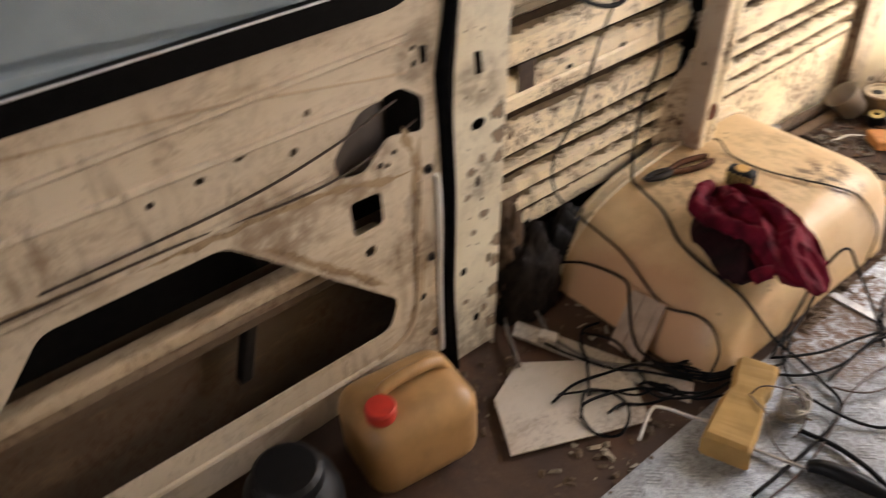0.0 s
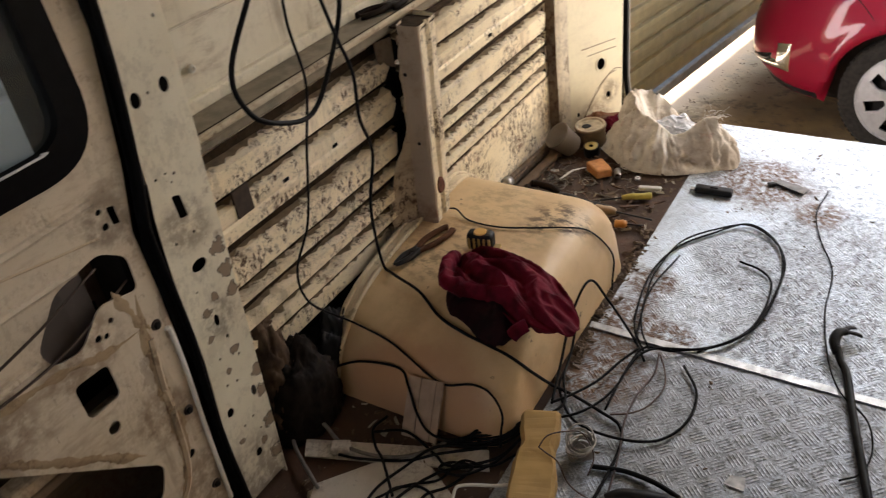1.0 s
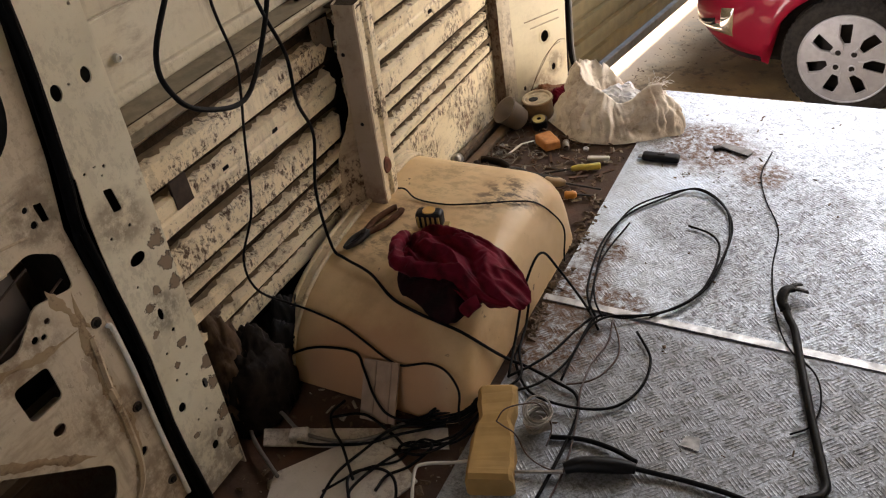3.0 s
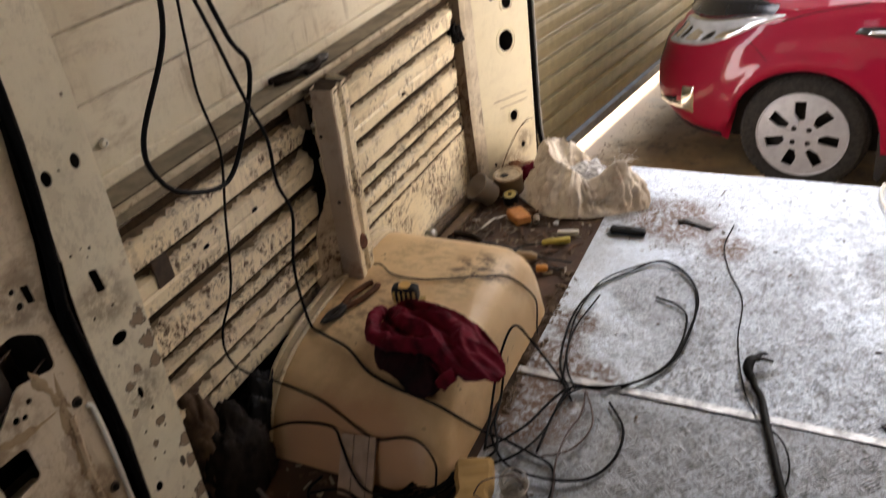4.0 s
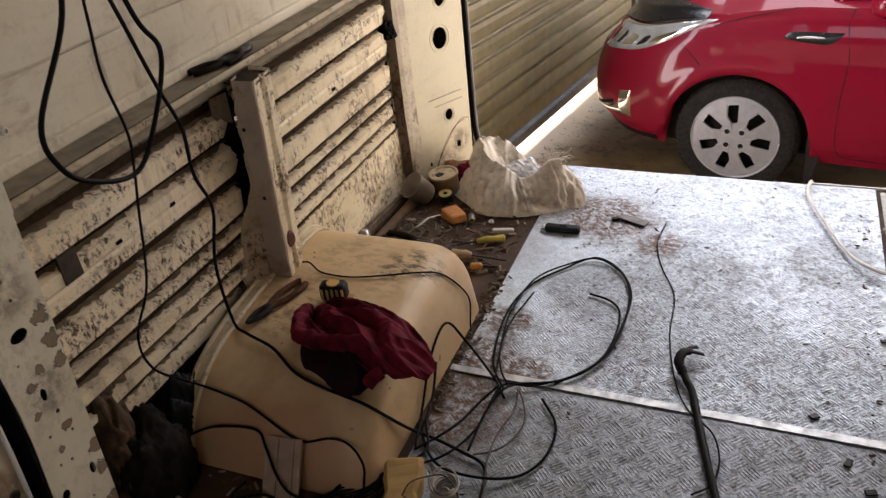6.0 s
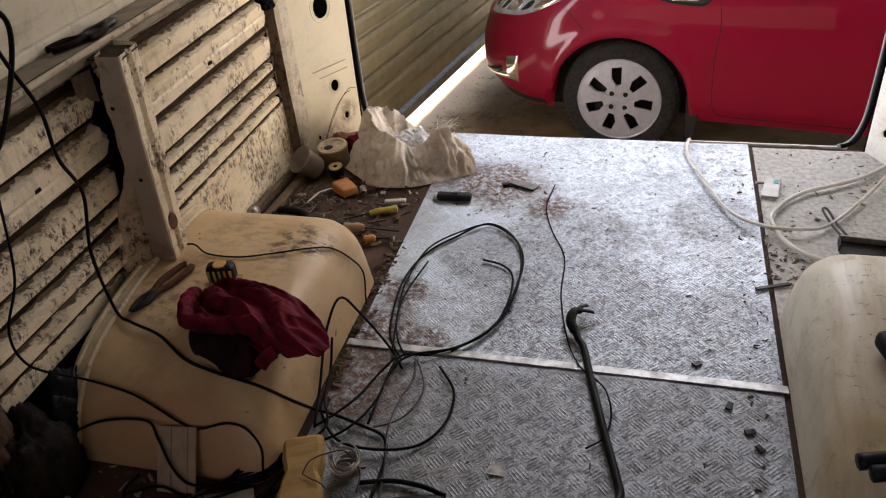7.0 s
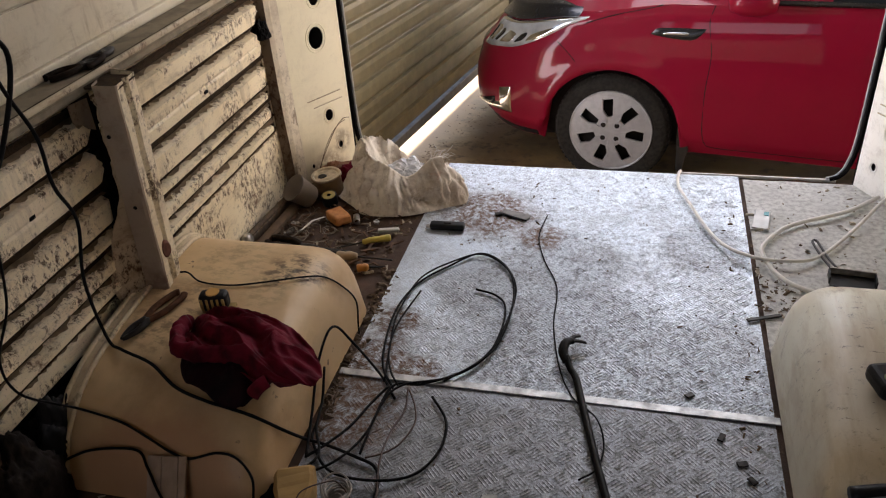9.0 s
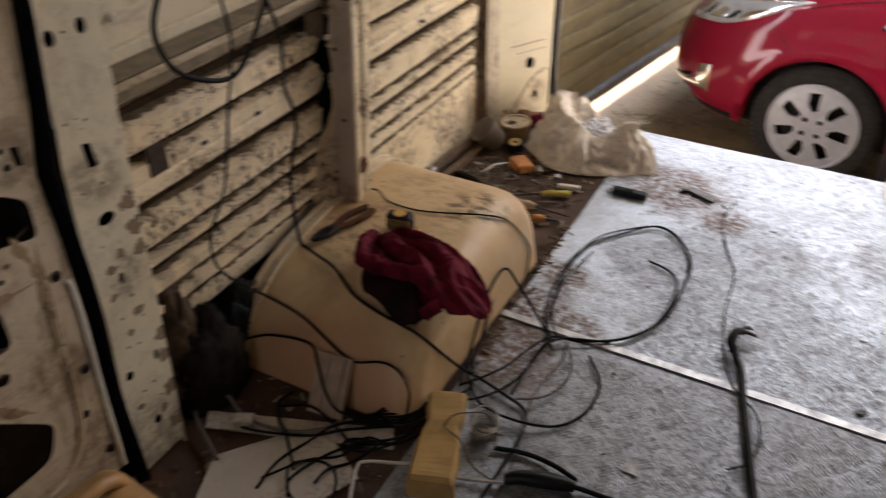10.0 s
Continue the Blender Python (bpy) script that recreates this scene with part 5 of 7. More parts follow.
seam([(0.47, 0.10), (0.455, 0.2), (0.45, 0.45), (0.46, 0.7), (0.435, 0.9), (0.45, 1.0)])
seam([(0.47, 0.10), (0.52, 0.055), (0.8, 0.05), (1.2, 0.05), (1.52, 0.06), (1.58, 0.2), (1.6, 0.6), (1.6, 1.0)])
seam([(-0.29, 0.80), (-0.22, 0.70), (-0.15, 0.585)], 0.002)
seam([(-0.15, 0.93), (0.0, 0.97), (0.16, 0.985), (0.21, 1.0)], 0.003)
mirror = part("wing_mirror", lathe(bmesh.new(), [(0, -0.11), (0.05, -0.10), (0.075, -0.05), (0.08, 0.03), (0.06, 0.09), (0, 0.105)], 18, pose(0.62, -0.10, 1.03, 0, 90, 10) @ Matrix.Diagonal((0.85, 1.0, 1.0, 1.0))), M_RED, car, smooth=True)
part("mirror_foot", boxed(0.55, 0.66, -0.06, 0.10, 0.975, 1.0, 0.008), M_BLACKP, mirror)
part("mud_flap", sheet([(0.335, 0.36), (0.385, 0.34), (0.400, 0.24), (0.372, 0.11), (0.345, 0.13)], [], lambda u, v: (u, 0.035, v), (0, 0.02, 0)), M_BLACKP, car)


def hub_sheet():
    """A seven-spoke cover: each slot is a slanted quadrilateral near the edge."""
    holes = []
    for i in range(7):
        t = 2 * math.pi * i / 7 + math.pi / 2
        c, s = math.cos(t), math.sin(t)
        quad = [(0.168, 0.045), (0.176, -0.007), (0.084, -0.010), (0.079, 0.017), (0.113, 0.043)]
        holes.append(rounded([(r * c - o * s, r * s + o * c) for r, o in quad], 0.005, 3))
    return sheet(ring2(0, 0, 0.216, n=56), holes, lambda u, v: (u, 0.016 * (math.hypot(u, v) / 0.216) ** 2, v), (0, 0.014, 0))


def wheel(x):
    wall = [(0.214, -0.086), (0.219, -0.096), (0.226, -0.098), (0.230, -0.0965), (0.248, -0.1005), (0.262, -0.099), (0.264, -0.0975), (0.280, -0.092), (0.292, -0.082), (0.2975, -0.070)]
    tread = [(0.3005, -0.055), (0.3035, -0.040), (0.3035, -0.022), (0.2985, -0.020), (0.2985, -0.014), (0.3045, -0.012), (0.3045, 0.012), (0.2985, 0.014), (0.2985, 0.020), (0.3035, 0.022), (0.3035, 0.040), (0.3005, 0.055), (0.2975, 0.070), (0.275, 0.094), (0.2, 0.09), (0.19, 0.085)]
    th = part("wheel", lathe(bmesh.new(), wall + tread, 72, pose(0, 0, 0, 90, 0, 0)), M_TYRE, car, "dusty black tyre", smooth=True, at=pose(x, 0.125, 0.309))
    lugs = bmesh.new()
    for i in range(64):
        t = 2 * math.pi * i / 64
        box(lugs, -0.0085, 0.0085, -0.074, -0.050, 0.290, 0.3015, 0.002, 1, m=pose(0, 0, 0, 0, math.degrees(t), 0) @ pose(0, 0, 0, 0, 0, 8))
    tagged(part("tread_lugs", lugs, M_TYRE, th, "worn tread blocks on the tyre shoulder"), kind="stuff")
    part("hubcap", hub_sheet(), M_HUB, th, "silver seven-slot hubcap", at=pose(0, -0.108, 0))
    part("hub_edge", tube(bmesh.new(), [(0.213 * math.cos(t), -0.094, 0.213 * math.sin(t)) for t in span(0, 2 * math.pi, 56)], 0.0045, 6, raw=True), M_HUB, th, smooth=True)
    for i in range(7):
        t = 2 * math.pi * i / 7 + math.pi / 2
        c, s = math.cos(t), math.sin(t)
        pts = [(r * c - o * s, r * s + o * c, y) for r, o, y in ((0.055, 0.016, -0.108), (0.082, 0.024, -0.106), (0.112, 0.048, -0.103), (0.172, 0.050, -0.097))]
        part("spoke_ridge", tube(bmesh.new(), [(px, py, pz) for px, pz, py in pts], 0.003, 6, 3), M_HUB, th, smooth=True)
    part("rim", lathe(bmesh.new(), [(0.0, 0.05), (0.17, 0.05), (0.19, -0.080), (0.205, -0.084), (0.205, -0.07)], 40, pose(0, 0, 0, 90, 0, 0)), M_CAVITY, th, smooth=True)
    for i in range(4):
        t = math.pi / 4 + i * math.pi / 2
        at = pose(0.050 * math.cos(t), -0.1065, 0.050 * math.sin(t), 90, 0, 0)
        part("bolt_ring", lathe(bmesh.new(), [(0.0135, 0.002), (0.016, 0.0055), (0.0195, 0.001), (0.0195, -0.004)], 16, at), M_HUB, th, smooth=True)
        part("wheel_bolt", lathe(bmesh.new(), [(0.0, 0.002), (0.0125, 0.0022), (0.013, -0.001), (0.013, -0.006)], 12, at), M_CAVITY, th)
    return th


wheel(0.0)
wheel(2.57)

# ---- things on and round the wheel arch cover ----
def cable(name, points, r, label, mat=None, group="cables", sides=7, steps=7):
    return one(name, tube(bmesh.new(), points, r * 0.67, sides, steps), mat or M_CABLE, label, "cable", group, smooth=True)


def crumple(bm, amount, freq, seed, axis=(1, 1, 1)):
    bm.normal_update()
    for v in bm.verts:
        n = noise.noise_vector((v.co.x * freq * axis[0] + seed, v.co.y * freq * axis[1], v.co.z * freq * axis[2]))
        v.co += n * amount
    return bm


def polar_cloth(outline, centre, height, edge, folds, seed, rings=30, turns=120):
    """A heaped cloth: an outline in plan, a crown, an edge that stands off by edge(angle share), and sharp folds along one direction."""
    rim = smooth_line([(x, y, 0) for x, y in outline], max(2, turns // len(outline)), True)
    c = Vector((*centre, 0))
    bm = bmesh.new()
    rows = []
    ca, sa, pitch, amount = folds
    for j in range(1, rings + 5):
        r = min(1.0, j / rings)
        under = max(0, j - rings)
        row = []
        for i, e in enumerate(rim):
            share = i / len(rim)
            q = c + (e - c) * (r - 0.035 * under)
            lift = edge(share)
            z = height * (1 - r ** 3) + lift * r ** 3 - under * min(0.006, lift * 0.22)
            across, along = -q.x * sa + q.y * ca, q.x * ca + q.y * sa
            bend = 0.05 * noise.noise((q.x * 9, q.y * 9, seed + 5))
            fold = abs(noise.noise((along * 5, (across + bend) / pitch, seed)))
            small = abs(noise.noise((along * 15, (across + bend) * 2.4 / pitch, seed + 2)))
            z += (amount * (0.42 - 1.9 * fold) + amount * 0.5 * (0.25 - small)) * min(1, 1.15 - r * 0.5)
            z += 0.003 * noise.noise((q.x * 70, q.y * 70, seed + 7))
            row.append(bm.verts.new((q.x, q.y, max(0.002, z))))
        rows.append(row)
    hub = bm.verts.new((c.x, c.y, height))
    n = len(rim)
    for i in range(n):
        bm.faces.new((hub, rows[0][i], rows[0][(i + 1) % n]))
        for a, b in zip(rows, rows[1:]):
            bm.faces.new((a[i], b[i], b[(i + 1) % n], a[(i + 1) % n]))
    return bm


def cloth_material(name, base, dark):
    m = Mat(name, base, 0.75)
    m.over(m.ramp(m.noise(26.0, 5.0), 0.4, 0.7), dark)
    m.bump(m.noise(500.0, 2.0), 0.25, 0.001)
    m.bump(m.noise(45.0, 4.0, 0.6, (0.4, 1.5, 1)), 0.6, 0.004)
    m.set(Specular_IOR_Level=0.12)
    return m.m


M_RAG = cloth_material("burgundy_cloth", (0.125, 0.004, 0.016), (0.050, 0.002, 0.007))
# Burgundy cloth darkened to black: shade under the rag as a colour.
M_SHADERAG = cloth_material("shade_black_cloth", (0.016, 0.003, 0.005), (0.006, 0.002, 0.003))
rag = thing("rag", "crumpled burgundy cloth thrown on the arch cover", "rag", at=pose(-0.60, 0.775, 0.193, 2, 1, 0))
RAG_TOP = [(-0.134, 0.108), (-0.132, 0.030), (-0.100, -0.042), (-0.045, -0.058), (0.010, -0.062), (0.055, -0.078), (0.105, -0.088), (0.165, -0.075), (0.192, -0.040), (0.165, 0.020), (0.095, 0.085), (0.0, 0.112), (-0.075, 0.122)]
RAG_LOW = [(-0.105, 0.02), (-0.105, -0.040), (-0.070, -0.092), (-0.020, -0.112), (0.030, -0.142), (0.070, -0.138), (0.085, -0.095), (0.105, -0.040), (0.06, 0.03), (-0.03, 0.05)]
part("cloth", polar_cloth(RAG_TOP, (0.01, 0.015), 0.064, lambda q: 0.004 + 0.040 * sstep(0.06, 0.14, q) * sstep(0.62, 0.44, q), (math.cos(-0.42), math.sin(-0.42), 0.030, 0.033), 3.0, 44, 220), M_RAG, rag, smooth=True)
cuff = [(-0.136, 0.062, 0.030), (-0.130, 0.012, 0.040), (-0.102, -0.036, 0.044), (-0.050, -0.048, 0.046), (0.0, -0.044, 0.050)]
part("rolled_edge", crumple(tube(bmesh.new(), cuff, 0.017, 18, 16, flat=1.25, taper=lambda t: 0.7 + 0.35 * math.sin(math.pi * t)), 0.007, 55, 6.0), M_RAG, rag, "thick turned-over edge of the cloth", smooth=True)
part("curled_corner", crumple(tube(bmesh.new(), [(0.105, -0.086, 0.034), (0.092, -0.098, 0.028), (0.082, -0.110, 0.016)], 0.015, 12, 6, flat=0.8), 0.003, 45, 2.0), M_RAG, rag, smooth=True)
# Layer that paints in the dark hollow on the rag's near side.
part("under_layer", polar_cloth(RAG_LOW, (0.0, -0.035), 0.036, lambda q: 0.010, (math.cos(-1.1), math.sin(-1.1), 0.040, 0.014), 8.0, 20, 90), M_SHADERAG, rag, "lower layer blackened to stand for the shade under the cloth", smooth=True)

# tape measure
M_YELLOW = plain("yellow_plastic", (0.46, 0.31, 0.09), 0.45, 0, 0.25, 40)
M_BLACK = plain("matt_black_plastic", (0.006, 0.006, 0.0065), 0.5, 0, 0.3, 50, Specular_IOR_Level=0.25)
M_STEEL = plain("worn_steel", (0.42, 0.40, 0.37), 0.35, 0.9, 0.4, 60)
M_DARKSTEEL = plain("oily_dark_steel", (0.035, 0.031, 0.028), 0.5, 0.5, 0.4, 50)
tape = thing("tape_measure", "black and yellow tape measure standing on the arch cover", "tape measure", at=pose(-0.712, 0.905, 0.2095, 0, 0, 12) @ Matrix.Scale(0.86, 4))
part("case", boxed(-0.036, 0.036, -0.020, 0.020, 0.0, 0.050, 0.012, 3), M_BLACK, tape)
for i in range(-2, 3):
    part("stripe", boxed(i * 0.0135 - 0.0035, i * 0.0135 + 0.0035, -0.0215, 0.0215, 0.006, 0.040, 0.002), M_YELLOW, tape, "yellow stripe")
part("label_disc", lathe(bmesh.new(), [(0, 0.0515), (0.016, 0.0515), (0.018, 0.049)], 22), plain("gold_label", (0.62, 0.36, 0.10), 0.5, 0, 0.2), tape, "round gold label")
part("blade_end", boxed(0.034, 0.052, -0.010, 0.010, 0.0, 0.010, 0.002), M_YELLOW, tape)

# pincers with worn red grips
M_GREASE = plain("greasy_brown_black", (0.018, 0.011, 0.007), 0.7, 0, 0.4, 50, Specular_IOR_Level=0.08)
M_REDGRIP = plain("worn_red_grip", (0.12, 0.052, 0.026), 0.8, 0, 0.5, 50, Specular_IOR_Level=0.15)


def pliers(name, label, at, grip):
    th = thing(name, label, "pliers", at=at)
    for s in (-1, 1):
        part("grip", tube(bmesh.new(), [(-0.01, s * 0.006, 0.010), (-0.05, s * 0.020, 0.011), (-0.10, s * 0.017, 0.010), (-0.112, s * 0.010, 0.010)], 0.0095, 8), grip, th, smooth=True)
        part("jaw", tube(bmesh.new(), [(-0.012, -s * 0.004, 0.010), (0.02, -s * 0.012, 0.010), (0.045, -s * 0.007, 0.010), (0.058, -s * 0.001, 0.010)], 0.010, 8, taper=lambda t: 1.1 - 0.5 * t), M_DARKSTEEL, th, smooth=True)
    part("pivot", lathe(bmesh.new(), [(0, 0.022), (0.008, 0.021), (0.010, 0.018), (0.010, 0.002)], 14), M_DARKSTEEL, th)
    return th


pliers("pliers", "rusty pincers with worn red grips on the arch cover", pose(-0.852, 0.838, 0.1985, 0, 5, 250) @ Matrix.Diagonal((0.98, 0.82, 0.7, 1)), M_REDGRIP)
pliers("pliers", "dark greasy pliers lying on the belt rail", pose(-0.952, 1.02, 0.703, 0, 0, 70) @ Matrix.Scale(0.72, 4), M_GREASE)
pliers("pliers", "dark greasy pliers on the dusty belt rail", pose(-0.952, 1.09, 0.703, 0, 0, 96) @ Matrix.Scale(0.72, 4), M_GREASE)

# card leaning on the front of the cover
card = boxed(-0.042, 0.041, -0.003, 0.003, 0.0, 0.124, 0.0012)
part_card = thing("card_profile", "pale plastic profile leaning on the arch cover", "plastic profile", at=pose(-0.664, 0.504, 0.004, -39, -6, 2))
M_PALE = plain("dusty_pale_plastic", (0.42, 0.31, 0.225), 0.6, 0, 0.25, 30)
part("board", card, M_PALE, part_card)
part("rib", boxed(-0.014, -0.010, -0.007, -0.002, 0.0, 0.124), M_PALE, part_card)
part("rib", boxed(0.022, 0.026, -0.007, -0.002, 0.0, 0.124), M_PALE, part_card)

# ---- cables ----
cable("cable", [(-0.55, 0.60, 1.60), (-0.80, 0.53, 1.30), (-0.80, 0.528, 1.083), (-0.80, 0.508, 0.962), (-0.80, 0.409, 0.837), (-0.80, 0.414, 0.767), (-0.80, 0.461, 0.721), (-0.80, 0.550, 0.694), (-0.80, 0.622, 0.755), (-0.80, 0.678, 0.850), (-0.80, 0.644, 0.917), (-0.80, 0.605, 1.066), (-0.78, 0.57, 1.3), (-0.55, 0.62, 1.60)], 0.0065, "black cable hanging in a loop from the van roof")
cable("cable", [(-0.55, 0.58, 1.60), (-0.79, 0.55, 1.3), (-0.80, 0.575, 1.073), (-0.80, 0.618, 0.907), (-0.80, 0.648, 0.800), (-0.80, 0.676, 0.715), (-0.82, 0.695, 0.615), (-0.86, 0.763, 0.501), (-0.88, 0.748, 0.371), (-0.900, 0.775, 0.205), (-0.858, 0.758, 0.194), (-0.779, 0.735, 0.187), (-0.702, 0.691, 0.174), (-0.631, 0.673, 0.166), (-0.575, 0.664, 0.163), (-0.522, 0.657, 0.157), (-0.489, 0.703, 0.078), (-0.472, 0.742, 0.020), (-0.425, 0.740, 0.012), (-0.358, 0.722, 0.010), (-0.310, 0.704, 0.008), (-0.289, 0.654, 0.008), (-0.288, 0.554, 0.007), (-0.297, 0.40, 0.007)], 0.0052, "black cable hanging from the roof and running over the arch cover")
cable("cable", [(-0.55, 0.56, 1.60), (-0.79, 0.53, 1.3), (-0.80, 0.562, 1.076), (-0.80, 0.551, 0.948), (-0.80, 0.542, 0.857), (-0.81, 0.565, 0.757), (-0.83, 0.575, 0.690), (-0.88, 0.602, 0.589), (-0.92, 0.599, 0.421), (-0.92, 0.538, 0.341), (-0.915, 0.541, 0.262), (-0.914, 0.610, 0.170), (-0.905, 0.630, 0.145), (-0.860, 0.628, 0.140), (-0.790, 0.619, 0.133), (-0.730, 0.604, 0.119), (-0.671, 0.588, 0.103), (-0.631, 0.585, 0.098), (-0.578, 0.596, 0.111), (-0.535, 0.592, 0.108), (-0.503, 0.576, 0.080), (-0.499, 0.558, 0.042), (-0.499, 0.552, 0.010)], 0.0038, "thin black cable hanging down the wall onto the arch cover")
cable("cable", [(-0.915, 0.562, 0.060), (-0.843, 0.578, 0.090), (-0.747, 0.584, 0.101), (-0.712, 0.560, 0.084), (-0.676, 0.528, 0.053), (-0.640, 0.511, 0.029), (-0.600, 0.520, 0.016), (-0.564, 0.546, 0.014), (-0.53, 0.545, 0.010)], 0.0042, "grey-brown cable over the front of the arch cover")
cable("cable", [(-0.851, 1.002, 0.226), (-0.834, 1.008, 0.222), (-0.792, 0.988, 0.214), (-0.715, 0.987, 0.213), (-0.638, 1.012, 0.213), (-0.572, 1.042, 0.211), (-0.531, 1.080, 0.190), (-0.503, 1.115, 0.140), (-0.490, 1.148, 0.076), (-0.484, 1.126, 0.020), (-0.478, 1.11, 0.006)], 0.0032, "thin black cable lying across the arch cover")
cable("cable", [(-0.335, 0.925, 0.009), (-0.390, 1.020, 0.007), (-0.414, 1.206, 0.007), (-0.387, 1.341, 0.007), (-0.322, 1.434, 0.007), (-0.252, 1.505, 0.007), (-0.179, 1.462, 0.007), (-0.129, 1.359, 0.007), (-0.126, 1.229, 0.007), (-0.143, 1.105, 0.008), (-0.192, 1.015, 0.008), (-0.277, 0.953, 0.010), (-0.341, 0.929, 0.014), (-0.355, 0.798, 0.007), (-0.386, 0.710, 0.012), (-0.441, 0.658, 0.010)], 0.0042, "black cable coiled on the tread plate")
cable("cable", [(-0.230, 1.334, 0.007), (-0.174, 1.315, 0.007), (-0.141, 1.267, 0.007), (-0.136, 1.160, 0.009), (-0.158, 1.059, 0.009), (-0.222, 0.986, 0.009), (-0.322, 0.931, 0.017), (-0.349, 0.854, 0.012), (-0.350, 0.731, 0.009)], 0.0042, "black cable end bent inside the coil")
cable("cable", [(-0.363, 0.946, 0.012), (-0.397, 1.128, 0.009), (-0.404, 1.221, 0.009), (-0.385, 1.360, 0.011), (-0.318, 1.449, 0.011), (-0.244, 1.495, 0.011), (-0.163, 1.435, 0.009), (-0.128, 1.323, 0.011), (-0.125, 1.185, 0.011), (-0.149, 1.072, 0.011), (-0.23, 0.965, 0.014)], 0.0036, "second turn of black cable on the tread plate")
cable("cable", [(-0.455, 0.70, 0.012), (-0.478, 0.80, 0.03), (-0.492, 0.90, 0.09), (-0.484, 0.982, 0.125), (-0.452, 1.01, 0.06), (-0.370, 0.958, 0.012), (-0.325, 0.899, 0.009)], 0.0045, "black cable arching beside the arch cover")
cable("cable", [(-0.47, 0.80, 0.01), (-0.46, 0.75, 0.008), (-0.400, 0.681, 0.007), (-0.309, 0.664, 0.014), (-0.232, 0.696, 0.007), (-0.194, 0.764, 0.007), (-0.197, 0.850, 0.007), (-0.245, 0.921, 0.007)], 0.0045, "black cable looped on the tread plate")
cable("cable", [(-0.49, 0.92, 0.06), (-0.478, 0.86, 0.02), (-0.462, 0.78, 0.016), (-0.43, 0.70, 0.018), (-0.48, 0.62, 0.016)], 0.0045, "black cable beside the arch cover")
cable("cable", [(-0.094, 1.740, 0.005), (-0.103, 1.622, 0.005), (-0.074, 1.503, 0.005), (-0.024, 1.375, 0.005), (-0.014, 1.218, 0.005), (0.017, 1.064, 0.005), (0.056, 0.968, 0.008), (0.111, 0.906, 0.014), (0.131, 0.839, 0.008), (0.121, 0.777, 0.006), (0.089, 0.743, 0.006)], 0.0028, "thin grey-black wire lying on the tread plate")
cable("cable", [(-0.304, 0.935, 0.012), (-0.294, 0.872, 0.007), (-0.305, 0.797, 0.010), (-0.302, 0.714, 0.014), (-0.283, 0.628, 0.010), (-0.270, 0.519, 0.006), (-0.277, 0.40, 0.006)], 0.0032, "thin brown cable on the tread plate", plain("brown_cable_jacket", (0.06, 0.032, 0.028), 0.5))
M_GREYCABLE = plain("grey_cable_jacket", (0.16, 0.145, 0.125), 0.5, 0, 0.3, 60)
cable("cable", [(-0.775, 0.31, 0.012), (-0.874, 0.366, 0.012), (-0.905, 0.397, 0.014), (-0.905, 0.433, 0.02), (-0.866, 0.445, 0.02), (-0.790, 0.419, 0.012), (-0.700, 0.429, 0.012), (-0.641, 0.465, 0.012), (-0.600, 0.52, 0.012)], 0.0062, "grey cable bent over the floor", M_GREYCABLE)
for pts in ([(-0.663, 0.289), (-0.666, 0.355), (-0.649, 0.432), (-0.616, 0.489), (-0.549, 0.535), (-0.496, 0.565), (-0.463, 0.640)],
            [(-0.758, 0.477), (-0.690, 0.501), (-0.612, 0.482), (-0.563, 0.463), (-0.494, 0.525), (-0.467, 0.603)],
            [(-0.671, 0.312), (-0.621, 0.385), (-0.571, 0.431), (-0.548, 0.483), (-0.495, 0.502), (-0.457, 0.552)],
            [(-0.574, 0.348), (-0.573, 0.389), (-0.544, 0.427), (-0.521, 0.478), (-0.569, 0.475), (-0.584, 0.455), (-0.532, 0.452), (-0.491, 0.518), (-0.470, 0.593)],
            [(-0.789, 0.397), (-0.736, 0.401), (-0.656, 0.444), (-0.598, 0.480), (-0.523, 0.540)],
            [(-0.628, 0.355), (-0.692, 0.417), (-0.732, 0.447), (-0.763, 0.484), (-0.749, 0.520)],
            [(-0.60, 0.30), (-0.64, 0.36), (-0.60, 0.40), (-0.55, 0.38), (-0.53, 0.33), (-0.57, 0.30), (-0.62, 0.33), (-0.58, 0.44), (-0.50, 0.50)]):
    cable("cable", [(x, y, 0.013 + 0.006 * math.sin(i * 2.1 + x * 9)) for i, (x, y) in enumerate(pts)], random.choice((0.0038, 0.0045)), "black cable in the tangle on the floor")
for k in range(6):
    a = 0.012 * k
    cable("cable", [(-0.62 + a, 0.51 + 0.3 * a, 0.010 + 0.004 * k), (-0.55, 0.525 + 0.6 * a, 0.014 + 0.003 * k), (-0.505, 0.56 + 0.5 * a, 0.016 + 0.002 * k), (-0.478, 0.61 + a * 0.5, 0.014)], 0.004, "black cable in the tangle on the floor")
M_WHITEHOSE = plain("white_hose", (0.66, 0.64, 0.58), 0.45, 0, 0.15, 30)
cable("hose", [(0.96, 1.99, 0.014), (0.873, 1.970, 0.013), (0.750, 1.855, 0.013), (0.587, 1.755, 0.013), (0.511, 1.654, 0.013), (0.497, 1.581, 0.017), (0.530, 1.492, 0.013), (0.590, 1.438, 0.013), (0.70, 1.40, 0.013)], 0.0095, "white plastic hose lying on the van floor", M_WHITEHOSE, "hoses")
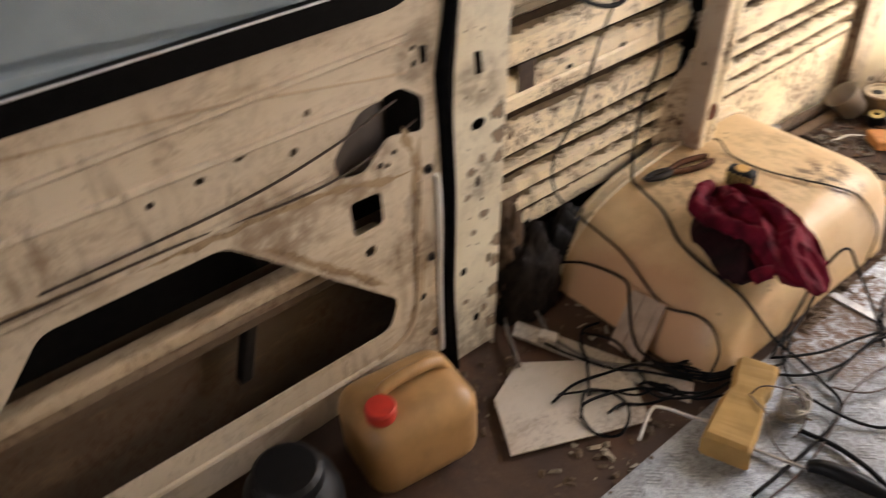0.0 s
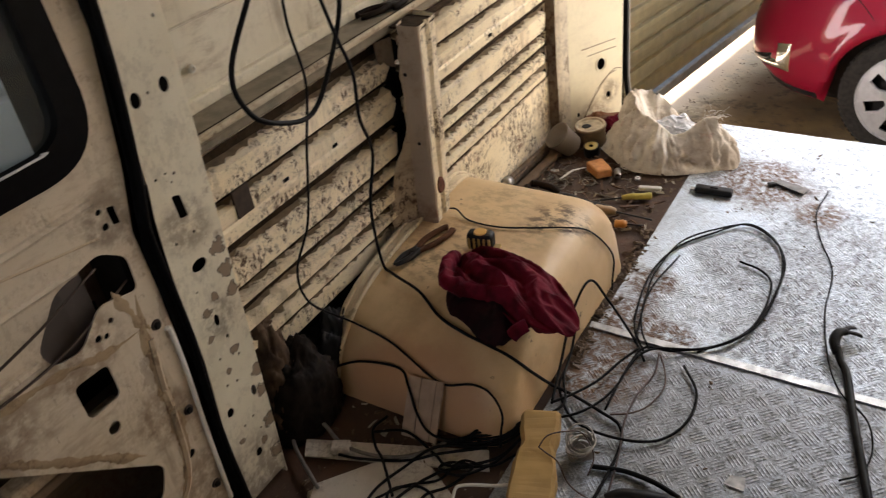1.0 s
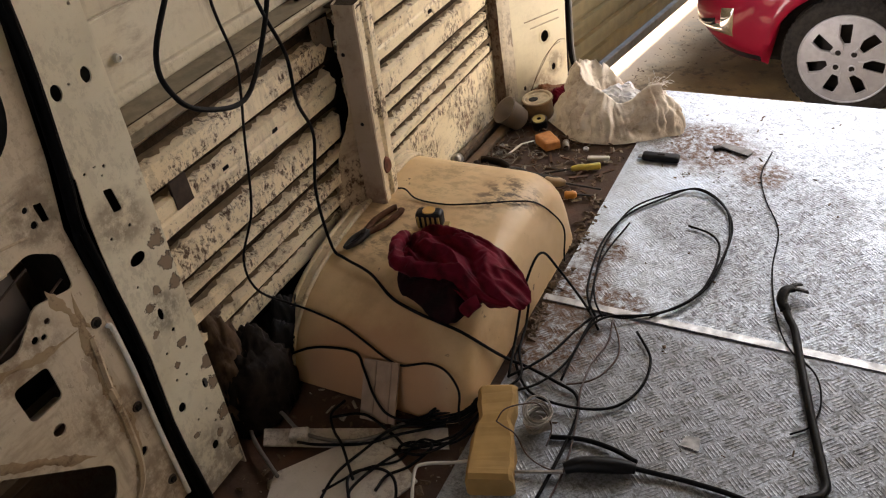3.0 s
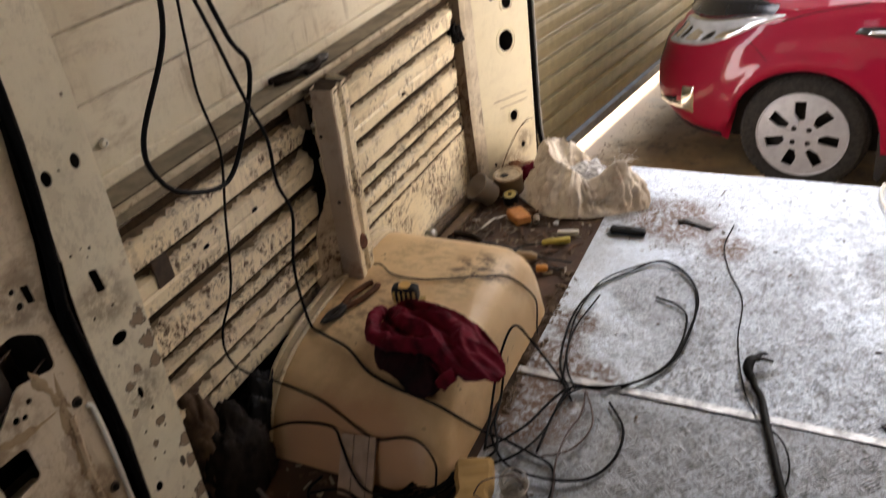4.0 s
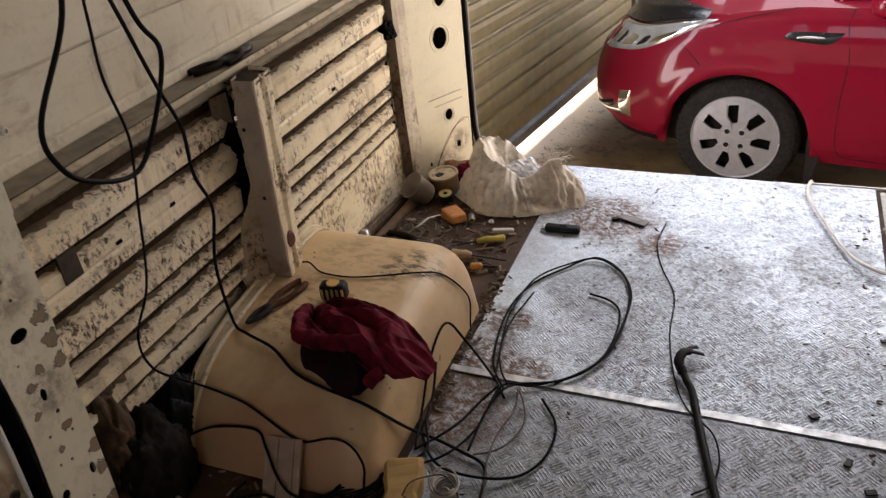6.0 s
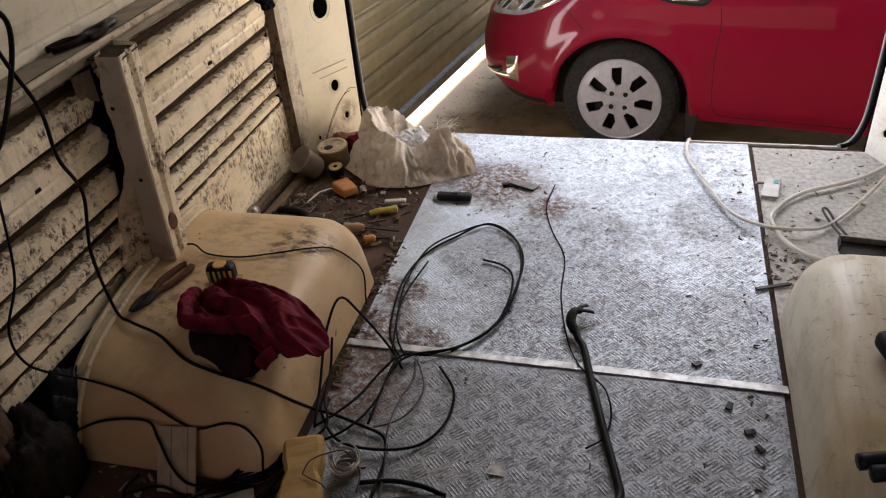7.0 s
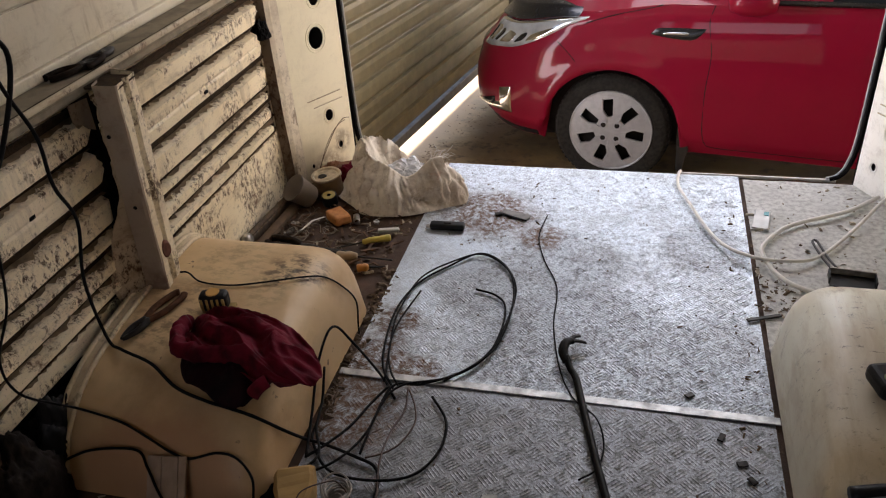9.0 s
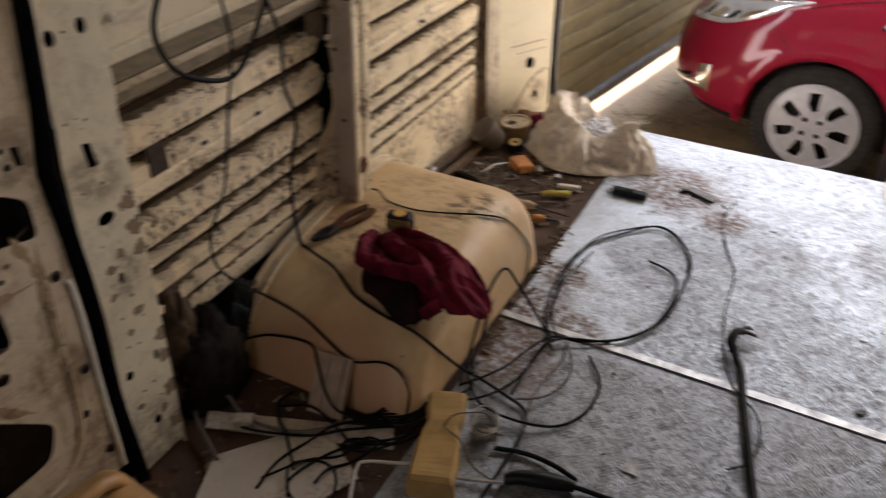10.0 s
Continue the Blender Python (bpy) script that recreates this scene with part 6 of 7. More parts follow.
cable("hose", [(0.30, 2.09, -0.06), (0.292, 2.066, 0.010), (0.283, 1.974, 0.012), (0.315, 1.852, 0.012), (0.386, 1.652, 0.012), (0.467, 1.563, 0.022), (0.564, 1.555, 0.022), (0.639, 1.601, 0.013), (0.746, 1.744, 0.016), (0.863, 1.918, 0.030), (0.95, 2.01, 0.014)], 0.0075, "white cable looped over the rear sill", M_WHITEHOSE, "hoses")
cable("wire", [(-0.500, 0.35, 0.008), (-0.529, 0.417, 0.010), (-0.519, 0.438, 0.012), (-0.465, 0.464, 0.010), (-0.441, 0.477, 0.012)], 0.005, "frayed white wire on the floor", M_WHITEHOSE)

# ---- tread plate: pry bar, iron, scraps ----
M_PRY = plain("black_forged_iron", (0.007, 0.0066, 0.0062), 0.5, 0, 0.35, 50, 0.3, 0.001, Specular_IOR_Level=0.16)
bar = thing("pry_bar", "black forged pry bar lying on the tread plate", "pry bar")
part("shaft", tube(bmesh.new(), [(0.030, 1.085, 0.022), (0.042, 1.055, 0.014), (0.059, 1.023, 0.011), (0.081, 0.937, 0.010), (0.119, 0.793, 0.010), (0.152, 0.676, 0.010), (0.160, 0.640, 0.012), (0.150, 0.612, 0.018), (0.125, 0.590, 0.024)], 0.0083, 8), M_PRY, bar, smooth=True)
part("claw_hook", tube(bmesh.new(), [(0.034, 1.070, 0.018), (0.022, 1.092, 0.028), (0.025, 1.118, 0.034), (0.038, 1.134, 0.030)], 0.0115, 8, flat=0.6), M_PRY, bar, smooth=True)
for s in (-1, 1):
    part("claw_tip", tube(bmesh.new(), [(0.036, 1.132, 0.031), (0.047 + s * 0.006, 1.145 - s * 0.007, 0.026), (0.060 + s * 0.008, 1.158 - s * 0.011, 0.017)], 0.0065, 6, flat=0.5), M_PRY, bar)
iron = thing("power_tool", "black hand tool with a cord on the tread plate", "hand tool")
part("grip", tube(bmesh.new(), [(-0.268, 0.520, 0.014), (-0.245, 0.534, 0.019), (-0.205, 0.548, 0.019), (-0.165, 0.561, 0.016), (-0.150, 0.566, 0.012)], 0.0140, 10, taper=lambda t: 0.75 + 0.35 * math.sin(math.pi * min(1, t * 1.1))), M_BLACK, iron, smooth=True)
part("shaft", tube(bmesh.new(), [(-0.268, 0.512, 0.014), (-0.33, 0.492, 0.010), (-0.38, 0.478, 0.008)], 0.0035, 6), M_STEEL, iron)
part("cord", tube(bmesh.new(), [(-0.152, 0.566, 0.012), (-0.105, 0.572, 0.008), (-0.04, 0.575, 0.008), (0.03, 0.572, 0.008), (0.12, 0.555, 0.008), (0.25, 0.50, 0.008)], 0.005, 7), M_CABLE, iron, smooth=True)
part("cord", tube(bmesh.new(), [(-0.32, 0.585, 0.008), (-0.26, 0.60, 0.008), (-0.20, 0.595, 0.012), (-0.15, 0.578, 0.016)], 0.005, 7), M_CABLE, iron, smooth=True)


# foam block with a waist
def foam_mesh():
    prof = lambda t: 0.037 - 0.009 * math.exp(-((t - 0.62) / 0.11) ** 2) + 0.007 * (1 - t)
    bm = bmesh.new()
    rows = []
    for t in span(0, 1, 24):
        w, y = prof(t), -0.115 + 0.23 * t
        e = 0.006 * (1 - min(1, min(t, 1 - t) / 0.04))
        ring = [(-w + e, 0.004), (-w, 0.012), (-w, 0.048 - e), (-w + 0.007, 0.056 - e), (w - 0.007, 0.056 - e), (w, 0.048 - e), (w, 0.012), (w - e, 0.004)]
        rows.append([bm.verts.new((x, y, z)) for x, z in ring])
    for a, b in zip(rows, rows[1:]):
        for k in range(8):
            bm.faces.new((a[k], a[(k + 1) % 8], b[(k + 1) % 8], b[k]))
    bm.faces.new(rows[0])
    bm.faces.new(rows[-1][::-1])
    return crumple(bm, 0.0032, 45, 1.0)


M_FOAM = plain("yellow_foam", (0.42, 0.258, 0.088), 0.9, 0, 0.22, 18, 0.35, 0.001)
one("foam_block", foam_mesh(), M_FOAM, "yellow foam sponge block with a narrowed waist", "sponge", at=pose(-0.413, 0.535, -0.003, 0, 0, 19))
tin_lamp = thing("reel", "small bright metal reel wound with grey wire", "wire reel", at=pose(-0.352, 0.608, 0.003) @ Matrix.Scale(1.15, 4))
part("core", lathe(bmesh.new(), [(0, 0.034), (0.010, 0.034), (0.012, 0.030), (0.012, 0.004), (0.022, 0.002), (0.022, 0)], 22, pose(0, 0, 0, 28, 10, 0)), M_STEEL, tin_lamp)
for k in range(11):
    r = 0.019 + 0.0016 * (k % 6)
    part("wire_turn", tube(bmesh.new(), [(r * math.cos(t) * (0.85 + 0.05 * math.sin(k * 2.0)), r * math.sin(t) * 1.15 + 0.003 * math.cos(k * 1.7), 0.010 + 0.0028 * k + 0.009 * math.sin(t + k * 0.5)) for t in span(0, 6.4, 18)], 0.0016, 5, 2), M_STEEL, tin_lamp)

# boards, jerrycan and bottle by the sliding door
M_BOARD = dirty_paint("dirty_white_board", (0.60, 0.55, 0.48), 0.35, 0.2, 0.55, 0.45, 0.25, 0.1)
one("board", sheet([(-0.791, 0.319), (-0.67, 0.465), (-0.60, 0.452), (-0.515, 0.402), (-0.631, 0.151), (-0.75, 0.218)], [], lambda u, v: (u, v, 0.001 + 0.01 * (u + 0.79)), (0, 0, 0.004)), M_BOARD, "dirty white cut board lying on the floor", "board", "offcuts on the floor")
one("board", sheet([(-0.882, 0.405), (-0.520, 0.540), (-0.495, 0.495), (-0.857, 0.368)], [], lambda u, v: (u, v, -0.001), (0, 0, 0.004)), M_BOARD, "narrow white board strip lying on the floor", "board", "offcuts on the floor")
one("socket_block", boxed(-0.02, 0.02, -0.014, 0.014, 0, 0.018, 0.004, m=pose(-0.795, 0.413, 0.002, 0, 0, 25)), M_BOARD, "small pale wall plug block on the grey cable", "plug")
M_CAN = plain("tan_translucent_plastic", (0.42, 0.24, 0.095), 0.45, 0, 0.3, 14)
can = thing("jerrycan", "tan plastic jerrycan with a red cap by the door", "jerrycan", at=pose(-0.765, 0.02, 0.0, 0, 0, -8))
part("body", boxed(-0.085, 0.085, -0.105, 0.115, 0.0, 0.175, 0.045, 5), M_CAN, can, smooth=True)
part("neck", lathe(bmesh.new(), [(0.022, 0.165), (0.022, 0.19), (0, 0.19)], 18, pose(0.035, -0.060, 0)), M_CAN, can)
part("cap", lathe(bmesh.new(), [(0.026, 0.178), (0.027, 0.198), (0.024, 0.203), (0, 0.204)], 20, pose(0.035, -0.060, 0)), plain("red_cap_plastic", (0.55, 0.035, 0.02), 0.45), can, "red screw cap")
part("handle", tube(bmesh.new(), [(0.005, -0.045, 0.168), (0.0, -0.035, 0.195), (-0.005, 0.03, 0.200), (-0.01, 0.075, 0.188), (-0.01, 0.09, 0.160)], 0.012, 8), M_CAN, can, smooth=True)
bottle = thing("black_bottle", "black round plastic bottle by the door", "bottle", at=pose(-0.735, -0.225, 0.0) @ Matrix.Diagonal((1, 1, 0.83, 1)))
part("body", lathe(bmesh.new(), [(0, 0), (0.07, 0.002), (0.080, 0.012), (0.080, 0.16), (0.074, 0.19), (0.058, 0.208), (0.052, 0.212)], 28), M_BLACK, bottle, smooth=True)
part("cap", lathe(bmesh.new(), [(0.056, 0.210), (0.056, 0.236), (0.048, 0.244), (0, 0.246)], 22), M_BLACK, bottle)


def heap(name, label, cat, mat, cx, cy, sx, sy, h, seed, z0=0.0, rough_amount=0.35):
    """A lumpy heap of cloth or rubbish."""
    bm = bmesh.new()
    bmesh.ops.create_icosphere(bm, subdivisions=5, radius=1.0)
    for v in bm.verts:
        d = v.co.copy()
        k = 1 + rough_amount * noise.noise(d * 2.2 + Vector((seed, 0, 0))) + rough_amount * 0.7 * abs(noise.noise(d * 5 + Vector((0, seed, 0)))) + 0.22 * (0.2 - abs(noise.noise(d * 9 + Vector((seed, seed, 0))))) + 0.04 * noise.noise(d * 16)
        v.co = Vector((d.x * sx * k, d.y * sy * k, max(0.0, d.z * k) * h))
    return one(name, bm, mat, label, cat, smooth=True, at=pose(cx, cy, z0))


M_DARKRAG = cloth_material("filthy_dark_cloth", (0.018, 0.013, 0.010), (0.006, 0.0045, 0.004))
M_BROWNRAG = cloth_material("filthy_brown_cloth", (0.10, 0.065, 0.042), (0.04, 0.026, 0.018))
heap("stuffed_cloth", "filthy dark cloth stuffed behind the pillar", "rag", M_DARKRAG, -0.93, 0.47, 0.066, 0.10, 0.185, 1.5, 0.0, 0.16)
heap("stuffed_cloth", "filthy brown cloth stuffed into the wall", "rag", M_BROWNRAG, -0.955, 0.43, 0.05, 0.075, 0.27, 4.5, 0.0, 0.18)
heap("black_bag", "crumpled black plastic bag against the wall", "bag", plain("black_film", (0.006, 0.006, 0.0065), 0.6, 0, 0.3, 20, Specular_IOR_Level=0.2), -0.932, 0.590, 0.036, 0.095, 0.165, 8.5, 0.0, 0.25)
heap("rubber_wad", "black lump of old sealant in the wall corner", "sealant", M_RUBBER, -0.94, 1.785, 0.022, 0.028, 0.045, 3.3, 0.52)
one("dark_patch", boxed(-0.939, -0.9325, 0.448, 0.490, 0.515, 0.570, 0.001), M_DARKROD, "dark square patch on the ribbed wall", "wall patch")
# White ring added in place of a hole that lets daylight in.
one("grommet", lathe(bmesh.new(), [(0.003, 0.001), (0.004, 0.004), (0.007, 0.003), (0.008, -0.004)], 16, pose(-0.998, 0.498, 0.775, 0, 90, 0)), M_WHITEHOSE, "small white ring standing for a daylit hole in the upper panel", "grommet")
for y, z in ((0.585, 0.522), (0.74, 0.517), (1.13, 0.507), (1.42, 0.497)):
    one("clip_hole", boxed(-0.9390, -0.9335, y - 0.009, y + 0.007, z - 0.004, z + 0.004, 0.0008), M_RUBBER, "dark rusty clip slot in the ribbed wall", "clip slot", "clip slots in the wall")

# ---- rear left corner: sack, pot, tools ----
SACK_FOOT = [(-0.798, 1.828), (-0.700, 1.722), (-0.655, 1.682), (-0.560, 1.680), (-0.485, 1.706), (-0.402, 1.760), (-0.352, 1.805), (-0.42, 1.90), (-0.52, 1.965), (-0.63, 1.985), (-0.715, 1.950)]
SACK_RIM = [(-0.714, 1.890, 0.168), (-0.688, 1.838, 0.160), (-0.655, 1.806, 0.138), (-0.585, 1.775, 0.124), (-0.530, 1.786, 0.088), (-0.448, 1.828, 0.140), (-0.415, 1.855, 0.108), (-0.470, 1.935, 0.055), (-0.550, 1.968, 0.042), (-0.612, 1.968, 0.110), (-0.676, 1.948, 0.142)]


def sack_mesh():
    """A soft bag: foot, slack side with sharp pleats, uneven mouth and hollow inside."""
    foot = smooth_line([(x, y, 0) for x, y in SACK_FOOT], 18, True)
    rim = smooth_line(SACK_RIM, 18, True)
    n = len(rim)
    mid = Vector((-0.565, 1.835, 0.0))
    bm = bmesh.new()
    rows = []
    for j in range(34):
        t = j / 33
        row = []
        for i in range(n):
            f, r = Vector(foot[i]), Vector(rim[i])
            ang = 2 * math.pi * i / n
            if t < 0.7:
                u = t / 0.7
                d0 = min(i, n - i) / 18
                q = f.lerp(r, u ** (1.2 - 0.75 * math.exp(-(d0 / 0.9) ** 2)))
                q.z = r.z * u ** 0.9
                out = (q - mid)
                out.z = 0
                out.normalize()
                q += out * 0.012 * math.sin(math.pi * min(1, u * 1.15)) * (0.4 + 0.6 * (r.z / 0.16))
                ca, sa = math.cos(ang), math.sin(ang)
                pleat = abs(noise.noise((ca * 4.5 + u * 0.9, sa * 4.5, 2.0 + u * 0.8))) + 0.5 * abs(noise.noise((ca * 10 - u, sa * 10, 7.0 + u * 1.6)))
                q += out * (0.26 - pleat) * 0.058 * min(1, u * 4) * (1 - 0.72 * u)
                q.z += (0.25 - pleat) * 0.010 * min(1, u * 3)
            else:
                u = (t - 0.7) / 0.3
                low = mid + (f - mid) * 0.35 + Vector((0, 0, 0.026))
                q = r.lerp(low, u)
                q.z = r.z + (low.z - r.z) * u ** 0.8
                pl = abs(noise.noise((math.cos(ang) * 5 + u, math.sin(ang) * 5, 11.0)))
                q += (mid - q) * (pl - 0.2) * 0.25 * math.sin(math.pi * u)
            row.append(bm.verts.new((q.x - mid.x, q.y - mid.y, max(0.0, q.z))))
        rows.append(row)
    for a, b in zip(rows, rows[1:]):
        for i in range(n):
            bm.faces.new((a[i], a[(i + 1) % n], b[(i + 1) % n], b[i]))
    bm.faces.new(rows[-1])
    for v in bm.verts:
        if v.co.z > 0.004:
            q = v.co
            d = noise.noise_vector((q.x * 20, q.y * 20, q.z * 20)) * 0.004 + noise.noise_vector((q.x * 48, q.y * 48, q.z * 48)) * 0.0010
            d += Vector((q.x, q.y, 0.04)).normalized() * (0.16 - abs(noise.noise((q.x * 24 + 3, q.y * 24, q.z * 30)))) * 0.010
            for freq, depth, o in ((11, 0.015, 2.0), (21, 0.007, 9.0)):
                fold = noise.noise((q.x * freq + o, q.y * freq, q.z * freq * 0.22))
                d -= Vector((q.x, q.y, 0.03)).normalized() * depth * math.exp(-(fold / 0.10) ** 2)
            v.co += d * min(1, q.z / 0.03)
    return bm


def sack_material():
    m = Mat("woven_sack", (0.74, 0.68, 0.585), 0.6)
    m.over(m.ramp(m.noise(8.0, 6.0, 0.65), 0.40, 0.66, 0, 0.75), (0.40, 0.32, 0.235))
    m.over(m.ramp(m.noise(40.0, 6.0, 0.7, offset=8.0), 0.50, 0.68, 0, 0.5), (0.24, 0.17, 0.11))
    m.over(m.ramp(m.noise(14.0, 5.0, offset=4.0), 0.62, 0.72, 0, 0.5), (0.45, 0.22, 0.14))
    m.bump(m.noise(420.0, 2.0), 0.25, 0.001)
    m.bump(m.noise(30.0, 5.0, 0.55), 0.55, 0.006)
    m.bump(m.noise(85.0, 4.0, 0.6, offset=4.0), 0.6, 0.003)
    return m.m


M_SACK = sack_material()
sack = thing("sack", "dirty white woven plastic sack standing open on the floor", "sack", at=pose(-0.565, 1.835, 0.001))
part("bag", sack_mesh(), M_SACK, sack, smooth=True)
rnd = random.Random(11)
fr = bmesh.new()
for i in range(46):
    a = rnd.uniform(-0.5, 0.9)
    p = Vector((0.128 + rnd.uniform(-0.03, 0.012), 0.01 + 0.05 * math.sin(a), 0.128 + rnd.uniform(-0.02, 0.006)))
    d = Vector((rnd.uniform(-0.4, 1), rnd.uniform(-0.6, 0.6), rnd.uniform(0, 0.8))).normalized()
    tube(fr, [p, p + d * 0.012, p + d * 0.024 + Vector((0, 0, rnd.uniform(-0.01, 0.004)))], 0.0006, 3, 2)
tagged(part("frayed_threads", fr, M_SACK, sack), kind="stuff")
M_FILM = plain("crumpled_clear_film", (0.74, 0.76, 0.80), 0.2, 0, 0.2, 60, 0.4, 0.003)
film_bm = bmesh.new()
bmesh.ops.create_icosphere(film_bm, subdivisions=4, radius=0.06)
part("film", crumple(crumple(film_bm, 0.03, 22, 5.0), 0.012, 60, 7.0), M_FILM, sack, "crumpled clear film in the sack", at=pose(0.005, 0.030, 0.062) @ Matrix.Diagonal((0.95, 0.7, 0.75, 1)))

pot = thing("paint_pot", "cream paint pot with a stained lid", "paint pot", at=pose(-0.813, 1.812, 0.0, 4, -3, 0) @ Matrix.Diagonal((0.95, 0.95, 0.80, 1)))
M_POT = plain("stained_cream_tin", (0.30, 0.195, 0.098), 0.5, 0, 0.45, 25)
part("tin", lathe(bmesh.new(), [(0, 0), (0.046, 0.001), (0.049, 0.004), (0.049, 0.072), (0.053, 0.076), (0.053, 0.082), (0.049, 0.084)], 28), M_POT, pot, smooth=True)
part("lid", lathe(bmesh.new(), [(0.051, 0.080), (0.050, 0.087), (0.044, 0.086), (0.040, 0.080), (0, 0.0795)], 28), plain("stained_pot_lid", (0.58, 0.46, 0.30), 0.5, 0, 0.5, 40), pot)
part("paint_stain", lathe(bmesh.new(), [(0, 0.0815), (0.012, 0.0815), (0.017, 0.0795)], 9, pose(-0.012, -0.006, 0)), M_BLACK, pot, "dark dried paint")
M_CLEAR = plain("cloudy_plastic", (0.36, 0.295, 0.225), 0.35, 0, 0.2, 20, Transmission_Weight=0.45)
cup = thing("plastic_tub", "cloudy plastic tub lying tilted on the floor", "tub", at=pose(-0.864, 1.724, 0.040, 30, -34, 0))
part("wall", lathe(bmesh.new(), [(0, -0.03), (0.034, -0.03), (0.037, -0.026), (0.043, 0.040), (0.046, 0.041), (0.046, 0.044), (0.041, 0.043), (0.034, -0.022), (0, -0.024)], 26), M_CLEAR, cup, smooth=True)
roll = thing("tape_roll", "black and yellow roll of tape on the floor", "tape roll", at=pose(-0.785, 1.742, 0.0, 10, 0, 0) @ Matrix.Scale(0.86, 4))
part("roll", lathe(bmesh.new(), [(0.012, 0.0), (0.028, 0.0), (0.029, 0.003), (0.029, 0.036), (0.028, 0.038), (0.012, 0.038)], 24), M_BLACK, roll, smooth=True)
part("core", lathe(bmesh.new(), [(0.024, 0.0385), (0.024, 0.0395), (0.008, 0.0395), (0.008, 0.0385)], 24), plain("faded_yellow_paper", (0.52, 0.40, 0.13), 0.6), roll, "yellow face ring")
M_RUSTRAG = cloth_material("rusty_brown_cloth", (0.17, 0.075, 0.035), (0.07, 0.03, 0.015))
heap("red_cloth", "small dark red cloth in the corner by the sack", "rag", M_RAG, -0.768, 1.893, 0.052, 0.038, 0.055, 6.1, 0.0, 0.3)
heap("brown_rag", "rust-brown oily cloth in the rear corner", "rag", M_RUSTRAG, -0.83, 1.915, 0.05, 0.045, 0.045, 9.1)
M_ORANGE = plain("orange_sponge", (0.54, 0.23, 0.075), 0.85, 0, 0.25, 60, 0.6, 0.002)
one("sponge", crumple(boxed(-0.026, 0.026, -0.038, 0.038, 0, 0.030, 0.006, 3, m=pose(-0.720, 1.640, 0.0, 0, 0, 46)), 0.004, 40, 2), M_ORANGE, "orange sponge on the dirty floor", "sponge")


def driver(label, at, handle_mat, hl, hr, sl):
    th = thing("screwdriver", label, "screwdriver", "screwdrivers on the floor", at=at)
    part("handle", lathe(bmesh.new(), [(0, 0), (hr * 0.8, 0.001), (hr, 0.006), (hr * 0.85, hl * 0.4), (hr, hl * 0.7), (hr * 0.7, hl * 0.95), (hr * 0.4, hl), (0, hl)], 12, pose(0, 0, hr, 0, 90, 0)), handle_mat, th, smooth=True)
    part("shaft", tube(bmesh.new(), [(hl - 0.002, 0, hr), (hl + sl * 0.5, 0, hr * 0.75), (hl + sl, 0, hr * 0.5)], 0.0028, 6), M_DARKSTEEL, th)
    return th


driver("yellow-handled screwdriver on the dirty floor", pose(-0.527, 1.552, -0.002, 0, 0, 206), plain("yellow_handle", (0.54, 0.44, 0.08), 0.4), 0.085, 0.011, 0.075)
driver("wooden-handled chisel on the dirty floor", pose(-0.652, 1.432, -0.002, 0, 0, 3), plain("worn_wood_handle", (0.44, 0.32, 0.19), 0.6, 0, 0.3, 30), 0.062, 0.014, 0.10)
driver("small orange-handled screwdriver on the dirty floor", pose(-0.575, 1.380, -0.002, 0, 0, 20), plain("orange_handle", (0.60, 0.26, 0.05), 0.4), 0.034, 0.012, 0.045)
one("lighter", boxed(-0.032, 0.032, -0.008, 0.008, 0, 0.012, 0.004, 3, m=pose(-0.547, 1.594, 0, 0, 0, 13)), M_WHITEHOSE, "white plastic lighter on the dirty floor", "lighter", smooth=False)
M_RUSTDUST = plain("dusty_rusty_steel", (0.15, 0.10, 0.062), 0.8, 0.1, 0.5, 50, 0.5, 0.002)
pliers("pliers", "black-handled greasy pliers on the dirty floor", pose(-0.760, 1.455, 0.0, 0, 0, -14) @ Matrix.Scale(1.12, 4), M_GREASE)
one("steel_bar", boxed(-0.05, 0.05, -0.009, 0.009, 0, 0.010, 0.003, m=pose(-0.668, 1.462, 0.0, 0, 0, -6)), M_DARKSTEEL, "short dark greasy steel bar on the floor", "metal bar")
one("wood_block", crumple(boxed(-0.075, 0.075, -0.022, 0.022, 0, 0.040, 0.004, m=pose(-0.812, 1.935, 0.0, 0, 0, 28)), 0.002, 40, 3), plain("rust_brown_wood", (0.20, 0.095, 0.045), 0.85, 0, 0.5, 40, 0.5, 0.002), "rust-brown wooden block at the foot of the pillar", "wood block")
cable("wire", [(-0.872, 1.872, 0.02), (-0.862, 1.880, 0.06), (-0.842, 1.915, 0.115), (-0.820, 1.950, 0.165), (-0.800, 1.975, 0.190), (-0.785, 1.992, 0.188)], 0.0017, "thin brown wire bent up along the pillar", plain("rusty_wire", (0.16, 0.10, 0.055), 0.6, 0.3), "wires")
cable("wire", [(-0.868, 1.870, 0.03), (-0.852, 1.888, 0.09), (-0.833, 1.925, 0.145), (-0.812, 1.955, 0.176), (-0.796, 1.980, 0.184)], 0.0015, "thin brown wire bent up along the pillar", M_RUSTDUST, "wires")
one("metal_sleeve", lathe(bmesh.new(), [(0.007, 0), (0.010, 0), (0.010, 0.034), (0.007, 0.034)], 16, pose(-0.668, 1.655, 0.010, 90, 0, 20)), M_STEEL, "small grey metal sleeve on the dirty floor", "sleeve", smooth=True)
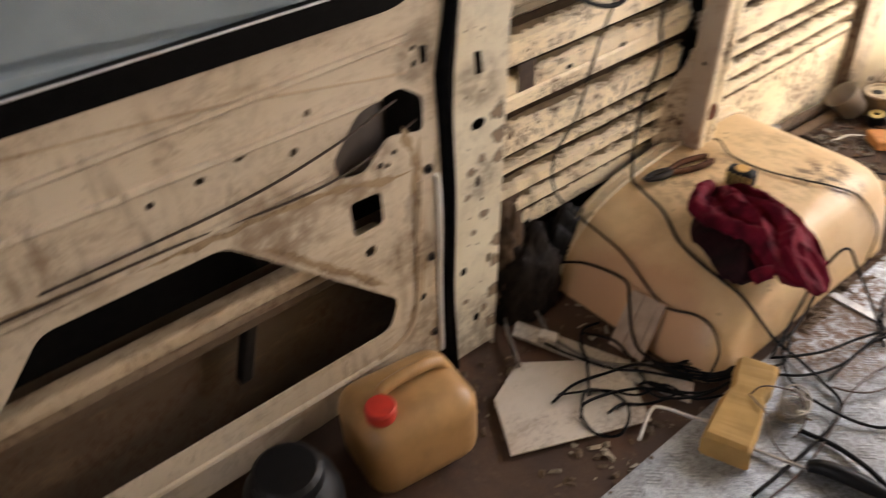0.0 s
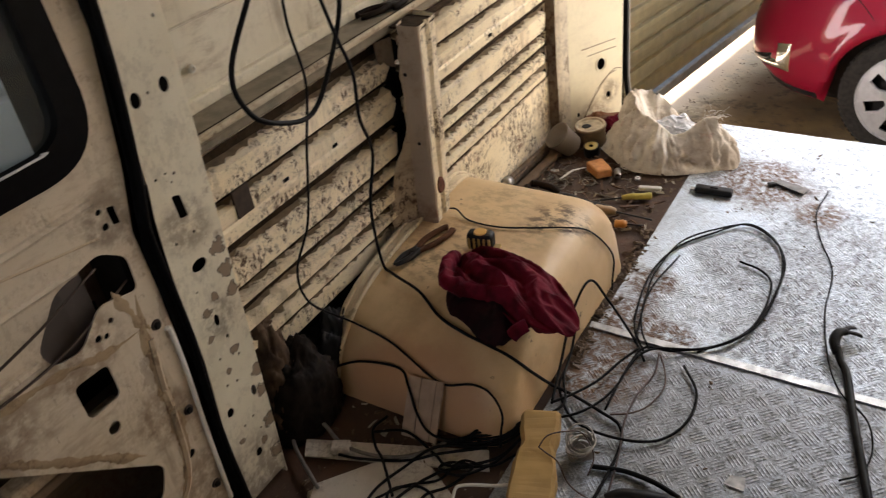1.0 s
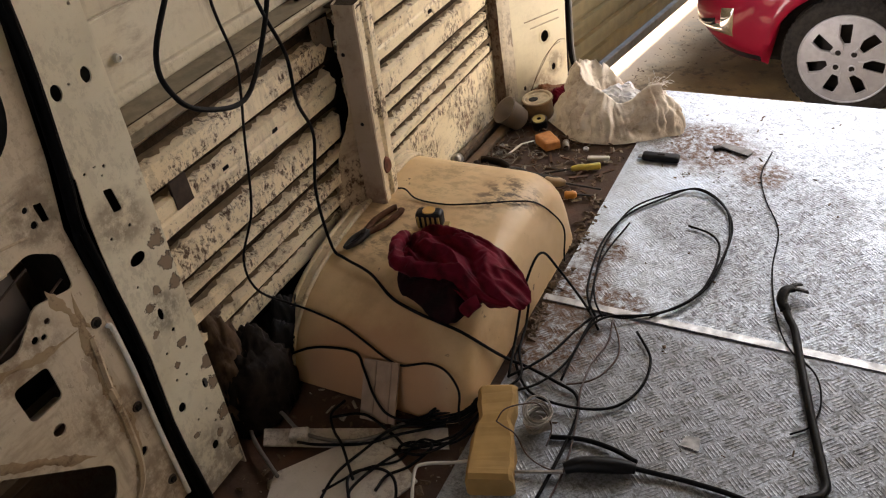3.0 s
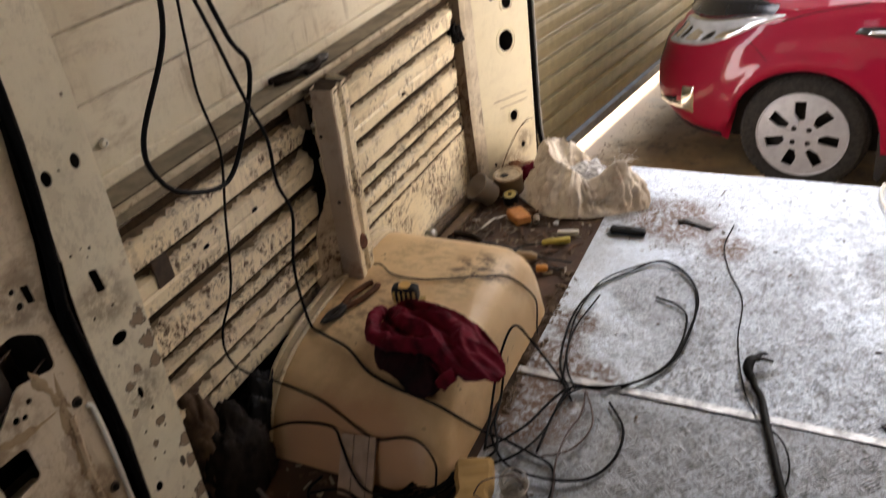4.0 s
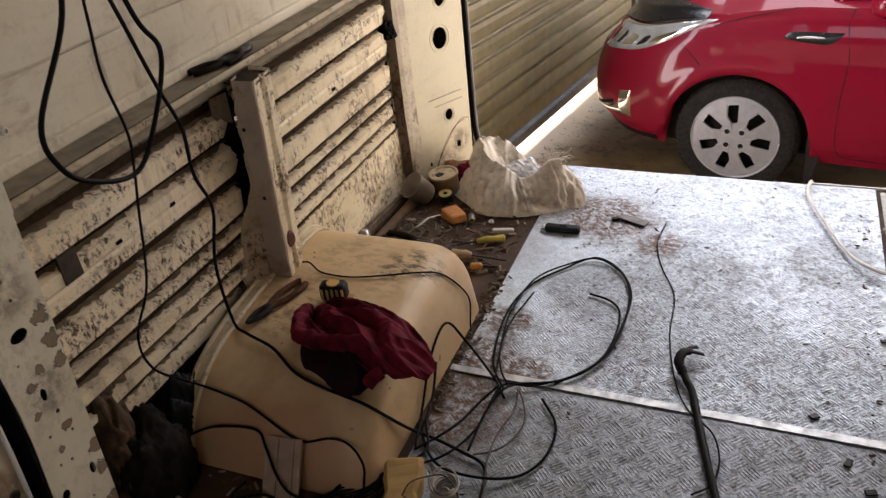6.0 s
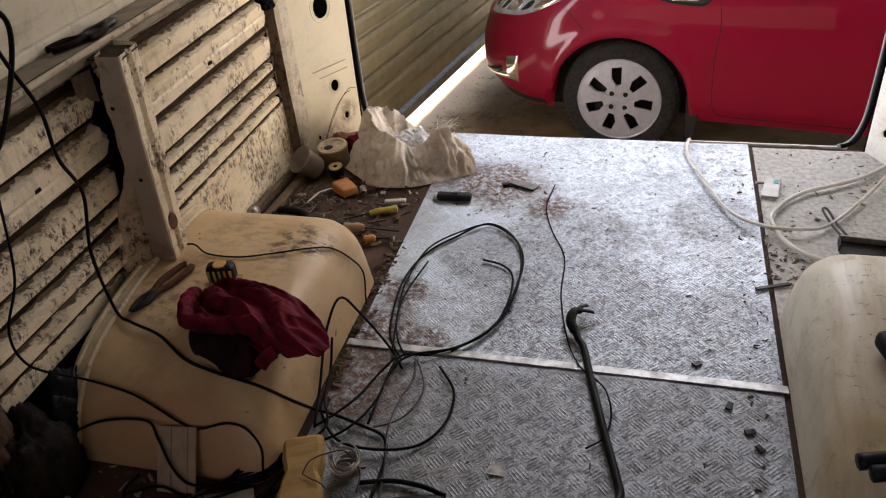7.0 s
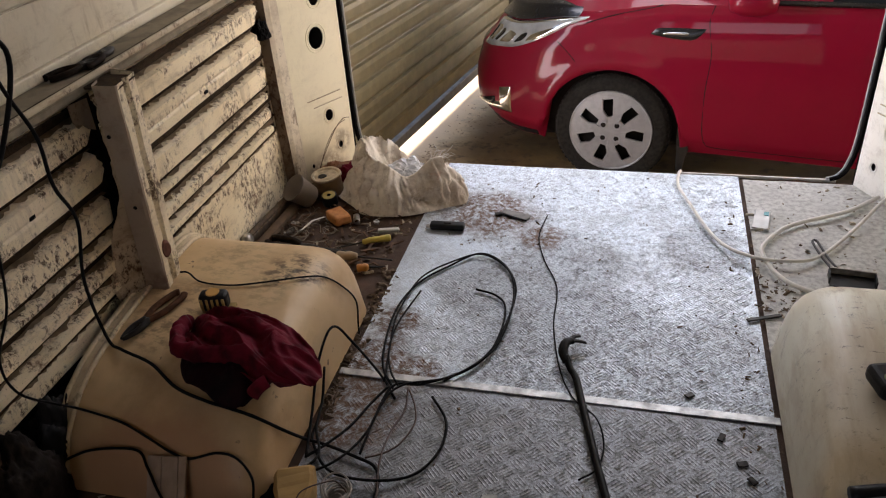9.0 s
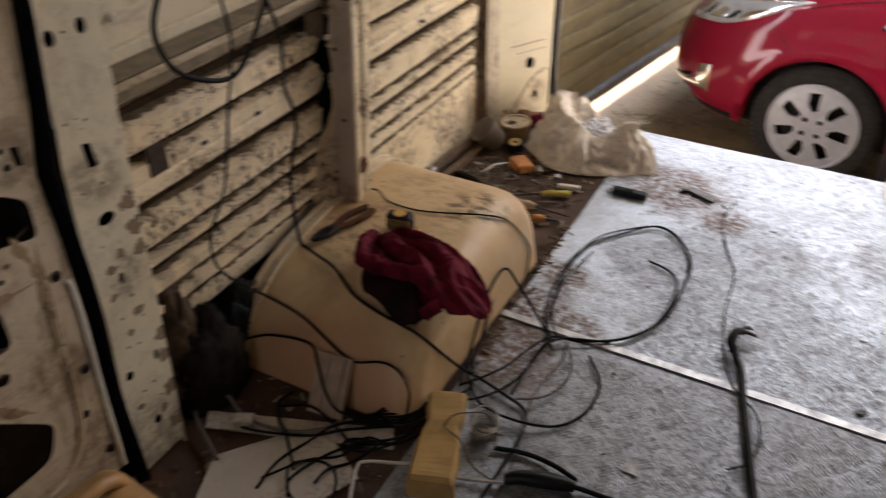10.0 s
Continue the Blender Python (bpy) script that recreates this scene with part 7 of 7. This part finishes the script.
one("paper_strip", sheet([(-0.05, -0.004), (0.0, -0.003), (0.05, -0.005), (0.05, 0.004), (0.0, 0.005), (-0.05, 0.003)], [], lambda u, v: (-0.790 + u * 0.45 + v, 1.600 + u * 0.9, 0.006 + 0.012 * math.sin((u + 0.05) * 31)), (0, 0, 0.0008)), M_WHITEHOSE, "narrow white plastic strip on the dirty floor", "strip")
for k, (x, y, r) in enumerate(((-0.826, 1.585, 0.011), (-0.845, 1.560, 0.009), (-0.802, 1.575, 0.010), (-0.855, 1.600, 0.008), (-0.775, 1.545, 0.009), (-0.60, 1.640, 0.009))):
    one("nut", lathe(bmesh.new(), [(r * 0.5, 0), (r, 0), (r, r * 0.7), (r * 0.5, r * 0.7)], 6, pose(x, y, 0.001, 14 * math.sin(k * 2.0), 10 * math.cos(k * 3.0), k * 37)), M_STEEL if k % 2 else M_RUSTDUST, "small loose steel nut on the dirty floor", "nut", "loose nuts")
M_DULLWIRE = plain("dull_grey_wire", (0.22, 0.19, 0.15), 0.6, 0.2, 0.4, 60)
rw = random.Random(17)
for cx, cy, rr in ((-0.800, 1.520, 0.028), (-0.835, 1.545, 0.020), (-0.720, 1.560, 0.024)):
    pts = [(cx + rr * rw.uniform(0.5, 1.1) * math.cos(a * 1.3), cy + rr * rw.uniform(0.5, 1.1) * math.sin(a * 1.3), 0.004 + 0.014 * rw.random()) for a in range(16)]
    cable("wire", pts, 0.0013, "small tangle of thin dull wire on the floor", M_DULLWIRE, "wires")
one("wood_stick", boxed(-0.014, 0.014, -0.15, 0.15, 0, 0.018, 0.003, m=pose(-0.893, 1.555, 0, 0, 0, -3)), plain("grey_wood", (0.13, 0.082, 0.046), 0.8, 0, 0.35, 40, 0.4, 0.002), "dusty wooden stick along the wall foot", "stick")
prof_t = thing("metal_profile", "dusty metal profile with a clamp along the wall foot", "metal profile", at=pose(-0.932, 1.60, 0.0, 0, 0, -4))
part("channel", boxed(-0.008, 0.010, -0.12, 0.13, 0.0, 0.022, 0.003), M_RUSTDUST, prof_t)
part("tube", tube(bmesh.new(), [(0, -0.13, 0.028), (0, 0.0, 0.026), (0, 0.12, 0.024)], 0.008, 8), M_RUSTDUST, prof_t, smooth=True)
part("clamp", lathe(bmesh.new(), [(0.008, 0), (0.017, 0.001), (0.017, 0.026), (0.009, 0.03)], 16, pose(0, -0.125, 0.022, 90, 0, 0)), M_STEEL, prof_t, smooth=True)
tool = thing("utility_knife", "black plastic knife handle on the tread plate", "knife", at=pose(-0.376, 1.632, 0.002, 0, 0, 3))
part("handle", boxed(-0.052, 0.052, -0.015, 0.015, 0, 0.020, 0.007, 3), M_BLACK, tool, smooth=True)
part("slider", boxed(-0.01, 0.012, -0.005, 0.005, 0.019, 0.024, 0.002), M_DARKSTEEL, tool)
part("blade_end", boxed(-0.064, -0.05, -0.007, 0.007, 0.004, 0.010, 0.001), M_STEEL, tool)
blade = thing("trowel", "small grey scraper on the tread plate", "scraper", at=pose(-0.19, 1.737, 0.002, 0, 0, -18))
part("blade", sheet(rounded([(-0.045, -0.012), (0.045, -0.022), (0.050, 0.012), (-0.04, 0.012)], 0.008), [], lambda u, v: (u, v, 0.002 + 0.05 * max(0, v)), (0, 0, 0.002)), plain("dull_grey_blade", (0.20, 0.19, 0.18), 0.6, 0.2, 0.4, 60), blade)
part("edge", tube(bmesh.new(), [(-0.045, -0.013, 0.004), (0.0, -0.019, 0.004), (0.048, -0.023, 0.004)], 0.0028, 6), M_BLACK, blade)
one("stone", boxed(-0.011, 0.011, -0.008, 0.008, 0, 0.010, 0.004, 2, m=pose(-0.240, 1.73, 0.001, 0, 0, 30)), M_DARKSTEEL, "small dark lump on the tread plate", "lump")
one("scrap", sheet([(-0.02, -0.012), (0.018, -0.014), (0.014, 0.016), (-0.012, 0.012)], [], lambda u, v: (u - 0.072, v + 0.664, 0.003 + 0.1 * (v + 0.012)), (0, 0, 0.001)), M_STRIP, "small bent metal scrap on the tread plate", "scrap", "metal scraps")
for x, y, a in ((0.395, 0.84, 20), (0.36, 0.905, 70), (0.41, 0.80, 130), (0.30, 1.02, 40)):
    one("scrap", crumple(boxed(-0.010, 0.010, -0.006, 0.006, 0, 0.004, 0.001, m=pose(x, y, 0.002, 0, 0, a)), 0.003, 60, x), M_DARKSTEEL, "small dark metal scrap on the tread plate", "scrap", "metal scraps")

# ---- right side ----
# Added sheet: grey floor dust, with the brighter light there painted in.
M_DUSTY = plain("dusty_brightened_floor", (0.58, 0.58, 0.555), 0.85, 0, 0.38, 70, 0.5, 0.003)
one("bright_floor_sheet", grid_mesh(span(0.480, 0.955, 24), span(1.20, 2.045, 40), lambda x, y: (x, y, 0.0005 + 0.0025 * noise.noise((x * 9, y * 8, 2)))), M_DUSTY, "sheet added for the dusty grey, brighter-lit floor beside the tread plate", "floor board", kind="structure", smooth=True)
pack = thing("packet", "crumpled white and blue paper packet on the floor", "packet", at=pose(0.512, 1.785, 0.004, 0, 0, -10))
part("paper", crumple(boxed(-0.022, 0.022, -0.05, 0.05, 0, 0.008, 0.002), 0.004, 50, 3), plain("white_wrapper", (0.62, 0.62, 0.60), 0.4), pack)
part("print_patch", crumple(boxed(0.004, 0.018, 0.020, 0.04, 0.008, 0.0105, 0.001), 0.002, 50, 3), plain("teal_print", (0.12, 0.42, 0.46), 0.4), pack, "teal printed patch")
pan = thing("scoop", "black metal scoop with a thin handle on the floor", "scoop", at=pose(0.70, 1.50, 0.004, 0, 0, -6))
part("tray", sheet([(-0.052, -0.03), (0.050, -0.034), (0.055, 0.022), (-0.05, 0.022)], [], lambda u, v: (u, v, 0.003 + max(0, v) * 0.2), (0, 0, 0.002)), M_BLACK, pan)
part("back_wall", boxed(-0.052, 0.056, 0.020, 0.024, 0.002, 0.026, 0.001), M_STEEL, pan)
part("side_wall", boxed(-0.054, -0.050, -0.02, 0.024, 0.002, 0.022, 0.001), M_BLACK, pan)
part("side_wall", boxed(0.053, 0.057, -0.02, 0.024, 0.002, 0.022, 0.001), M_BLACK, pan)
part("handle", tube(bmesh.new(), [(-0.040, 0.022, 0.014), (-0.065, 0.09, 0.010), (-0.085, 0.165, 0.008), (-0.074, 0.172, 0.008), (-0.052, 0.095, 0.010), (-0.026, 0.024, 0.014)], 0.0035, 6), M_DARKSTEEL, pan)
one("metal_strip", boxed(-0.04, 0.045, -0.005, 0.005, 0, 0.005, 0.001, m=pose(0.475, 1.318, 0.003, 0, 0, 22)), M_DARKSTEEL, "short flat metal strip sticking out under the cover", "metal strip")
reel = thing("tape_measure", "black and green tape measure lying on the arch cover", "tape measure", at=pose(0.618, 0.865, 0.209, 0, 0, 15))
part("case", boxed(-0.036, 0.036, -0.036, 0.036, 0, 0.036, 0.012, 3), M_BLACK, reel, smooth=False)
part("face", lathe(bmesh.new(), [(0, 0.0375), (0.024, 0.0375), (0.027, 0.034)], 22, pose(0.0, -0.012, 0) @ Matrix.Diagonal((1, 0.7, 1, 1))), plain("olive_green_plastic", (0.20, 0.24, 0.09), 0.5), reel, "olive green face")
for i, (x, y) in enumerate(((0.50, 0.585), (0.515, 0.565))):
    one("rubber_hose", tube(bmesh.new(), [(x, y, 0.232), (x + 0.06, y + 0.012, 0.236), (x + 0.14, y + 0.015, 0.234), (x + 0.22, y - 0.01, 0.228)], 0.013, 8), M_BLACK, "short black rubber hose resting on the arch cover", "hose", "rubber hoses", smooth=True)

# ---- grit and crumbs on the floor ----
def debris(name, label, mat, boxes, count, size, seed):
    r = random.Random(seed)
    vs, fs = [], []
    for i in range(count):
        x0, x1, y0, y1, z = boxes[i % len(boxes)]
        c = Vector((r.uniform(x0, x1), r.uniform(y0, y1), z))
        s = size * r.uniform(0.35, 1.0) ** 2 * 1.6
        rot = Euler((r.uniform(-0.5, 0.5), r.uniform(-0.5, 0.5), r.uniform(0, 6.3))).to_matrix()
        n = len(vs)
        l, w, h = s * r.uniform(0.6, 2.2), s * r.uniform(0.4, 1.0), s * r.uniform(0.15, 0.6)
        for dx, dy, dz in ((-l, -w, 0), (l, -w * 0.6, 0), (l * 0.7, w, 0), (-l * 0.8, w * 0.8, 0), (-l * 0.5, -w * 0.4, h), (l * 0.5, 0, h)):
            vs.append(c + rot @ Vector((dx, dy, dz)) + Vector((0, 0, h * 0.3)))
        fs += [(n, n + 1, n + 5, n + 4), (n + 1, n + 2, n + 5), (n + 2, n + 3, n + 4, n + 5), (n + 3, n, n + 4)]
    me = bpy.data.meshes.new(name)
    me.from_pydata(vs, [], fs)
    me.materials.append(mat)
    return tagged(new(name, me), label, "debris", kind="stuff")


M_CRUMB = plain("brown_crumbs", (0.15, 0.10, 0.06), 0.85, 0, 0.5, 200)
M_CRUMBL = plain("pale_crumbs", (0.42, 0.36, 0.27), 0.8, 0, 0.5, 200)
REAR_L = (-0.93, -0.48, 1.36, 1.98, -0.004)
SIDE_L = (-0.50, -0.455, 0.75, 1.4, -0.002)
FRONT_L = (-0.85, -0.45, 0.15, 0.55, -0.004)
RIGHT = (0.475, 0.93, 1.3, 2.02, 0.002)
debris("grit", "brown grit and crumbs on the van floor", M_CRUMB, (REAR_L, SIDE_L, FRONT_L, REAR_L, SIDE_L), 900, 0.006, 3)
debris("grit", "pale chips and shavings on the van floor", M_CRUMBL, (REAR_L, REAR_L, RIGHT, FRONT_L), 260, 0.006, 5)
debris("grit", "dark crumbs strewn on the tread plate", M_CRUMB, ((-0.46, 0.46, 0.4, 2.02, 0.001), (-0.40, -0.05, 1.55, 1.95, 0.001), (0.40, 0.468, 0.4, 1.9, 0.001)), 420, 0.0028, 8)
debris("grit", "dark crumbs on the grey floor board", M_CRUMB, (RIGHT, (0.475, 0.56, 1.35, 1.6, 0.002)), 220, 0.0042, 9)
debris("grit", "brown crumbs and leaves along the shutter's threshold", M_CRUMB, ((-1.17, -1.0, -0.9, 1.95, 0.0), (-1.12, -0.85, -0.9, 1.95, 0.0)), 420, 0.005, 12).matrix_world = GARAGE
shav = bmesh.new()
r = random.Random(21)
for i in range(38):
    p = Vector((r.uniform(-0.88, -0.6), r.uniform(1.47, 1.72), 0.003))
    a = r.uniform(0, 6.3)
    d = Vector((math.cos(a), math.sin(a), 0)) * r.uniform(0.01, 0.035)
    tube(shav, [p - d, p + Vector((d.y * 0.5, -d.x * 0.5, r.uniform(0.002, 0.012))), p + d], 0.0009, 4, 4)
tagged(part("shavings", shav, M_DULLWIRE), "dull metal and wire shavings on the floor", "shavings", kind="stuff")
twigs = bmesh.new()
r = random.Random(33)
for i in range(64):
    p = Vector((r.uniform(-0.90, -0.50), r.uniform(1.38, 1.80), 0.003))
    a = r.uniform(0, 6.3)
    l, w = r.uniform(0.008, 0.030), r.uniform(0.0015, 0.004)
    box(twigs, -l, l, -w, w, 0, w * 1.2, m=Matrix.Translation(p) @ Euler((r.uniform(-0.1, 0.1), r.uniform(-0.15, 0.15), a)).to_matrix().to_4x4())
tagged(part("splinters", twigs, plain("rusty_splinters", (0.12, 0.062, 0.032), 0.85, 0, 0.6, 60)), "rust-brown splinters and flakes on the floor", "debris", kind="stuff")
M_BROWNWIRE = plain("brown_wire_jacket", (0.075, 0.042, 0.03), 0.55)
cable("wire", [(-0.412, 0.548, 0.057), (-0.404, 0.572, 0.068), (-0.380, 0.600, 0.062), (-0.352, 0.618, 0.052), (-0.322, 0.600, 0.022), (-0.318, 0.560, 0.010)], 0.0022, "thin brown wire looped over the foam block", M_BROWNWIRE, "wires")
cable("wire", [(-0.412, 0.548, 0.057), (-0.392, 0.540, 0.058), (-0.366, 0.532, 0.055), (-0.340, 0.520, 0.020), (-0.300, 0.512, 0.010), (-0.262, 0.516, 0.012)], 0.0022, "thin brown wire between foam block and hand tool", M_BROWNWIRE, "wires")
cable("cable", [(-0.30, 0.93, 0.012), (-0.275, 0.885, 0.008), (-0.262, 0.835, 0.008), (-0.275, 0.775, 0.010), (-0.30, 0.74, 0.012), (-0.335, 0.72, 0.012)], 0.003, "thin brown cable kinked on the tread plate", M_BROWNWIRE)
cable("cable", [(-0.345, 0.925, 0.020), (-0.372, 0.87, 0.012), (-0.392, 0.80, 0.014), (-0.42, 0.745, 0.016), (-0.455, 0.70, 0.014)], 0.0045, "black cable joining the coil and the tangle")
cable("cable", [(-0.325, 0.93, 0.018), (-0.36, 0.985, 0.014), (-0.385, 1.06, 0.010), (-0.392, 1.16, 0.010), (-0.37, 1.30, 0.012)], 0.0036, "black cable running beside the coil")

# ---- what carries the van ----
one("underbody", boxed(-0.98, 0.98, VAN_Y0, 2.02, -0.46, -0.105, 0.02), M_CAVITY, "dark steel underbody of the van", "underbody", kind="structure")
for wx, wy in ((-0.82, 0.93), (0.82, 0.93), (-0.82, -1.35), (0.82, -1.35)):
    ground_z = GROUND - math.tan(radians(2.5)) * (wy - 3.56)
    w = thing("van_wheel", "black tyre on a plain steel rim under the van", "wheel", "wheels under the van", at=pose(wx, wy, ground_z + 0.33, 0, 90, 0))
    part("tyre", lathe(bmesh.new(), [(0.19, -0.085), (0.25, -0.095), (0.31, -0.08), (0.33, -0.05), (0.33, 0.05), (0.31, 0.08), (0.25, 0.095), (0.19, 0.085)], 40), M_TYRE, w, smooth=True)
    part("rim", lathe(bmesh.new(), [(0, -0.05), (0.12, -0.05), (0.19, -0.085), (0.20, 0.0), (0.19, 0.085), (0.12, 0.05), (0, 0.05)], 32), M_GREYSTEEL, w, smooth=True)
